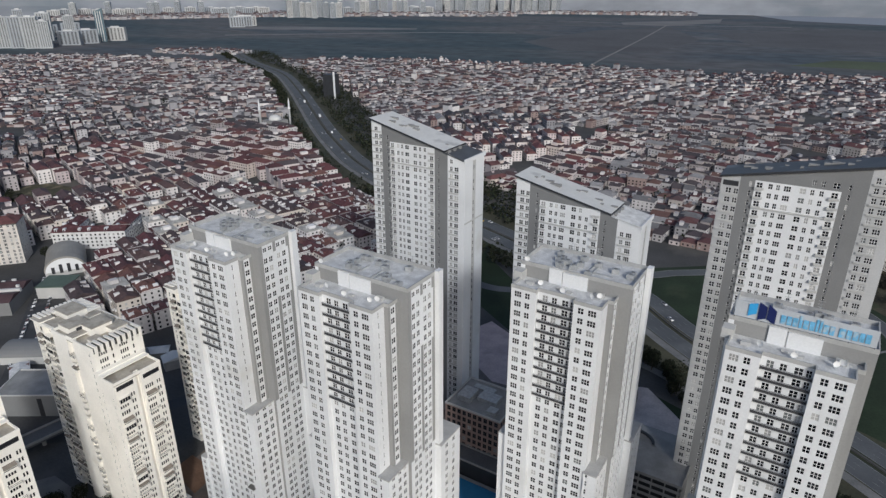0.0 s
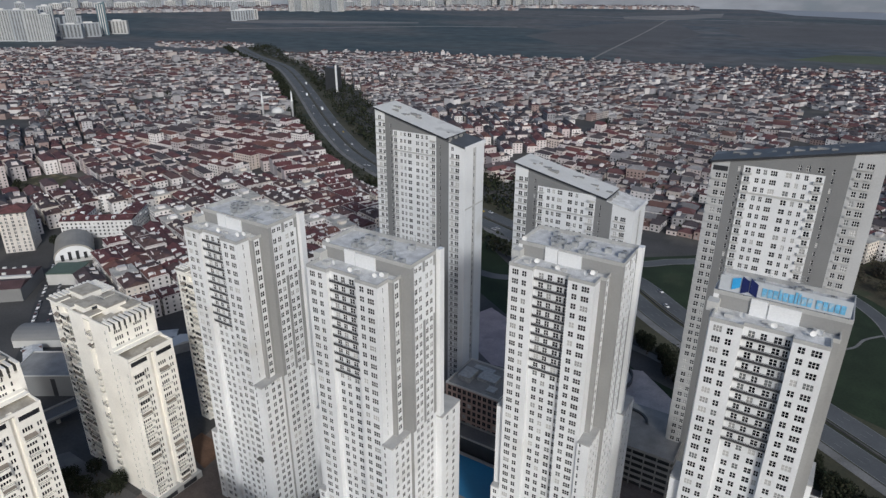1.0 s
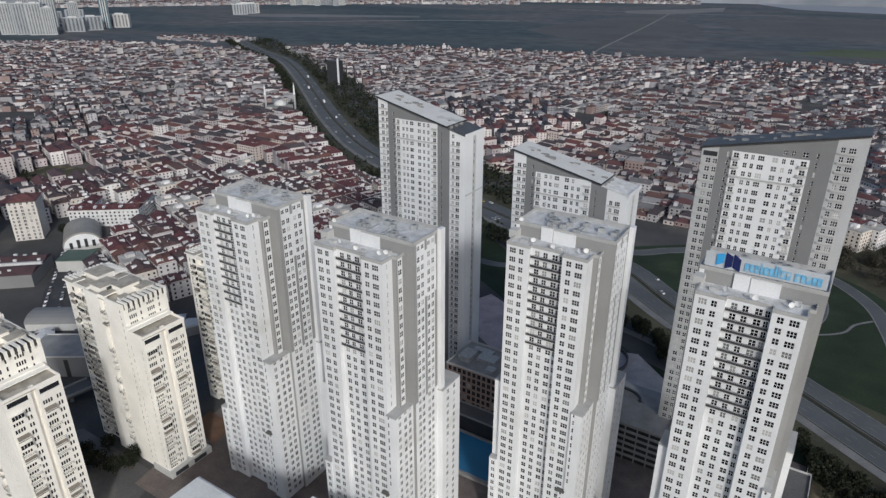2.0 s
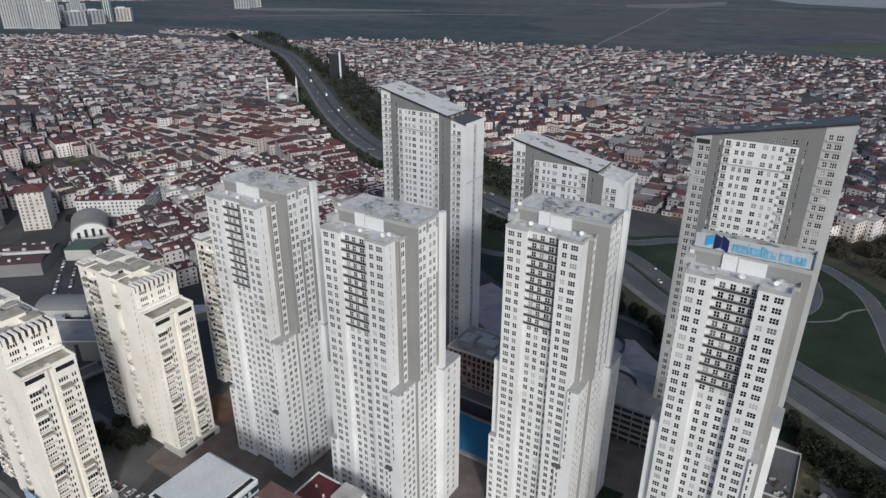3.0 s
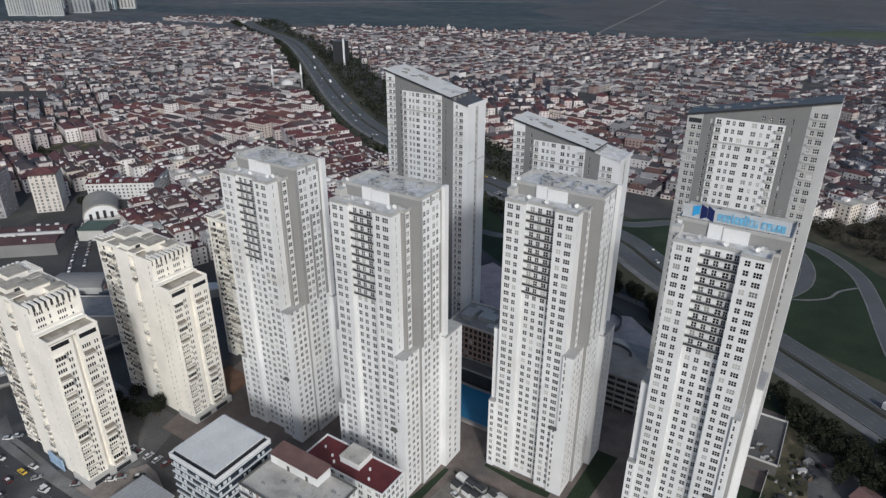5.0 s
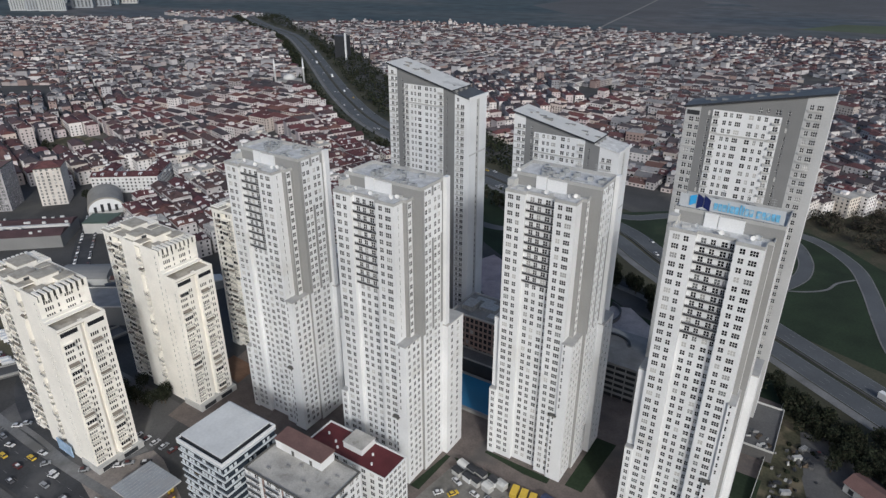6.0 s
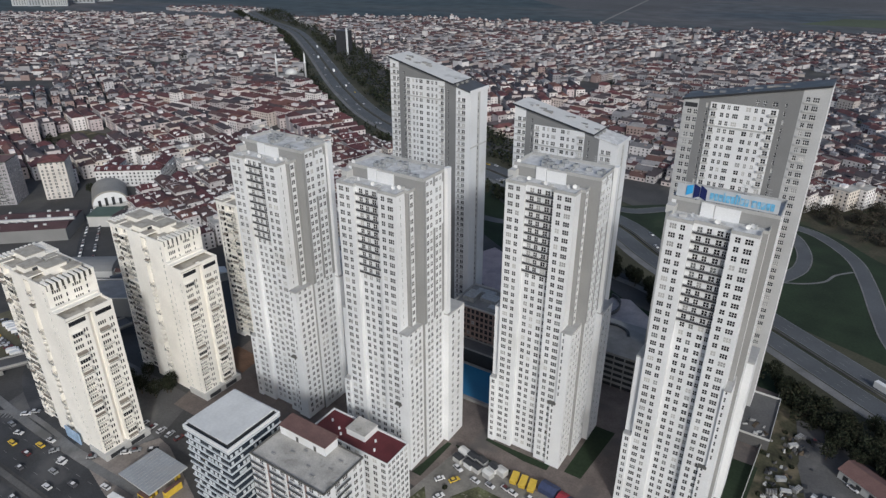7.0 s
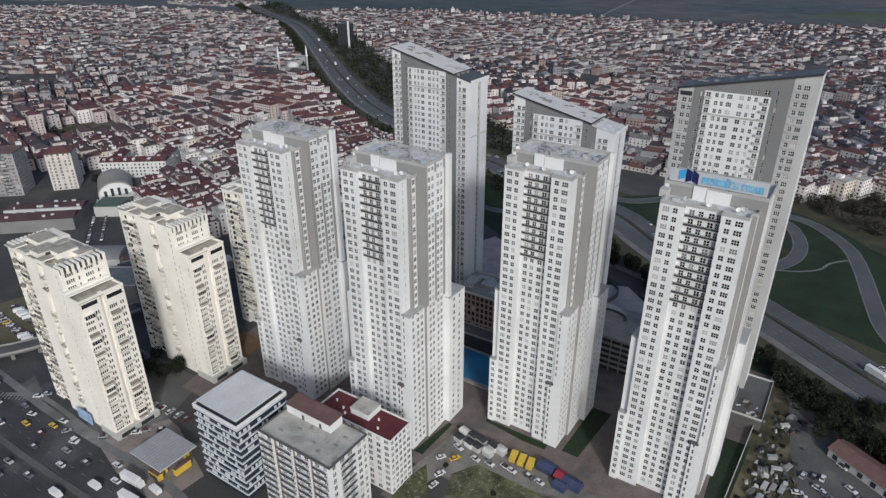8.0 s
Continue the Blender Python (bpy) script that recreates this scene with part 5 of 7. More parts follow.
for u, v, sx, sy, h in ((6, 9, 3, 4, 2.6), (15, 12, 4.5, 3, 1.6), (20, 5, 2, 2, 1.2), (10, 17, 5, 1.5, 1.2)):
    b = Build()
    b.box(u - sx, u + sx, v - sy, v + sy, 25.7, 25.7 + h)
    obj("roof_plant", b, [PLANT], pod)
deck = thing("parking_deck", "grey concrete multi-storey parking deck", "parking deck", at=(-60.0, 203.0, 0))
for k in range(6):
    b = Build()
    b.box(0, 36, 0, 30, 2.6 + 3.0 * k, 3.0 + 3.0 * k)
    obj("deck_slab", b, [CONCRETE], deck)
    b = Build()
    b.box(0, 36, 0, 0.2, 3.0 + 3.0 * k, 3.9 + 3.0 * k)
    b.box(35.8, 36, 0.2, 30, 3.0 + 3.0 * k, 3.9 + 3.0 * k)
    obj("deck_parapet", b, [CONCRETE], deck)
b = Build()
b.box(1.0, 35, 1.2, 29, 0, 17.6)
obj("deck_core", b, [DARK], deck)
for u in range(8):
    b = Build()
    b.box(0.3 + 4.9 * u, 0.8 + 4.9 * u, 0.3, 0.8, 0, 17.6)
    obj("pillar", b, [CONCRETE], deck)
b = Build()
strip(b, [(12 + 8.5 * math.cos(a), 18 + 6.5 * math.sin(a)) for a in np.linspace(0, math.pi, 21)], 1.0, 18.9, 0.0, 0, 0.85)
obj("roof_ramp", b, [DARK], deck)
b = Build()
b.box(-109.5, -79.0, 160.0, 180.5, 0.2, 1.2, 0)
parapet(b, -111, -77.5, 158.5, 182, 0.2, 1.3, 1.5, 1)
tagged(obj("pool_basin", b, [POOLBLUE, CONCRETE]), "covered blue pool with a pale concrete rim", "pool")
ann = thing("annexe", "low dark annexe with a pale roof edge", "annexe", at=(-122.0, 183.0, 0))
b = Build()
b.box(0, 62, 0, 8.6, 0, 8.0, 0, 1)
obj("annexe_body", b, [DARK, OLDASPH], ann)
b = Build()
parapet(b, -0.1, 62.1, -0.1, 8.7, 8.0, 0.7, 0.5)
obj("annexe_parapet", b, [CONCRETE], ann)
qd = random.Random(77)
for k in range(14):
    b = Build()
    w_, d_ = qd.uniform(0.4, 1.3), qd.uniform(0.3, 0.8)
    b.hull([[(-w_, -d_, 0), (w_, -d_, 0), (w_, d_, 0), (-w_, d_, 0)], [(-w_ * 0.8, -d_, qd.uniform(0.3, 0.9)), (w_ * 0.7, -d_ * 0.8, qd.uniform(0.3, 1.0)), (w_, d_ * 0.8, qd.uniform(0.2, 0.9)), (-w_ * 0.8, d_, qd.uniform(0.2, 0.8))]])
    tagged(obj("debris_block", b, [qd.choice((PALEGREY, DARK, CONCRETE, ROOFDARK, BARK))], mat=pose(qd.uniform(18, 26.5), qd.uniform(199.5, 209), 5.0, 0, 0, qd.uniform(0, 90))), "block of dumped building debris on a terrace", "debris", "dumped debris")
plz = thing("plaza_deck", "pale concrete terrace deck with dark edge", "terrace", at=(16, 198, 0))
b = Build()
b.box(0, 12.5, 0, 31, 0.1, 5.0)
obj("terrace_slab", b, [OLDASPH], plz)
b = Build()
parapet(b, -0.05, 12.55, -0.05, 31.05, 5.0, 0.9, 0.25)
obj("terrace_wall", b, [PALEGREY], plz)
b = Build()
ARC = [(-69 + 9 * math.cos(a), 272 + 13 * math.sin(a)) for a in np.linspace(-1.6, 1.5, 16)]
strip(b, ARC, 0.8, 2.4, 0.0, 0, 2.2)
tagged(obj("ramp_wall", b, [OLDASPH]), "curved dark wall round the car park ramp", "wall")
fen = thing("site_fence", "pale panel fence along the waste plot", "fence", at=(0, 0, 0))
for k in range(36):
    p = Vector((27.4, 242)).lerp(Vector((24.0, 146)), k / 36)
    b = Build()
    b.box(p.x - 0.08, p.x + 0.08, p.y - 2.45, p.y - 0.1, 0.18, 2.3)
    obj("fence_panel", b, [PALEGREY], fen)

# blue and red marquees, yellow skips, sheds
for k, (x, y, w, d, mt, nm) in enumerate(((-37.0, 129.5, 7, 5, BLUETARP, "blue"), (-31.0, 128, 3.6, 5, REDTARP, "red"), (-25.5, 127, 7.5, 4.6, BLUETARP, "blue"), (-29, 123.6, 5, 3.6, BLUETARP, "blue"))):
    e = thing("marquee", nm + " tarpaulin marquee beside the parking lane", "marquee", "marquees", at=(x, y, 0.2), rz=-6)
    b = Build()
    b.hull([[(-w / 2, -d / 2, 0), (w / 2, -d / 2, 0), (w / 2, d / 2, 0), (-w / 2, d / 2, 0)], [(-w / 2, -d / 2, 2.2), (w / 2, -d / 2, 2.2), (w / 2, d / 2, 2.2), (-w / 2, d / 2, 2.2)], [(-w / 2, -0.2, 3.2), (w / 2, -0.2, 3.2), (w / 2, 0.2, 3.2), (-w / 2, 0.2, 3.2)]])
    obj("canvas", b, [mt], e)
for k in range(3):
    e = thing("skip_container", "yellow open-topped skip container", "container", "yellow skips", at=(-50.6 + 3.7 * k, 127.4, 0.22), rz=10)
    b = Build()
    b.hull([[(-1.2, -2.4, 0.15), (1.2, -2.4, 0.15), (1.2, 2.4, 0.15), (-1.2, 2.4, 0.15)], [(-1.35, -2.9, 2.0), (1.35, -2.9, 2.0), (1.35, 2.9, 2.0), (-1.35, 2.9, 2.0)]])
    obj("skip_body", b, [YELLOW], e)
    b = Build()
    b.box(-1.42, 1.42, -0.1, 0.1, 0.0, 2.03)
    obj("rib", b, [YELLOW], e)
sh = random.Random(9)
for k in range(9):
    x, y = -74 + 4.6 * (k % 5) + sh.uniform(-0.6, 0.6), 128.5 - 4.2 * (k // 5) - 1.2 * (k % 5) * 0.2
    e = thing("site_hut", "dark roofed site hut with pale side", "hut", "site huts", at=(x, y, 0.2), rz=-14)
    b = Build()
    b.box(-1.9, 1.9, -1.5, 1.5, 0, 2.5)
    obj("hut_wall", b, [PALEGREY if k % 3 else WHITE], e)
    b = Build()
    b.hull([[(-2.1, -1.7, 2.5), (2.1, -1.7, 2.5), (2.1, 1.7, 2.5), (-2.1, 1.7, 2.5)], [(-2.1, -0.1, 3.0), (2.1, -0.1, 3.0), (2.1, 0.1, 3.0), (-2.1, 0.1, 3.0)]])
    obj("hut_roof", b, [DARK if k % 4 else ROOFMETAL], e)
for k in range(125):
    x, y = sh.uniform(29, 46), sh.uniform(128, 212)
    if k > 50:
        x, y = sh.uniform(30, 43), sh.uniform(152, 187)
        if k > 110:
            x, y = sh.gauss(38, 2.2), sh.gauss(208, 7)
    b = Build()
    s = sh.uniform(0.3, 1.1) * (2.0 if k % 9 == 0 else 1)
    t = sh.uniform(0.3, 0.9) * (1.4 if k % 9 == 0 else 1)
    b.hull([[(-s, -t, 0), (s, -t, 0), (s, t, 0), (-s, t, 0)], [(-s * 0.9, -t, sh.uniform(0.4, 1.4)), (s * 0.7, -t * 0.8, sh.uniform(0.4, 1.6)), (s, t * 0.8, sh.uniform(0.3, 1.5)), (-s * 0.8, t, sh.uniform(0.3, 1.2))]])
    tagged(obj("debris_block", b, [sh.choice((PALEGREY, CONCRETE, OLDASPH, DARK, ROOFDARK, OLDASPH, DARK, BARK))], mat=pose(x, y, 0.2, 0, 0, sh.uniform(0, 90))), "block of dumped building debris on waste land", "debris", "dumped debris")
for k, (x, y, a) in enumerate(((35.5, 166, 78), (38.3, 166.6, 78), (41.2, 167.4, 80), (33.5, 174, 12), (38.0, 177.5, 20), (41.5, 181, 64), (35.5, 183.5, 30), (31.5, 160, 70), (37, 206, 40), (38.5, 213, 62), (34.8, 158.5, 74), (38, 157.8, 80))):
    e = thing("storage_container", "pale metal storage container on waste land", "container", "storage containers", at=(x, y, 0.2), rz=a)
    b = Build()
    b.box(-1.9, 1.9, -0.85, 0.85, 0.1, 1.7)
    obj("container_shell", b, [(PALEGREY, CONCRETE, PLANT, OLDASPH)[k % 4]], e)
    b = Build()
    for u in (-1.5, -0.5, 0.5, 1.5):
        b.box(u - 0.08, u + 0.08, -0.9, 0.9, 0.1, 1.76)
    obj("container_rib", b, [PLANT], e)
    b = Build()
    b.box(1.88, 1.96, -0.7, 0.7, 0.2, 1.5)
    obj("container_door", b, [DARK], e)
shed = thing("long_shed", "long low shed with a brown tiled roof", "shed", at=(75, 190, 0.2), rz=-32)
b = Build()
b.box(-22, 22, -5, 5, 0, 4)
obj("shed_wall", b, [PALEGREY], shed)
b = Build()
b.hull([[(-22.6, -5.6, 4), (22.6, -5.6, 4), (22.6, 5.6, 4), (-22.6, 5.6, 4)], [(-22.6, -0.1, 6.2), (22.6, -0.1, 6.2), (22.6, 0.1, 6.2), (-22.6, 0.1, 6.2)]])
obj("shed_roof", b, [BROWNROOF], shed)
b = Build()
for k in range(8):
    b.box(-20 + 5.2 * k, -18 + 5.2 * k, -5.06, -4.98, 0.6, 2.8)
obj("shed_door", b, [DARK], shed)


# ---- the town ----
def inside_town(x, y):
    k = np.interp(x, [p[0] for p in CITY_EDGE], [p[1] for p in CITY_EDGE])
    return y < k - 10


TURN_A = radians(-26)


def town_spots(seed=11):
    """House plots in rows, street by street; the rows turn a little from quarter to quarter."""
    q = random.Random(seed)
    out = []
    tracks = [np.array(smooth_line([tuple(p) for p in HWY[::1]], 3))]
    for gx in range(-14, 4):
        for gy in range(0, 9):
            cx, cy = gx * 230 + 60, gy * 230 + 60
            turn = TURN_A + q.choice((0, 0.3, 1.57, 1.35, 1.8, 0.5, 1.1, -0.4) if cx < -800 or cy > 600 else (0, 0.15, -0.3, 1.57, 0.45))
            far = math.hypot(cx, cy)
            big = 0.95 if cx > -260 or far > 1500 else (1.5 if far < 860 else 1.1)
            c, s = math.cos(turn), math.sin(turn)
            v = -118.0
            rowed = big > 1.2
            while v < 118:
                u = -118.0 + q.uniform(0, 8)
                wd = q.uniform(9.0, 12.0) * (1.1 if rowed else 1.05)
                while u < 118:
                    if rowed:
                        L = q.choice((12, 14, 15, 17, 20, 24, 28)) * q.uniform(0.9, 1.1)
                    else:
                        L = q.choice((9, 10, 11, 12.5, 14, 16, 20)) * q.uniform(0.85, 1.15)
                    if q.random() < (0.08 if rowed else 0.16):
                        u += q.uniform(3, 9)
                    for side in (0, 1):
                        du, dv = u + L / 2, v + side * (wd + q.uniform(0.8, 4)) + wd / 2 + q.uniform(-0.9, 0.9)
                        x, y = cx + c * du - s * dv, cy + s * du + c * dv
                        if abs(x - cx) > 115 or abs(y - cy) > 115:
                            continue
                        if q.random() < 0.06:
                            continue
                        tall = q.choice((8.5, 10, 11, 12, 13, 14, 15.5)) if rowed else q.choice((3.5, 4.5, 5.5, 6, 7, 7.5, 9, 10.5))
                        out.append((x, y, L * q.uniform(0.9, 0.99), wd * q.uniform(0.86, 1.02), turn + (0 if rowed else q.gauss(0, 0.07)), tall + q.uniform(-0.8, 0.8)))
                    u += L
                v += 2 * wd + q.uniform(4, 8)
    good = []
    hw = tracks[0]
    for sp in out:
        x, y = sp[0], sp[1]
        if not inside_town(x, y) or x < -2.6 * y - 260 or x > 0.25 * y + 160:
            continue
        if x > -330 and y < 185 + 0.9 * (x + 330):
            continue
        if x < -330 and x > -400 and y < 165:
            continue
        d = np.hypot(hw[:, 0] - x, hw[:, 1] - y)
        k = int(np.argmin(d))
        below = y < hw[k, 1]
        if d[k] < ((84 if -900 < x < -200 else 52) if not below else 46):
            continue
        if x > -215 and below:
            continue
        if x > -150 and y < 490 and x < 190:
            continue
        if math.hypot(x + 455, y - 213) < 32 or math.hypot(x + 500, y - 203) < 27 or math.hypot(x + 419, y - 188) < 24 or math.hypot(x + 482, y - 257) < 37 or math.hypot(x + 645, y - 292) < 42 or math.hypot(x + 442, y - 147) < 54 or math.hypot(x + 540, y - 163) < 42 or math.hypot(x + 680, y - 645) < 36 or math.hypot(x + 780, y - 870) < 30:
            continue
        if x > -440 and y < 120 or y < 105:
            continue
        good.append(sp)
    return good


def house_parts(w, d, h, style, seed):
    """Walls with recessed-looking windows, a tiled roof and small roof things, all about the origin."""
    q = random.Random(seed)
    wall, roof, win, extra = Build(), Build(), Build(), Build()
    x, y = w / 2, d / 2
    wall.box(-x, x, -y, y, 0, h)
    e = 0.45
    if style == 0:
        r = min(x, y) * 0.98
        rx, ry = max(x - r, 0.1), max(y - r, 0.1)
        roof.hull([[(-x - e, -y - e, h), (x + e, -y - e, h), (x + e, y + e, h), (-x - e, y + e, h)], [(-rx, -ry, h + r * 0.40), (rx, -ry, h + r * 0.40), (rx, ry, h + r * 0.40), (-rx, ry, h + r * 0.40)]])
    elif style == 1:
        roof.hull([[(-x - e, -y - e, h), (x + e, -y - e, h), (x + e, y + e, h), (-x - e, y + e, h)], [(-x - e, -0.1, h + y * 0.42), (x + e, -0.1, h + y * 0.42), (x + e, 0.1, h + y * 0.42), (-x - e, 0.1, h + y * 0.42)]])
    else:
        roof.box(-x - 0.15, x + 0.15, -y - 0.15, y + 0.15, h, h + 0.7)
        extra.box(-x * 0.5, x * 0.1, -y * 0.4, y * 0.3, h + 0.7, h + 2.9)
    if style == 0:
        roof.box(-x * 0.3, x * 0.25, -y * 0.75, -y * 0.2, h + 0.3, h + 2.6)
        extra.box(-x * 0.3 + 0.2, x * 0.25 - 0.2, -y * 0.75 - 0.06, -y * 0.7, h + 0.5, h + 2.3)
    if style != 2:
        for side in (-1, 1):
            for k in range(max(1, int(w / 6))):
                u = -x + (k + 0.5) * w / max(1, int(w / 6)) + q.uniform(-0.8, 0.8)
                if q.random() < 0.4:
                    extra.box(u - 0.9, u + 0.9, min(side * y * 0.82, side * y * 0.35), max(side * y * 0.82, side * y * 0.35), h + 0.1, h + y * 0.26 + 0.7)
                    win.box(u - 0.5, u + 0.5, side * y * 0.82 - 0.03, side * y * 0.82 + 0.03, h + 0.5, h + y * 0.2 + 0.6)
        for sx in (-x - 0.2, x - 0.05):
            extra.box(sx, sx + 0.25, -y * 0.9, y * 0.9, h - 0.1, h + 0.5)
    fl = int(h / 2.9)
    for k in range(fl):
        z = 0.9 + 2.9 * k + (h - 2.9 * fl) * 0.5
        n = max(2, int(w / 3.2))
        for i in range(n):
            u = -x + (i + 0.5) * w / n
            win.box(u - 0.65, u + 0.65, -y - 0.03, -y + 0.05, z, z + 1.45)
            win.box(u - 0.65, u + 0.65, y - 0.05, y + 0.03, z, z + 1.45)
        n = max(2, int(d / 3.4))
        for i in range(n):
            u = -y + (i + 0.5) * d / n
            win.box(x - 0.05, x + 0.03, u - 0.6, u + 0.6, z, z + 1.45)
            win.box(-x - 0.03, -x + 0.05, u - 0.6, u + 0.6, z, z + 1.45)
        if k and style != 2 and q.random() < 0.8:
            u = q.choice((-1, 1)) * x * 0.45
            extra.box(u - 1.5, u + 1.5, -y - 1.0, -y, z - 0.95, z + 0.1)
    for k in range(3):
        u, v = q.uniform(-0.8, 0.8) * x, q.uniform(-0.6, 0.6) * y
        g_ = q.choice((0.25, 0.3, 0.6))
        extra.box(u - g_, u + g_, v - 0.25, v + 0.25, h + 0.3, h + 0.30 * min(x, y) + 0.6)
    return wall, roof, win, extra


spots = town_spots()
near = sorted(spots, key=lambda s: (s[0] + 330) ** 2 * 0.6 + (s[1] - 250) ** 2)
east = sorted([s for s in spots if s[0] > -70], key=lambda s: s[1])[:32]
near = [s for s in near if s[0] < -215 and s[1] < 560][:205] + east
nset = set((s[0], s[1]) for s in near)
kinds = []
for k in range(12):
    w, d, h, st_ = (14.5, 18.0, 23.5, 31.0)[k % 4], 12.4 + (k % 3) * 1.2, 11.6 + (k * 5 % 12) * 0.5, (0, 1, 0, 1, 2, 1, 0, 1, 0, 0, 1, 2)[k]
    wl, rf, wn, ex = house_parts(w, d, h, st_, k)
    e = thing("apartment_house", "pale rendered apartment house under a red-brown roof" if st_ != 2 else "pale rendered apartment house with a flat roof terrace", "house", "houses of the near quarter")
    obj("wall", wl, [HOUSEWALL], e)
    obj("roof", rf, [HOUSEROOF if st_ != 2 else TIREDROOF], e)
    tagged(obj("window_glazing", wn, [GLASSI], e), kind="stuff")
    tagged(obj("chimney", ex, [HOUSEWALL], e), kind="stuff")
    kinds.append([e, w, d, False])
rk = random.Random(3)
for s in near:
    c = sorted(kinds, key=lambda q: abs(q[1] - s[2]) + rk.uniform(0, 3))[0]
    m = pose(s[0], s[1], 0.0, 0, 0, math.degrees(s[4]) + rk.choice((0, 0, 180)))
    if not c[3]:
        c[0].matrix_basis, c[3] = m, True
    else:
        copy_thing(c[0], m)
for c in kinds:
    if not c[3]:
        c[0].matrix_basis = pose(-700 + 20 * kinds.index(c), 105, 0)

# the rest of the town: countless houses, quarter by quarter
quart = {}
for s in spots:
    if (s[0], s[1]) in nset:
        continue
    far = math.hypot(s[0], s[1])
    key = "near_town" if far < 860 and s[0] < -200 else ("middle_town" if far < 1250 else "far_town")
    quart.setdefault(key, []).append((s, far))
rt = random.Random(21)
for key, lst in quart.items():
    tb = Build()
    for (x, y, L, wd, turn, h), far in lst:
        st_ = rt.choice((0, 1, 0, 0, 1, 2, 2))
        if rt.random() < 0.025:
            h += rt.uniform(3, 8)
        m = pose(x, y, 0, 0, 0, math.degrees(turn) + rt.choice((0, 90 if abs(L - wd) < 2 else 0)))
        c, s_ = math.cos(turn), math.sin(turn)
        X, Y = L / 2, wd / 2

        def P(u, v, z):
            return (x + c * u - s_ * v, y + s_ * u + c * v, z)
        base = [P(-X, -Y, 0), P(X, -Y, 0), P(X, Y, 0), P(-X, Y, 0)]
        topr = [P(-X, -Y, h), P(X, -Y, h), P(X, Y, h), P(-X, Y, h)]
        tb.hull([base, topr], 0, cap=False)
        e = 0.4
        eav = [P(-X - e, -Y - e, h), P(X + e, -Y - e, h), P(X + e, Y + e, h), P(-X - e, Y + e, h)]
        if st_ == 0:
            r = min(X, Y) * 0.97
            rx, ry = X - r, Y - r
            tb.hull([eav, [P(-rx, -ry, h + r * 0.55), P(rx, -ry, h + r * 0.55), P(rx, ry, h + r * 0.55), P(-rx, ry, h + r * 0.55)]], 1)
        elif st_ == 1:
            tb.hull([eav, [P(-X - e, -0.1, h + Y * 0.55), P(X + e, -0.1, h + Y * 0.55), P(X + e, 0.1, h + Y * 0.55), P(-X - e, 0.1, h + Y * 0.55)]], 1)
        else:
            tb.hull([eav, [(a, b_, z + 0.6) for a, b_, z in eav]], 1)
            tb.hull([[P(-X * 0.5, -Y * 0.4, h + 0.6), P(X * 0.2, -Y * 0.4, h + 0.6), P(X * 0.2, Y * 0.4, h + 0.6), P(-X * 0.5, Y * 0.4, h + 0.6)], [P(-X * 0.5, -Y * 0.4, h + 3.2), P(X * 0.2, -Y * 0.4, h + 3.2), P(X * 0.2, Y * 0.4, h + 3.2), P(-X * 0.5, Y * 0.4, h + 3.2)]], 0)
        if rt.random() < 0.5:
            u, v, g_ = rt.uniform(-0.5, 0.5) * X, rt.uniform(-0.5, 0.5) * Y, rt.uniform(0.5, 1.4)
            up = h + rt.uniform(2.0, 3.4)
            tb.hull([[P(u - g_, v - 0.7, h), P(u + g_, v - 0.7, h), P(u + g_, v + 0.7, h), P(u - g_, v + 0.7, h)], [P(u - g_, v - 0.7, up), P(u + g_, v - 0.7, up), P(u + g_, v + 0.7, up), P(u - g_, v + 0.7, up)]], 0)
        if far < 1000:
            for k in range(int(h / 2.9)):
                z = 1.0 + 2.9 * k
                n = max(2, int(L / 3.4))
                for i in range(n):
                    u = -X + (i + 0.5) * L / n
                    tb.face([P(u - 0.7, -Y - 0.04, z), P(u + 0.7, -Y - 0.04, z), P(u + 0.7, -Y - 0.04, z + 1.45), P(u - 0.7, -Y - 0.04, z + 1.45)], 2)
                n = max(2, int(wd / 3.6))
                for i in range(n):
                    v = -Y + (i + 0.5) * wd / n
                    tb.face([P(X + 0.04, v - 0.65, z), P(X + 0.04, v + 0.65, z), P(X + 0.04, v + 0.65, z + 1.45), P(X + 0.04, v - 0.65, z + 1.45)], 2)
    tagged(obj("town_quarter", tb, [CITYWALL, CITYROOF, GLASSI] if key != "near_town" else [QUARTERWALL, QUARTERROOF, GLASSI]), "dense quarter of low houses with brown and grey roofs", "houses", kind="stuff")

# landmarks in the town
mos = thing("mosque", "small mosque with two white minarets and grey domes", "mosque", at=(-680, 636, 0))
b = Build()
b.box(-13, 13, -12, 12, 0, 12)
obj("prayer_hall", b, [CONCRETE], mos)
b = Build()
b.hull([[(9 * math.cos(t) * math.cos(a), 9 * math.cos(t) * math.sin(a), 12 + 7 * math.sin(t)) for a in np.linspace(0, 2 * math.pi, 21)[:-1]] for t in np.linspace(0, 1.5, 6)])
obj("dome", b, [ROOFMETAL], mos, smooth=True)
for x, y in ((-14, -14), (15, 14)):
    b = Build()
    b.hull([[(x + r * math.cos(a), y + r * math.sin(a), z) for a in np.linspace(0, 2 * math.pi, 11)[:-1]] for r, z in ((1.5, 0), (1.4, 26), (2.0, 26.5), (2.0, 27.6), (1.2, 27.8), (1.1, 36), (0.1, 42))])
    obj("minaret", b, [WHITE], mos, smooth=True)
blk = thing("dark_tower", "black glass tower with a white edge strip", "office tower", at=(-778, 868, 0), rz=10)
b = Build()
b.box(-12, 9, -10, 10, 0, 42)
obj("glass_body", b, [DARK], blk)
b = Build()
b.box(9.0, 11.2, -10.4, -7.4, 0, 47)
obj("white_strip", b, [WHITE], blk)
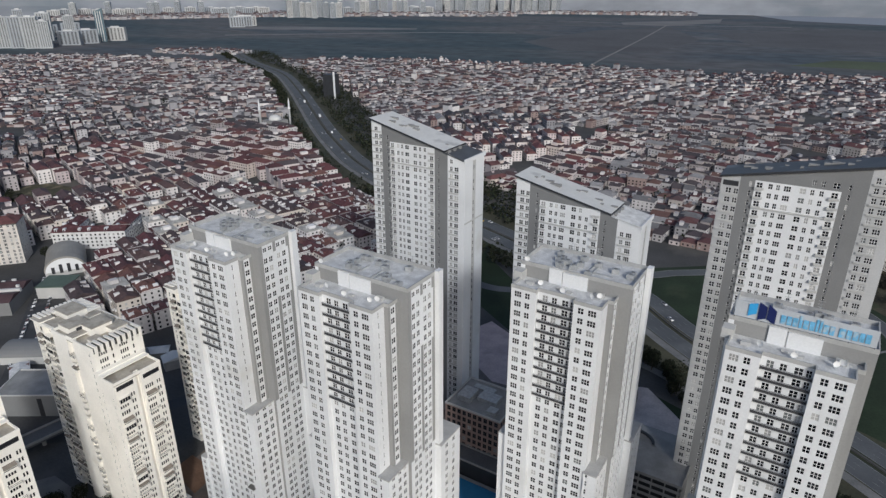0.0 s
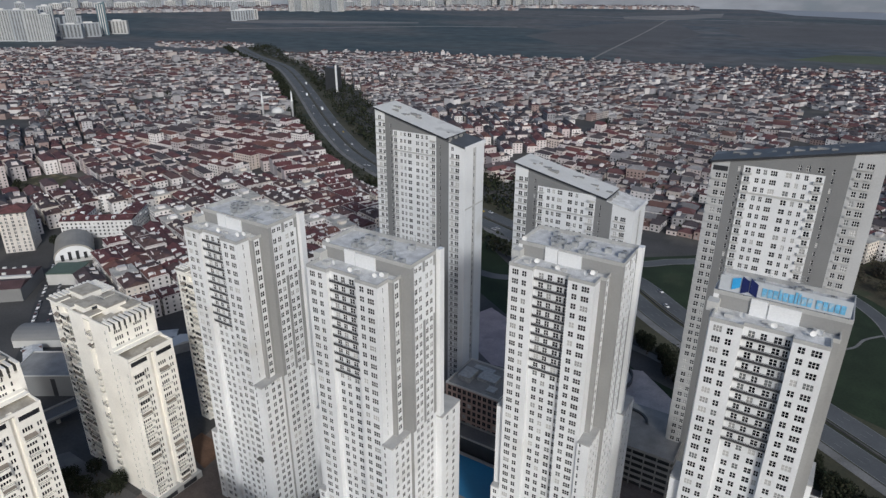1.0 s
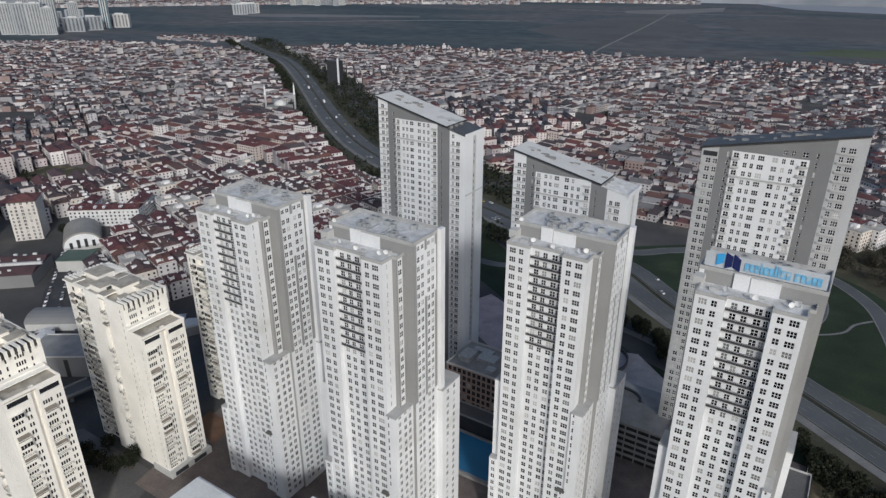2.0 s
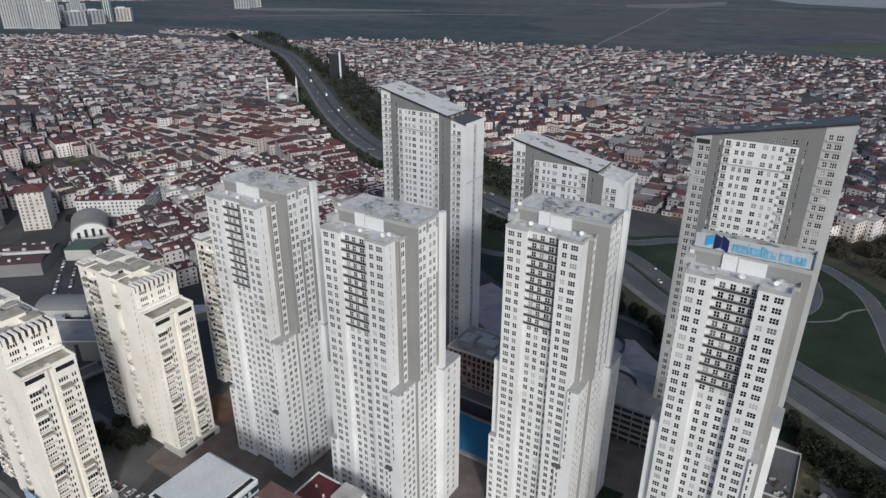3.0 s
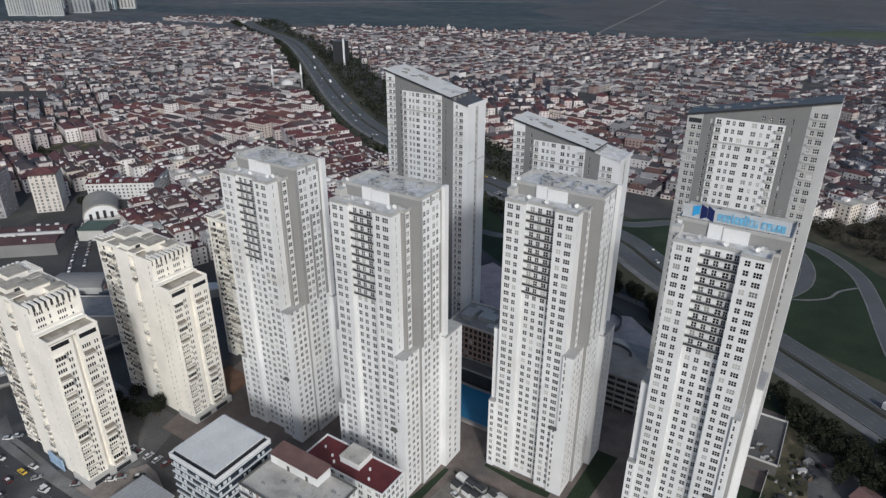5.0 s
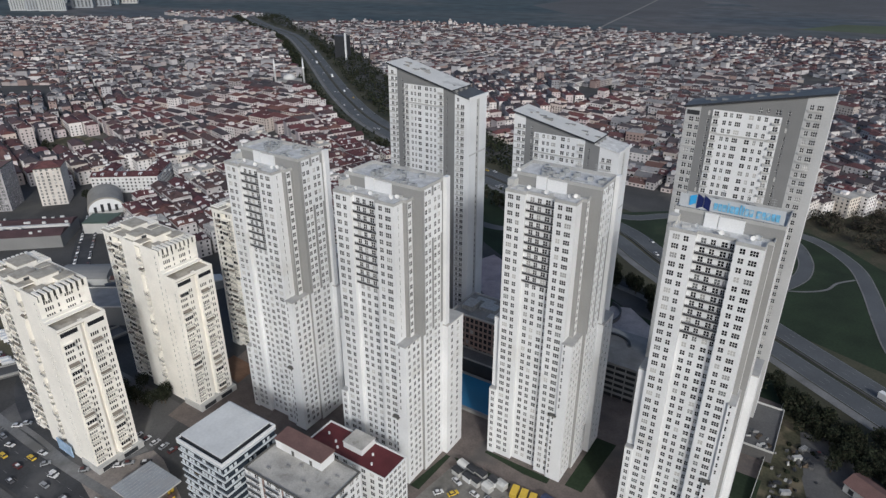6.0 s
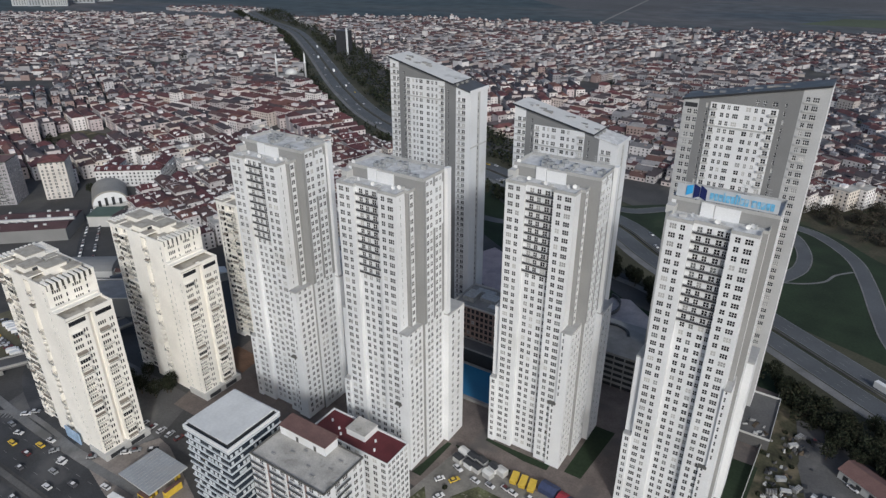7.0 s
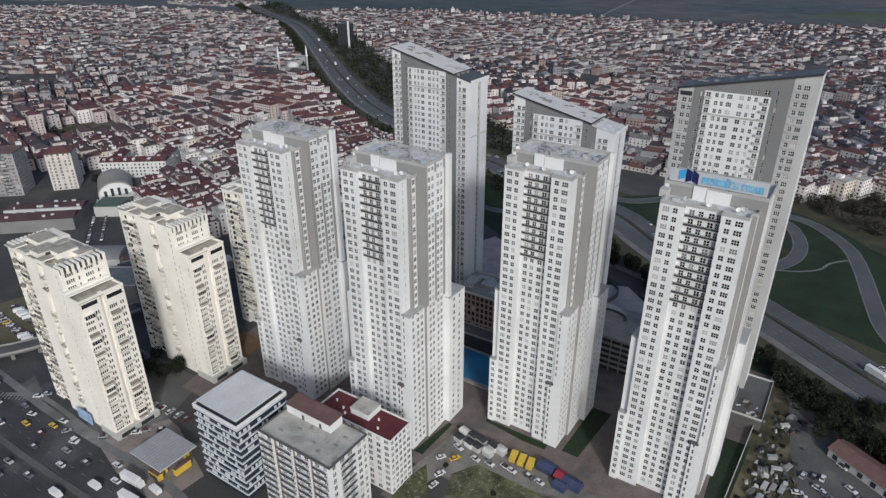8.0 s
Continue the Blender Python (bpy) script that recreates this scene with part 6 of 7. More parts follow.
hall = thing("barrel_hall", "sports hall with a grey barrel-vaulted roof", "sports hall", at=(-456, 213, 0), rz=150)
b = Build()
ang = np.linspace(0, math.pi, 15)
b.hull([[(x, 13 * math.cos(a), 4 + 10 * math.sin(a)) for a in ang] for x in (-15, 19)])
obj("vault", b, [material("grey_vault_sheet", (0.30, 0.285, 0.255), 0.6, 0.15, 0.1, 1.0, 0.1)], hall)
b = Build()
b.box(-14.8, 18.8, -12.6, 12.6, 0, 4.5)
obj("hall_wall", b, [PALEGREY], hall)
b = Build()
b.hull([[(x, 12.2 * math.cos(a), 3.6 + 9.2 * math.sin(a)) for a in ang] for x in (-15.3, -15.02)])
obj("end_wall", b, [WHITE], hall)
for k in range(4):
    b = Build()
    b.box(-15.42, -15.28, -8.4 + 4.9 * k, -6.3 + 4.9 * k, 2.4, 9.6 - abs(k - 1.5) * 1.6)
    obj("end_glazing", b, [DARK], hall)
gh = thing("green_hall", "low hall with a flat green roof", "hall", at=(-419, 188, 0), rz=36)
b = Build()
b.box(-10, 10, -9, 9, 0, 8)
obj("hall_wall", b, [PALEGREY], gh)
b = Build()
b.box(-10.3, 10.3, -9.3, 9.3, 8, 8.6)
obj("hall_roof", b, [material("green_roof_coating", (0.105, 0.145, 0.115), 0.7, 0.2, 0.1, 1.0, 0.1)], gh)
mk = thing("market_building", "low market block with a dark red-brown sheet roof", "market hall", at=(-444, 149, 0), rz=42)
b = Build()
b.box(-24, 27, -17, 17, 0, 9.0, 0)
obj("market_wall", b, [GREY], mk)
for y0, y1 in ((-17.5, -1), (1, 17.5)):
    b = Build()
    b.hull([[(-24.5, y0, 9), (27.5, y0, 9), (27.5, y1, 9), (-24.5, y1, 9)], [(-24.5, (y0 + y1) / 2 - 0.2, 11.4), (27.5, (y0 + y1) / 2 - 0.2, 11.4), (27.5, (y0 + y1) / 2 + 0.2, 11.4), (-24.5, (y0 + y1) / 2 + 0.2, 11.4)]])
    obj("market_roof", b, [material("dark_brown_roof", (0.085, 0.05, 0.052), 0.75, 0.25, 0.1, 1.0, 0.1)], mk)
b = Build()
b.box(-24.4, 27.4, -1.0, 1.0, 8.5, 10.6)
obj("roof_light", b, [ROOFMETAL], mk)
qm = random.Random(41)
for k in range(16):
    u, v = qm.uniform(-22, 24), qm.choice((-13, -5.5, 5.0, 13.0)) + qm.uniform(-1.2, 1.2)
    b = Build()
    b.box(u, u + qm.uniform(0.8, 2.6), v - 0.6, v + 0.6, 9.4, 11.3)
    obj("roof_hatch", b, [ROOFMETAL], mk)
flat = plain_block("apartment_block", "tall grey and glass apartment block", -548, 152, 40, 22, 35.0, 12, [(1.0 + 3.2 * k, 3.2 + 3.2 * k) for k in range(12)], [(1.0 + 3.4 * k, 3.0 + 3.4 * k) for k in range(6)], BROWNROOF, wallmat=material("lilac_grey_render", (0.36, 0.35, 0.365), 0.75, 0.15, 0.1, 1.5, 0.05), balc=((0, 4.0, 6.0), (0, 16.0, 6.0), (0, 28.0, 6.0)))
flat.matrix_basis = pose(-541, 142, 0, 0, 0, 42)
cb = plain_block("apartment_block", "cream apartment block with a red hipped roof", 0, 0, 19, 20, 30.5, 11, [(1.4, 2.8), (4.6, 6.2), (8.6, 10.4), (13.0, 14.4), (16.2, 17.6)], [(2, 3.4), (7, 8.4), (12, 13.4), (16.5, 17.9)], BROWNROOF, wallmat=material("dull_cream_render", (0.62, 0.585, 0.54), 0.8, 0.15, 0.1, 1.5, 0.05))
cb.matrix_basis = pose(-502, 187, 0, 0, 0, 50)
b = Build()
b.hull([[(-0.6, -0.6, 30.9), (19.6, -0.6, 30.9), (19.6, 20.6, 30.9), (-0.6, 20.6, 30.9)], [(7, 9, 34.0), (12, 9, 34.0), (12, 11, 34.0), (7, 11, 34.0)]])
obj("tile_roof", b, [HOUSEROOF], cb)
elb = thing("courtyard_block", "long white block with two wings under dark red roofs", "apartment block", at=(-474.5, 242.5, 0), rz=37.5)
for k, (px, py, turn, w, d, h) in enumerate(((0, 6.5, 0, 54, 13, 14.0), (20.4, 25.2, 90, 24, 13, 14.8), (-20.4, 24.2, 90, 22, 13, 13.2))):
    wl, rf, wn, ex = house_parts(w, d, h, 1, 50 + k)
    m = pose(px, py, 0, 0, 0, turn)
    obj("wall", wl, [SLABGREY], elb, mat=m)
    obj("roof", rf, [REDTILE], elb, mat=m)
    tagged(obj("window_glazing", wn, [GLASSI], elb, mat=m), kind="stuff")
    tagged(obj("chimney", ex, [WHITE], elb, mat=m), kind="stuff")
ware = thing("warehouse", "grey sheet-clad warehouse with a dark slit door", "warehouse", at=(-304, 118, 0), rz=33)
b = Build()
b.box(-17, 17, -11, 11, 0, 11.5, 0, 1)
obj("shell", b, [GREY, CONCRETE], ware)
b = Build()
b.box(3, 5.2, -11.1, -10.9, 0, 10)
obj("doorway", b, [DARK], ware)
b = Build()
parapet(b, -17.1, 17.1, -11.1, 11.1, 11.5, 0.6, 0.4)
obj("shell_parapet", b, [PALEGREY], ware)
hut = thing("vaulted_shed", "small shed with a pale curved sheet roof", "shed", at=(-352, 138, 0), rz=35)
b = Build()
b.hull([[(x, 9 * math.cos(a), 4.5 + 4 * math.sin(a)) for a in np.linspace(0, math.pi, 9)] for x in (-15, 15)])
obj("vault", b, [GREY], hut)
b = Build()
b.box(-14.8, 14.8, -8.8, 8.8, 0, 4.8)
obj("shed_wall", b, [PALEGREY], hut)
via = thing("overpass", "concrete road overpass on piers", "overpass", at=(0, 0, 0))
b = Build()
VL = smooth_line([(-330, 10), (-305, 34), (-290, 49), (-281, 66), (-276, 82), (-272, 110)], 5)
strip(b, VL, 9, 6.0, 0, 0, 1.2)
obj("deck", b, [OLDASPH], via)
for s in (-4.4, 4.4):
    b = Build()
    strip(b, VL, 0.4, 6.9, s, 0, 1.2)
    obj("deck_parapet", b, [CONCRETE], via)
for k in range(2, len(VL), 3):
    b = Build()
    b.box(VL[k][0] - 0.7, VL[k][0] + 0.7, VL[k][1] - 0.7, VL[k][1] + 0.7, 0, 4.9)
    obj("pier", b, [CONCRETE], via)

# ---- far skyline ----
# dulled bluish wall tones carry the haze in front of the distant blocks
FARWALL = material("hazed_tower_render", (0.55, 0.55, 0.54), 0.8, 0.1, 0.02, 0.3, 0.0, rand="object", ramp=[(0.40, 0.42, 0.43), (0.34, 0.365, 0.39), (0.46, 0.465, 0.46), (0.32, 0.345, 0.37)])


def far_tower(w, d, h, n):
    e = thing("far_tower", "distant pale high-rise block", "high-rise", "distant high-rises")
    b = Build()
    rows = [(4 + (h - 6) * k / n, 4 + (h - 6) * k / n + 1.9) for k in range(n)]
    facade(b, -w / 2, -d / 2, 1, 0, w, 0, h, [(w * a, w * a + w * 0.09) for a in (0.12, 0.3, 0.48, 0.66, 0.82)], rows, 0.8)
    facade(b, w / 2, -d / 2, 0, 1, d, 0, h, [(d * a, d * a + d * 0.12) for a in (0.15, 0.45, 0.75)], rows, 0.8)
    facade(b, w / 2, d / 2, -1, 0, w, 0, h)
    facade(b, -w / 2, d / 2, 0, -1, d, 0, h)
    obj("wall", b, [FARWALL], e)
    b = Build()
    b.box(-w / 2 + 1, w / 2 - 1, -d / 2 + 1, d / 2 - 1, 3, h - 3)
    obj("core", b, [DARK], e)
    b = Build()
    b.box(-w / 2, w / 2, -d / 2, d / 2, h - 0.4, h + 0.3)
    b.box(-w / 5, w / 5, -d / 5, d / 5, h + 0.3, h + 4)
    obj("roof", b, [ROOFGREY], e)
    return e


ft = [far_tower(44, 26, 92, 26), far_tower(34, 28, 80, 22), far_tower(66, 22, 44, 13), far_tower(30, 26, 104, 30)]
fr = random.Random(5)
spots_far = [(-2262, 1036, 0), (-2222, 1062, 0), (-2176, 1078, 0), (-2150, 1104, 1), (-2188, 1200, 2), (-2196, 1262, 2), (-2430, 1255, 0), (-2400, 1210, 1), (-2412, 1330, 1), (-2225, 1385, 2), (-2560, 1330, 2), (-2620, 1450, 2), (-2440, 1180, 3)]


def afar(bearing, r):
    """A place by its compass bearing west of north and its distance."""
    return -r * math.sin(radians(bearing)), r * math.cos(radians(bearing))


for k in range(9):
    spots_far.append((*afar(44.9 - 0.5 * k, fr.uniform(3900, 4060)), fr.choice((0, 1, 3, 3))))
for k in range(16):
    spots_far.append((*afar(40.6 - 0.52 * k + fr.uniform(-0.2, 0.2), fr.uniform(4230, 4500)), fr.choice((1, 1, 0, 2))))
for k in range(30):
    spots_far.append((*afar(32.3 - 0.33 * k + fr.uniform(-0.12, 0.12), fr.uniform(4420, 4530)), fr.choice((0, 1, 3, 3))))
for k in range(5):
    spots_far.append((*afar(49.4 - 0.3 * k, fr.uniform(3180, 3300)), 2 if k else 1))
for k in range(22):
    spots_far.append((*afar(62.0 - 0.72 * k + fr.uniform(-0.3, 0.3), fr.uniform(4300, 4540)), fr.choice((2, 2, 1))))
used = [False] * 4
for x, y, k in spots_far:
    m = pose(x, y, 0, 0, 0, math.degrees(math.atan2(-x, y)) + fr.uniform(-22, 14))
    if used[k]:
        copy_thing(ft[k], m)
    else:
        ft[k].matrix_basis, used[k] = m, True
gt = thing("glass_high_rise", "slim blue glass high-rise far off", "high-rise", at=(-2222, 1332, 0), rz=55)
b = Build()
b.hull([[(-14, -12, 0), (14, -12, 0), (14, 12, 0), (-14, 12, 0)], [(-14, -12, 98), (14, -12, 108), (14, 12, 108), (-14, 12, 98)]])
obj("glass_body", b, [material("blue_curtain_glass", (0.10, 0.15, 0.18), 0.2, 0.1, 0.02, 0.2, 0.0)], gt)
b = Build()
for u in (-9.0, -2.0, 5.0):
    b.box(u, u + 2.2, -12.3, -11.9, 2, 99)
obj("pale_rib", b, [ROOFMETAL], gt)
# low far suburbs behind the fields
tb = Build()
low = [(*afar(fr.uniform(44.0, 63.0), fr.uniform(4080, 4580)), 1.0) for k in range(1500)]
low += [(*afar(fr.uniform(12.0, 26.0), fr.uniform(4380, 4590)), 1.0) for k in range(420)]
low += [(*afar(fr.uniform(26.0, 45.0), fr.uniform(4040, 4570)), 1.0) for k in range(380)]
low += [(-1640 + fr.gauss(0, 46) + t, 1268 + fr.gauss(0, 12) + t * 0.8, 0.5) for t in (fr.uniform(-70, 80) for k in range(190))]
for x, y, g_ in low:
    w, d, h = fr.uniform(6, 16) * g_, fr.uniform(6, 14) * g_, fr.uniform(7, 18) * g_
    tb.hull([[(x - w, y - d, 0), (x + w, y - d, 0), (x + w, y + d, 0), (x - w, y + d, 0)], [(x - w, y - d, h), (x + w, y - d, h), (x + w, y + d, h), (x - w, y + d, h)]], 0)
    tb.hull([[(x - w, y - d, h), (x + w, y - d, h), (x + w, y + d, h), (x - w, y + d, h)], [(x - w * 0.4, y - 0.2, h + 3), (x + w * 0.4, y - 0.2, h + 3), (x + w * 0.4, y + 0.2, h + 3), (x - w * 0.4, y + 0.2, h + 3)]], 1)
tagged(obj("far_suburb", tb, [CITYWALL, CITYROOF]), "scattered pale houses beyond the fields", "houses", kind="stuff")


# ---- trees ----
def tree(seed, h, r, conical=False):
    q = random.Random(seed)
    e = thing("tree", "dark green roadside tree" if not conical else "dark green conifer on the verge", "tree", "trees")
    b = Build()
    b.hull([[(rr * math.cos(a), rr * math.sin(a), z) for a in np.linspace(0, 2 * math.pi, 7)[:-1]] for rr, z in ((0.28, 0), (0.2, h * 0.4), (0.07, h * 0.8))])
    for k in range(5):
        a = q.uniform(0, 6.28)
        z = h * q.uniform(0.3, 0.55)
        tip = Vector((math.cos(a) * r * 0.7, math.sin(a) * r * 0.7, z + h * 0.22))
        b.hull([[(0.07, 0, z), (0, 0.07, z), (-0.07, -0.07, z)], [tuple(tip + Vector(o)) for o in ((0.02, 0, 0), (0, 0.02, 0), (-0.02, -0.02, 0))]])
    obj("trunk", b, [BARK], e)
    c = Build()
    for k in range(620):
        if conical:
            t = q.random() ** 0.7
            z = h * (0.18 + 0.8 * (1 - t))
            rad = r * t * q.uniform(0.5, 1.0)
            a = q.uniform(0, 6.28)
            p = Vector((rad * math.cos(a), rad * math.sin(a), z))
        else:
            d = Vector((q.gauss(0, 1), q.gauss(0, 1), q.gauss(0, 1))).normalized() * q.uniform(0.55, 1.0)
            lump = 1 + 0.28 * noise.noise(d * 2.2 + Vector((seed * 3.1, 0, 0)))
            p = Vector((d.x * r * lump, d.y * r * lump, h * 0.62 + d.z * h * 0.36 * lump))
        s = q.uniform(0.22, 0.5) * r * 0.25
        u = Vector((q.gauss(0, 1), q.gauss(0, 1), q.gauss(0, 0.6))).normalized() * s
        v = u.cross(Vector((q.gauss(0, 1), q.gauss(0, 1), q.gauss(0, 1))).normalized()).normalized() * s
        c.face([tuple(p - u - v * 0.4), tuple(p + u * 0.2 - v), tuple(p + u + v * 0.3), tuple(p - u * 0.2 + v)])
    tagged(obj("crown", c, [LEAF], e), kind="stuff")
    return e


trees = [tree(1, 8.5, 3.2), tree(2, 6.5, 2.6), tree(3, 10, 3.8), tree(4, 9, 2.2, True)]
tr = random.Random(8)
tspots = []
for k in range(150):
    i = tr.randrange(70, len(HWY) - 6)
    a, c = Vector(HWY[i]), Vector(HWY[i + 1])
    d = (c - a).normalized()
    n = Vector((-d.y, d.x))
    if n.y < 0:
        n = -n
    p = a.lerp(c, tr.random()) - n * tr.uniform(33, 47)
    tspots.append((p.x, p.y))
for k in range(12):
    tspots.append((tr.uniform(-232, -206), tr.uniform(78, 92)))
for k in range(20):
    tspots.append((tr.uniform(-585, -552), tr.uniform(258, 300)))
for k in range(10):
    tspots.append((tr.uniform(-690, -600), tr.uniform(255, 275)))
for k in range(40):
    tspots.append((tr.uniform(48, 110), tr.uniform(205, 240)))
for k in range(16):
    tspots.append((tr.uniform(-484, -470), tr.uniform(212, 228)) if k < 8 else (tr.uniform(-442, -424), tr.uniform(222, 250)))
tspots = [p for p in tspots if not (-140 < p[0] < 30 and p[1] < 236 and p[1] > 205)][:250]
used = [False] * 4
for x, y in tspots:
    k = tr.choice((0, 0, 1, 1, 2, 3))
    m = pose(x, y, 0.1, 0, 0, tr.uniform(0, 360)) @ Matrix.Diagonal((1, 1, 1, 1))
    if used[k]:
        copy_thing(trees[k], m)
    else:
        trees[k].matrix_basis, used[k] = m, True
# woods along the far motorway and between houses
wb = Build()
for k in range(4010):
    if k >= 3900:
        t = tr.random()
        p = Vector((34 + 84 * t, 237 - 52 * t)) + Vector((tr.uniform(-7, 7), tr.uniform(-9, 8)))
    elif k < 3200:
        i = tr.randrange(0, 84)
        side = tr.choice((-1, 1))
        if i > 56 and side > 0:
            continue
        a, c = Vector(HWY[i]), Vector(HWY[min(i + 1, len(HWY) - 1)])
        d = (c - a).normalized()
        n = Vector((-d.y, d.x)) * side
        if n.y < 0 and a.x > -720 and tr.random() < (0.7 if a.x < -160 else 0.9):
            continue
        p = a.lerp(c, tr.random()) + n * (tr.uniform(31, 46) if n.y < 0 else tr.uniform(20, 84))
    else:
        sp = tr.choice(spots)
        p = Vector((sp[0] + tr.uniform(-14, 14), sp[1] + tr.uniform(-14, 14)))
    h, r = (tr.uniform(6, 12), tr.uniform(2.5, 5.5)) if k < 3900 else (tr.uniform(4, 7.5), tr.uniform(2.0, 3.8))
    close = p.length < 420
    for j in range(120 if close else 14):
        q = Vector((tr.gauss(0, 1), tr.gauss(0, 1), tr.gauss(0, 1))).normalized()
        o = Vector((p.x + q.x * r, p.y + q.y * r, h * 0.6 + q.z * h * 0.4))
        s = tr.uniform(0.2, 0.42) if close else tr.uniform(0.5, 1.3)
        u = Vector((tr.gauss(0, 1), tr.gauss(0, 1), tr.gauss(0, 0.7))).normalized() * s * 1.3
        v = u.cross(q).normalized() * s * 1.3
        wb.face([tuple(o - u), tuple(o - v), tuple(o + u), tuple(o + v)])
tagged(obj("woodland", wb, [LEAF]), "dark green trees along the motorway and between houses", "trees", kind="stuff")


tb = Build()
for k in range(420):
    p = Vector((tr.uniform(2, 100), tr.uniform(446, 530)))
    if p.y < 476 - 0.9 * max(0, p.x - 20) or noise.noise(Vector((p.x * 0.06, p.y * 0.06, 3.0))) < -0.05:
        continue
    h, r = tr.uniform(4, 9), tr.uniform(2.0, 3.8)
    for j in range(70):
        q = Vector((tr.gauss(0, 1), tr.gauss(0, 1), tr.gauss(0, 1))).normalized()
        o = Vector((p.x + q.x * r, p.y + q.y * r, h * 0.6 + q.z * h * 0.4))
        u = Vector((tr.gauss(0, 1), tr.gauss(0, 1), tr.gauss(0, 0.7))).normalized() * tr.uniform(0.4, 0.8)
        v = u.cross(q).normalized() * tr.uniform(0.25, 0.55)
        tb.face([tuple(o - u), tuple(o - v), tuple(o + u), tuple(o + v)])
tagged(obj("thicket", tb, [material("winter_twigs", (0.08, 0.062, 0.045), 0.9, 0.4, 0.3, 2.0, 0.2, rand="island", ramp=[(0.050, 0.042, 0.032), (0.040, 0.038, 0.026), (0.030, 0.034, 0.020), (0.062, 0.050, 0.038)])]), "brown leafless thicket beside the slip road", "thicket", kind="stuff")
bush = thing("shrub", "low scrubby green bush on waste land", "shrub", "shrubs")
c = Build()
qb = random.Random(31)
for k in range(160):
    d = Vector((qb.gauss(0, 1), qb.gauss(0, 1), abs(qb.gauss(0, 0.8)))).normalized() * qb.uniform(0.5, 1.0)
    p = Vector((d.x * 1.3, d.y * 1.1, 0.1 + d.z * 1.2))
    u = Vector((qb.gauss(0, 1), qb.gauss(0, 1), qb.gauss(0, 0.6))).normalized() * 0.22
    v = u.cross(d).normalized() * 0.22
    c.face([tuple(p - u), tuple(p - v), tuple(p + u), tuple(p + v)])
tagged(obj("foliage_clump", c, [LEAF], bush), kind="stuff")
first = True
for k in range(76):
    x, y = (tr.uniform(-72, 16), tr.uniform(66, 112)) if k < 52 else (tr.uniform(27, 44), tr.uniform(112, 236))
    m = pose(x, y, 0.15, 0, 0, tr.uniform(0, 360))
    if first:
        bush.matrix_basis, first = m, False
    else:
        copy_thing(bush, m)
shd = random.Random(17)
for k in range(26):
    x, y = shd.uniform(-345, -255), shd.uniform(120, 175)
    if k > 15:
        x, y = shd.uniform(-262, -232), shd.uniform(170, 250)
    e = thing("yard_shed", "low sheet-roofed workshop shed", "shed", "yard sheds", at=(x, y, 0.05), rz=shd.choice((20, 45, 64, -26)))
    w, d, h = shd.uniform(3, 9), shd.uniform(3, 6), shd.uniform(3, 5.5)
    b = Build()
    b.box(-w, w, -d, d, 0, h)
    obj("shed_wall", b, [shd.choice((PALEGREY, GREY, CONCRETE))], e)
    b = Build()
    b.hull([[(-w - 0.4, -d - 0.4, h), (w + 0.4, -d - 0.4, h), (w + 0.4, d + 0.4, h), (-w - 0.4, d + 0.4, h)], [(-w - 0.4, -0.1, h + d * 0.25), (w + 0.4, -0.1, h + d * 0.25), (w + 0.4, 0.1, h + d * 0.25), (-w - 0.4, 0.1, h + d * 0.25)]])
    obj("shed_roof", b, [shd.choice((ROOFMETAL, BROWNROOF, ROOFDARK, ROOFGREY))], e)


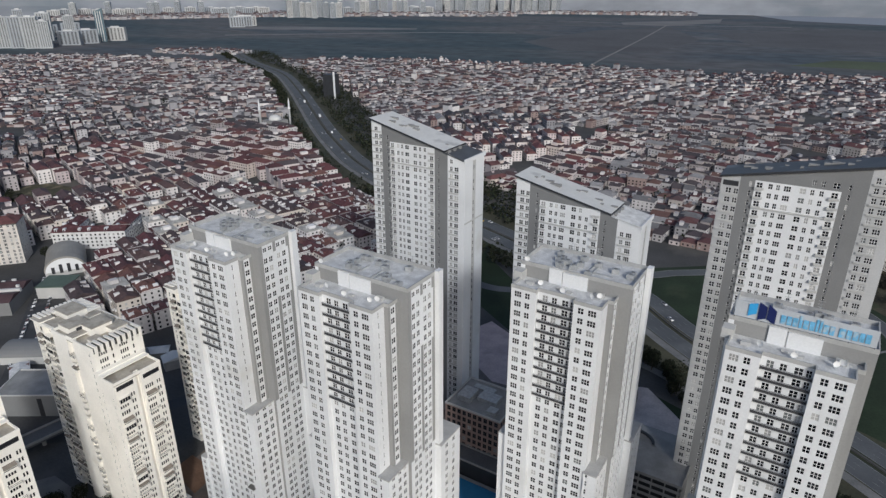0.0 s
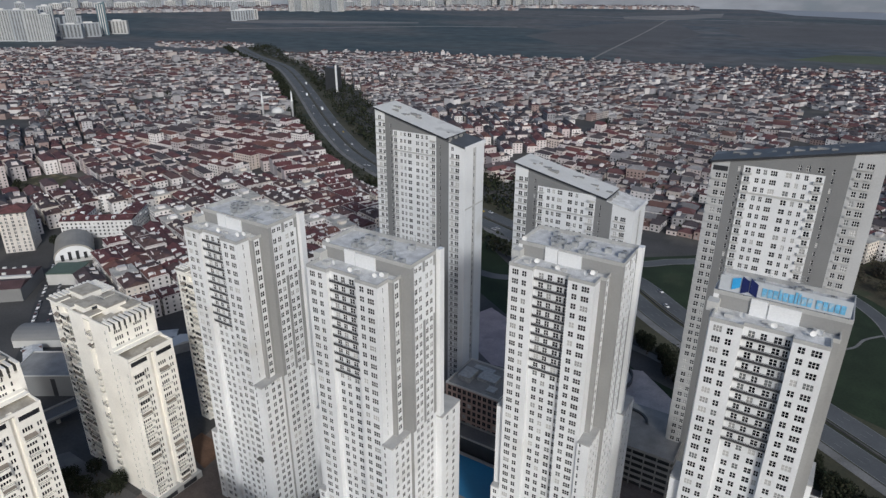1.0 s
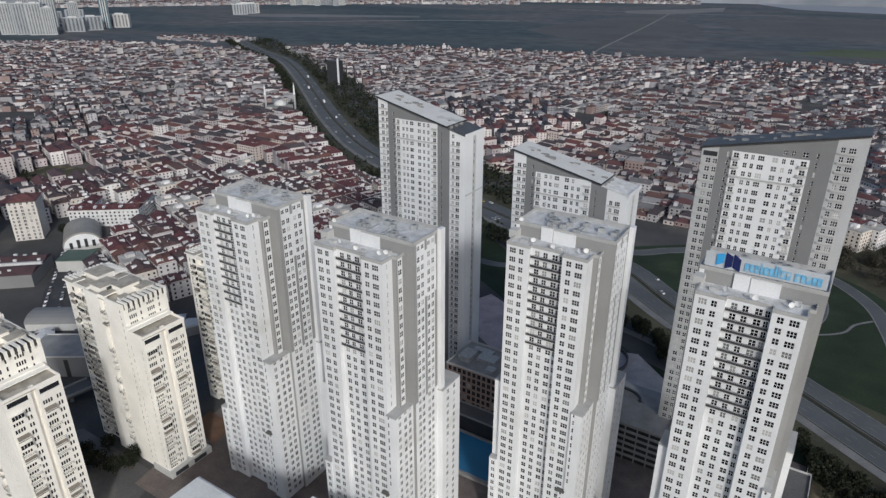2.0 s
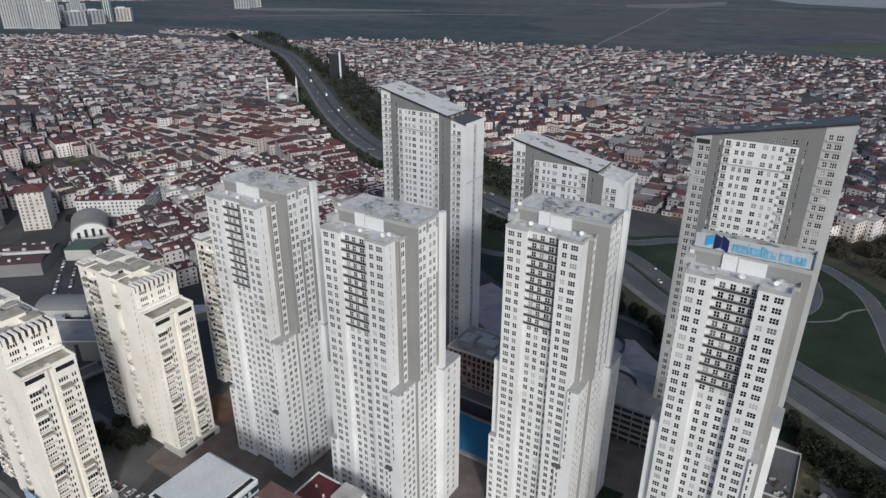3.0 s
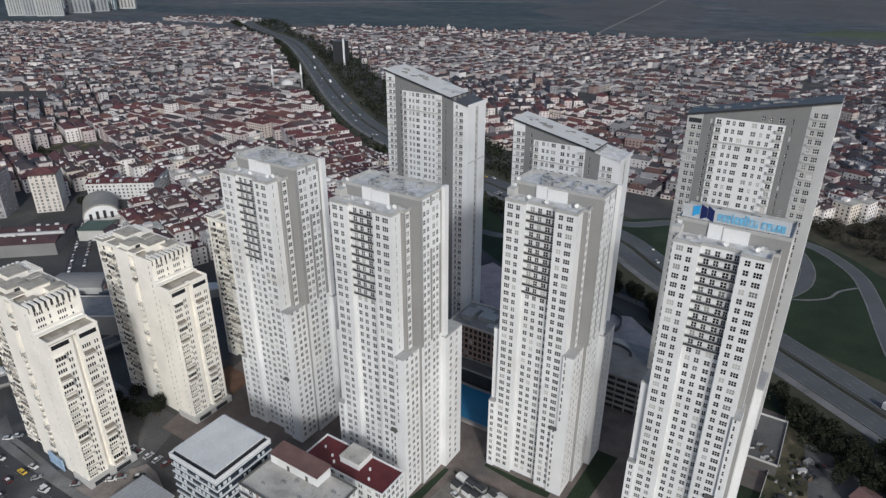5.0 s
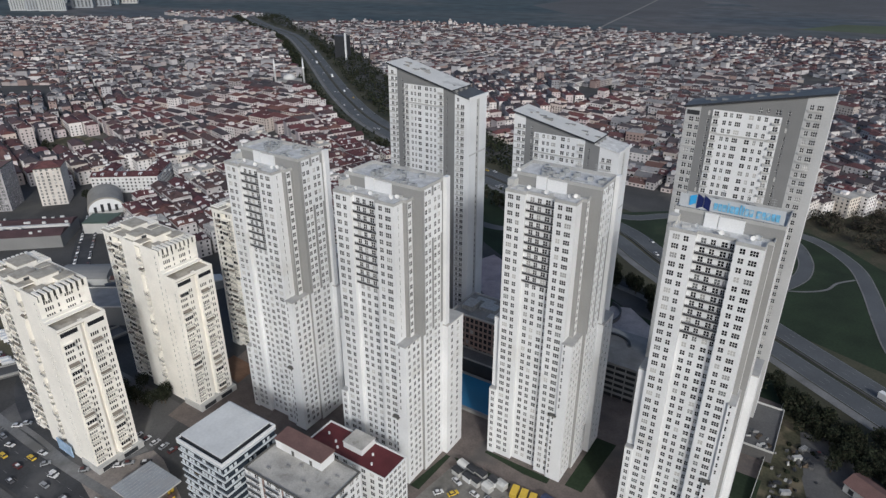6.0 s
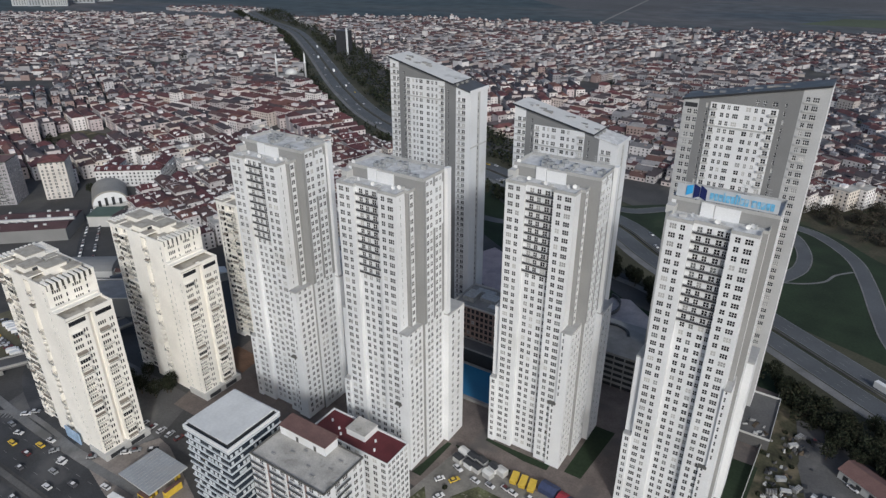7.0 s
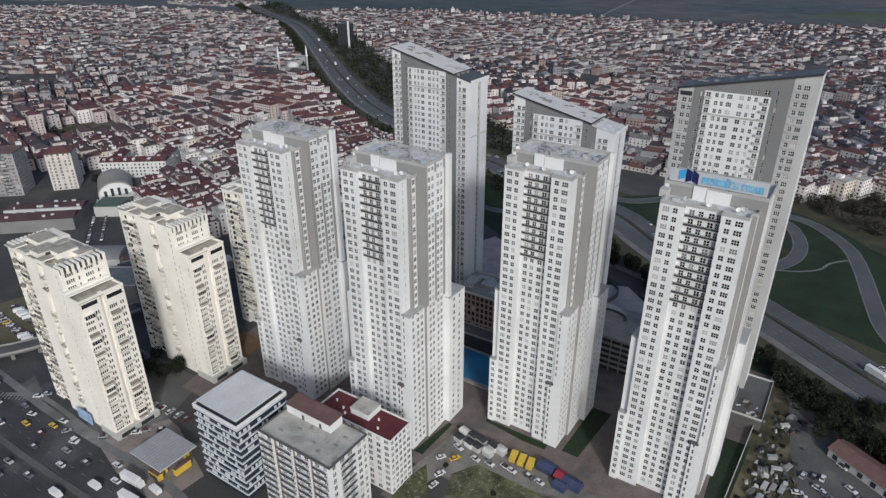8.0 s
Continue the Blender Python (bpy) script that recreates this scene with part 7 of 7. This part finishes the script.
# ---- vehicles ----
def car_thing(nm, label, cat, L, W_, H_, paint, boxy=False, wheels=True):
    e = thing(nm, label, cat, "vehicles")
    b = Build()
    x, y = L / 2, W_ / 2
    if boxy:
        b.hull([[(-x, -y, 0.5), (x * 0.62, -y, 0.5), (x * 0.62, y, 0.5), (-x, y, 0.5)], [(-x, -y, H_), (x * 0.62, -y, H_), (x * 0.62, y, H_), (-x, y, H_)]])
    else:
        b.hull([[(-x, -y * 0.95, 0.3), (x, -y * 0.95, 0.3), (x, y * 0.95, 0.3), (-x, y * 0.95, 0.3)], [(-x, -y, 0.6), (x, -y, 0.6), (x, y, 0.6), (-x, y, 0.6)], [(-x * 0.97, -y * 0.94, 0.92), (x * 0.95, -y * 0.94, 0.85), (x * 0.95, y * 0.94, 0.85), (-x * 0.97, y * 0.94, 0.92)]])
    obj("body", b, [paint], e)
    b = Build()
    if boxy:
        b.hull([[(x * 0.66, -y * 0.96, 0.5), (x, -y * 0.96, 0.5), (x, y * 0.96, 0.5), (x * 0.66, y * 0.96, 0.5)], [(x * 0.66, -y * 0.96, H_ * 0.8), (x * 0.93, -y * 0.9, H_ * 0.8), (x * 0.93, y * 0.9, H_ * 0.8), (x * 0.66, y * 0.96, H_ * 0.8)]])
        obj("cab", b, [PVC], e)
    else:
        b.hull([[(-x * 0.8, -y * 0.9, 0.88), (x * 0.45, -y * 0.9, 0.88), (x * 0.45, y * 0.9, 0.88), (-x * 0.8, y * 0.9, 0.88)], [(-x * 0.58, -y * 0.74, H_ - 0.04), (x * 0.12, -y * 0.74, H_ - 0.04), (x * 0.12, y * 0.74, H_ - 0.04), (-x * 0.58, y * 0.74, H_ - 0.04)]])
        obj("cabin_glass", b, [DARK], e)
        b = Build()
        b.box(-x * 0.57, x * 0.11, -y * 0.72, y * 0.72, H_ - 0.04, H_)
        obj("car_roof", b, [paint], e)
    for sx in (-0.62, 0.62) if wheels else ():
        for sy in (-1, 1):
            b = Build()
            b.hull([[(sx * x + 0.32 * math.cos(a), sy * y * 0.92 + o, 0.32 + 0.32 * math.sin(a)) for a in np.linspace(0, 2 * math.pi, 11)[:-1]] for o in (-0.1, 0.1)])
            obj("wheel", b, [TYRE], e)
    return e


cars = [car_thing("car", "saloon car on the asphalt road", "car", 4.4, 1.8, 1.45, CARPAINT), car_thing("car", "compact hatchback car on the road", "car", 3.9, 1.75, 1.5, CARPAINT), car_thing("van", "white panel van on the road", "van", 5.6, 2.1, 2.4, PVC, True), car_thing("taxi", "yellow taxi car on the asphalt", "taxi", 4.4, 1.8, 1.45, YELLOW), car_thing("lorry", "white box lorry on the avenue", "lorry", 11.0, 2.5, 3.6, PVC, True), car_thing("car", "small car far along the motorway", "car", 4.4, 1.8, 1.45, CARPAINT, False, False)]
used = [False] * 6
cr_ = random.Random(12)


def put_car(x, y, z, a, k=None):
    k = cr_.choice((0, 0, 1, 1, 0, 1, 0, 1, 0, 1, 0, 1, 0, 2, 3)) if k is None else k
    if k < 2 and math.hypot(x, y) > 430:
        k = 5
    m = pose(x, y, z - (0.2 if k == 5 else 0), 0, 0, a)
    if used[k]:
        copy_thing(cars[k], m)
    else:
        cars[k].matrix_basis, used[k] = m, True


def along(line, shift, gap, z, lo, hi, flip=0):
    s, nxt = 0.0, cr_.uniform(0, gap)
    for i in range(len(line) - 1):
        a, c = Vector(line[i]), Vector(line[i + 1])
        d = (c - a)
        while nxt < s + d.length:
            p = a + d.normalized() * (nxt - s)
            n = Vector((-d.y, d.x)).normalized()
            if lo[0] < p.x < hi[0] and lo[1] < p.y < hi[1]:
                put_car(p.x + n.x * shift, p.y + n.y * shift, z, math.degrees(math.atan2(d.y, d.x)) + flip, 4 if cr_.random() < 0.05 else None)
            nxt += gap * cr_.uniform(0.5, 1.7)
        s += d.length


for sft in (-12, -8.2, -4.4, 4.4, 8.2, 12):
    along(HWY, sft, 135, 0.2, (-1000, 100), (150, 900), 0 if sft > 0 else 180)
for sft in (-16, -10.5, -4.8, 4.8, 10.5, 16):
    along(AVE, sft, 17, 0.2, (-330, -40), (-110, 60), 0 if sft < 0 else 180)
for x, y, a, k in ((-70.5, 104.5, 65, 0), (-69.5, 98.5, 80, 1), (-70, 114.5, 60, 3), (-57, 119.5, -10, 1), (-51, 121.5, -12, 0), (-48, 121, -12, 1), (-41, 122, -14, 0), (-36.5, 121.5, -14, 1), (-72, 120.5, -20, 0), (-63, 118.6, -10, 1), (-75, 112, 55, 1), (-166, 37, 5, 4), (-158, 31, 5, 4)):
    put_car(x, y, 0.22, a, k)
for x, y, a in ((47, 180, 75), (50.6, 182, 78), (53.5, 182.5, 80), (59.3, 193.5, -32), (46.3, 169.5, 20), (52.5, 176, -20), (55, 174, -24), (58, 172, -26), (49.5, 168, 10), (51, 160, 70), (54, 160, 74), (57, 160, 80), (44.5, 214, 30), (63, 182, -34), (67, 178, -30), (62, 152, 40), (66, 163, 60)):
    put_car(x, y, 0.28, a, cr_.choice((0, 1, 1, 0)))
for k in range(26):
    put_car(-338 + 4.4 * (k % 13) * 0.8 + cr_.uniform(-0.5, 0.5), 68 + 9 * (k // 13) - 0.22 * 4.4 * (k % 13) * 0.3, 0.14, 66 + cr_.uniform(-6, 6), 3 if k == 4 else cr_.choice((0, 1, 2, 0)))
for k in range(22):
    p = Vector((-446, 196)).lerp(Vector((-345, 124)), k / 21)
    for o in (-4.2, 4.2):
        if cr_.random() < 0.8:
            put_car(p.x + o * 0.58, p.y + o * 0.81, 0.25, -35.5 + cr_.uniform(-4, 4))
for k in range(8):
    put_car(-214 + 5.0 * k, 67 + 0.6 * k, 0.16, 90 + cr_.uniform(-5, 5), cr_.choice((0, 1)))
for x, y, a in ((-248, 44, 40), (-246, 47, 40), (-238, 36, 20), (-222, 41, 10), (-215, 38.5, 60), (-206, 36.5, 15), (-199, 45, 45), (-193, 51, 45), (-189.5, 54, 45), (-187.5, 57, 45), (-182, 61, 45)):
    put_car(x, y, 0.24, a, cr_.choice((0, 1)))
for k in range(5):
    if not used[k]:
        put_car(-200 + 8 * k, 36, 0.2, 0, k)
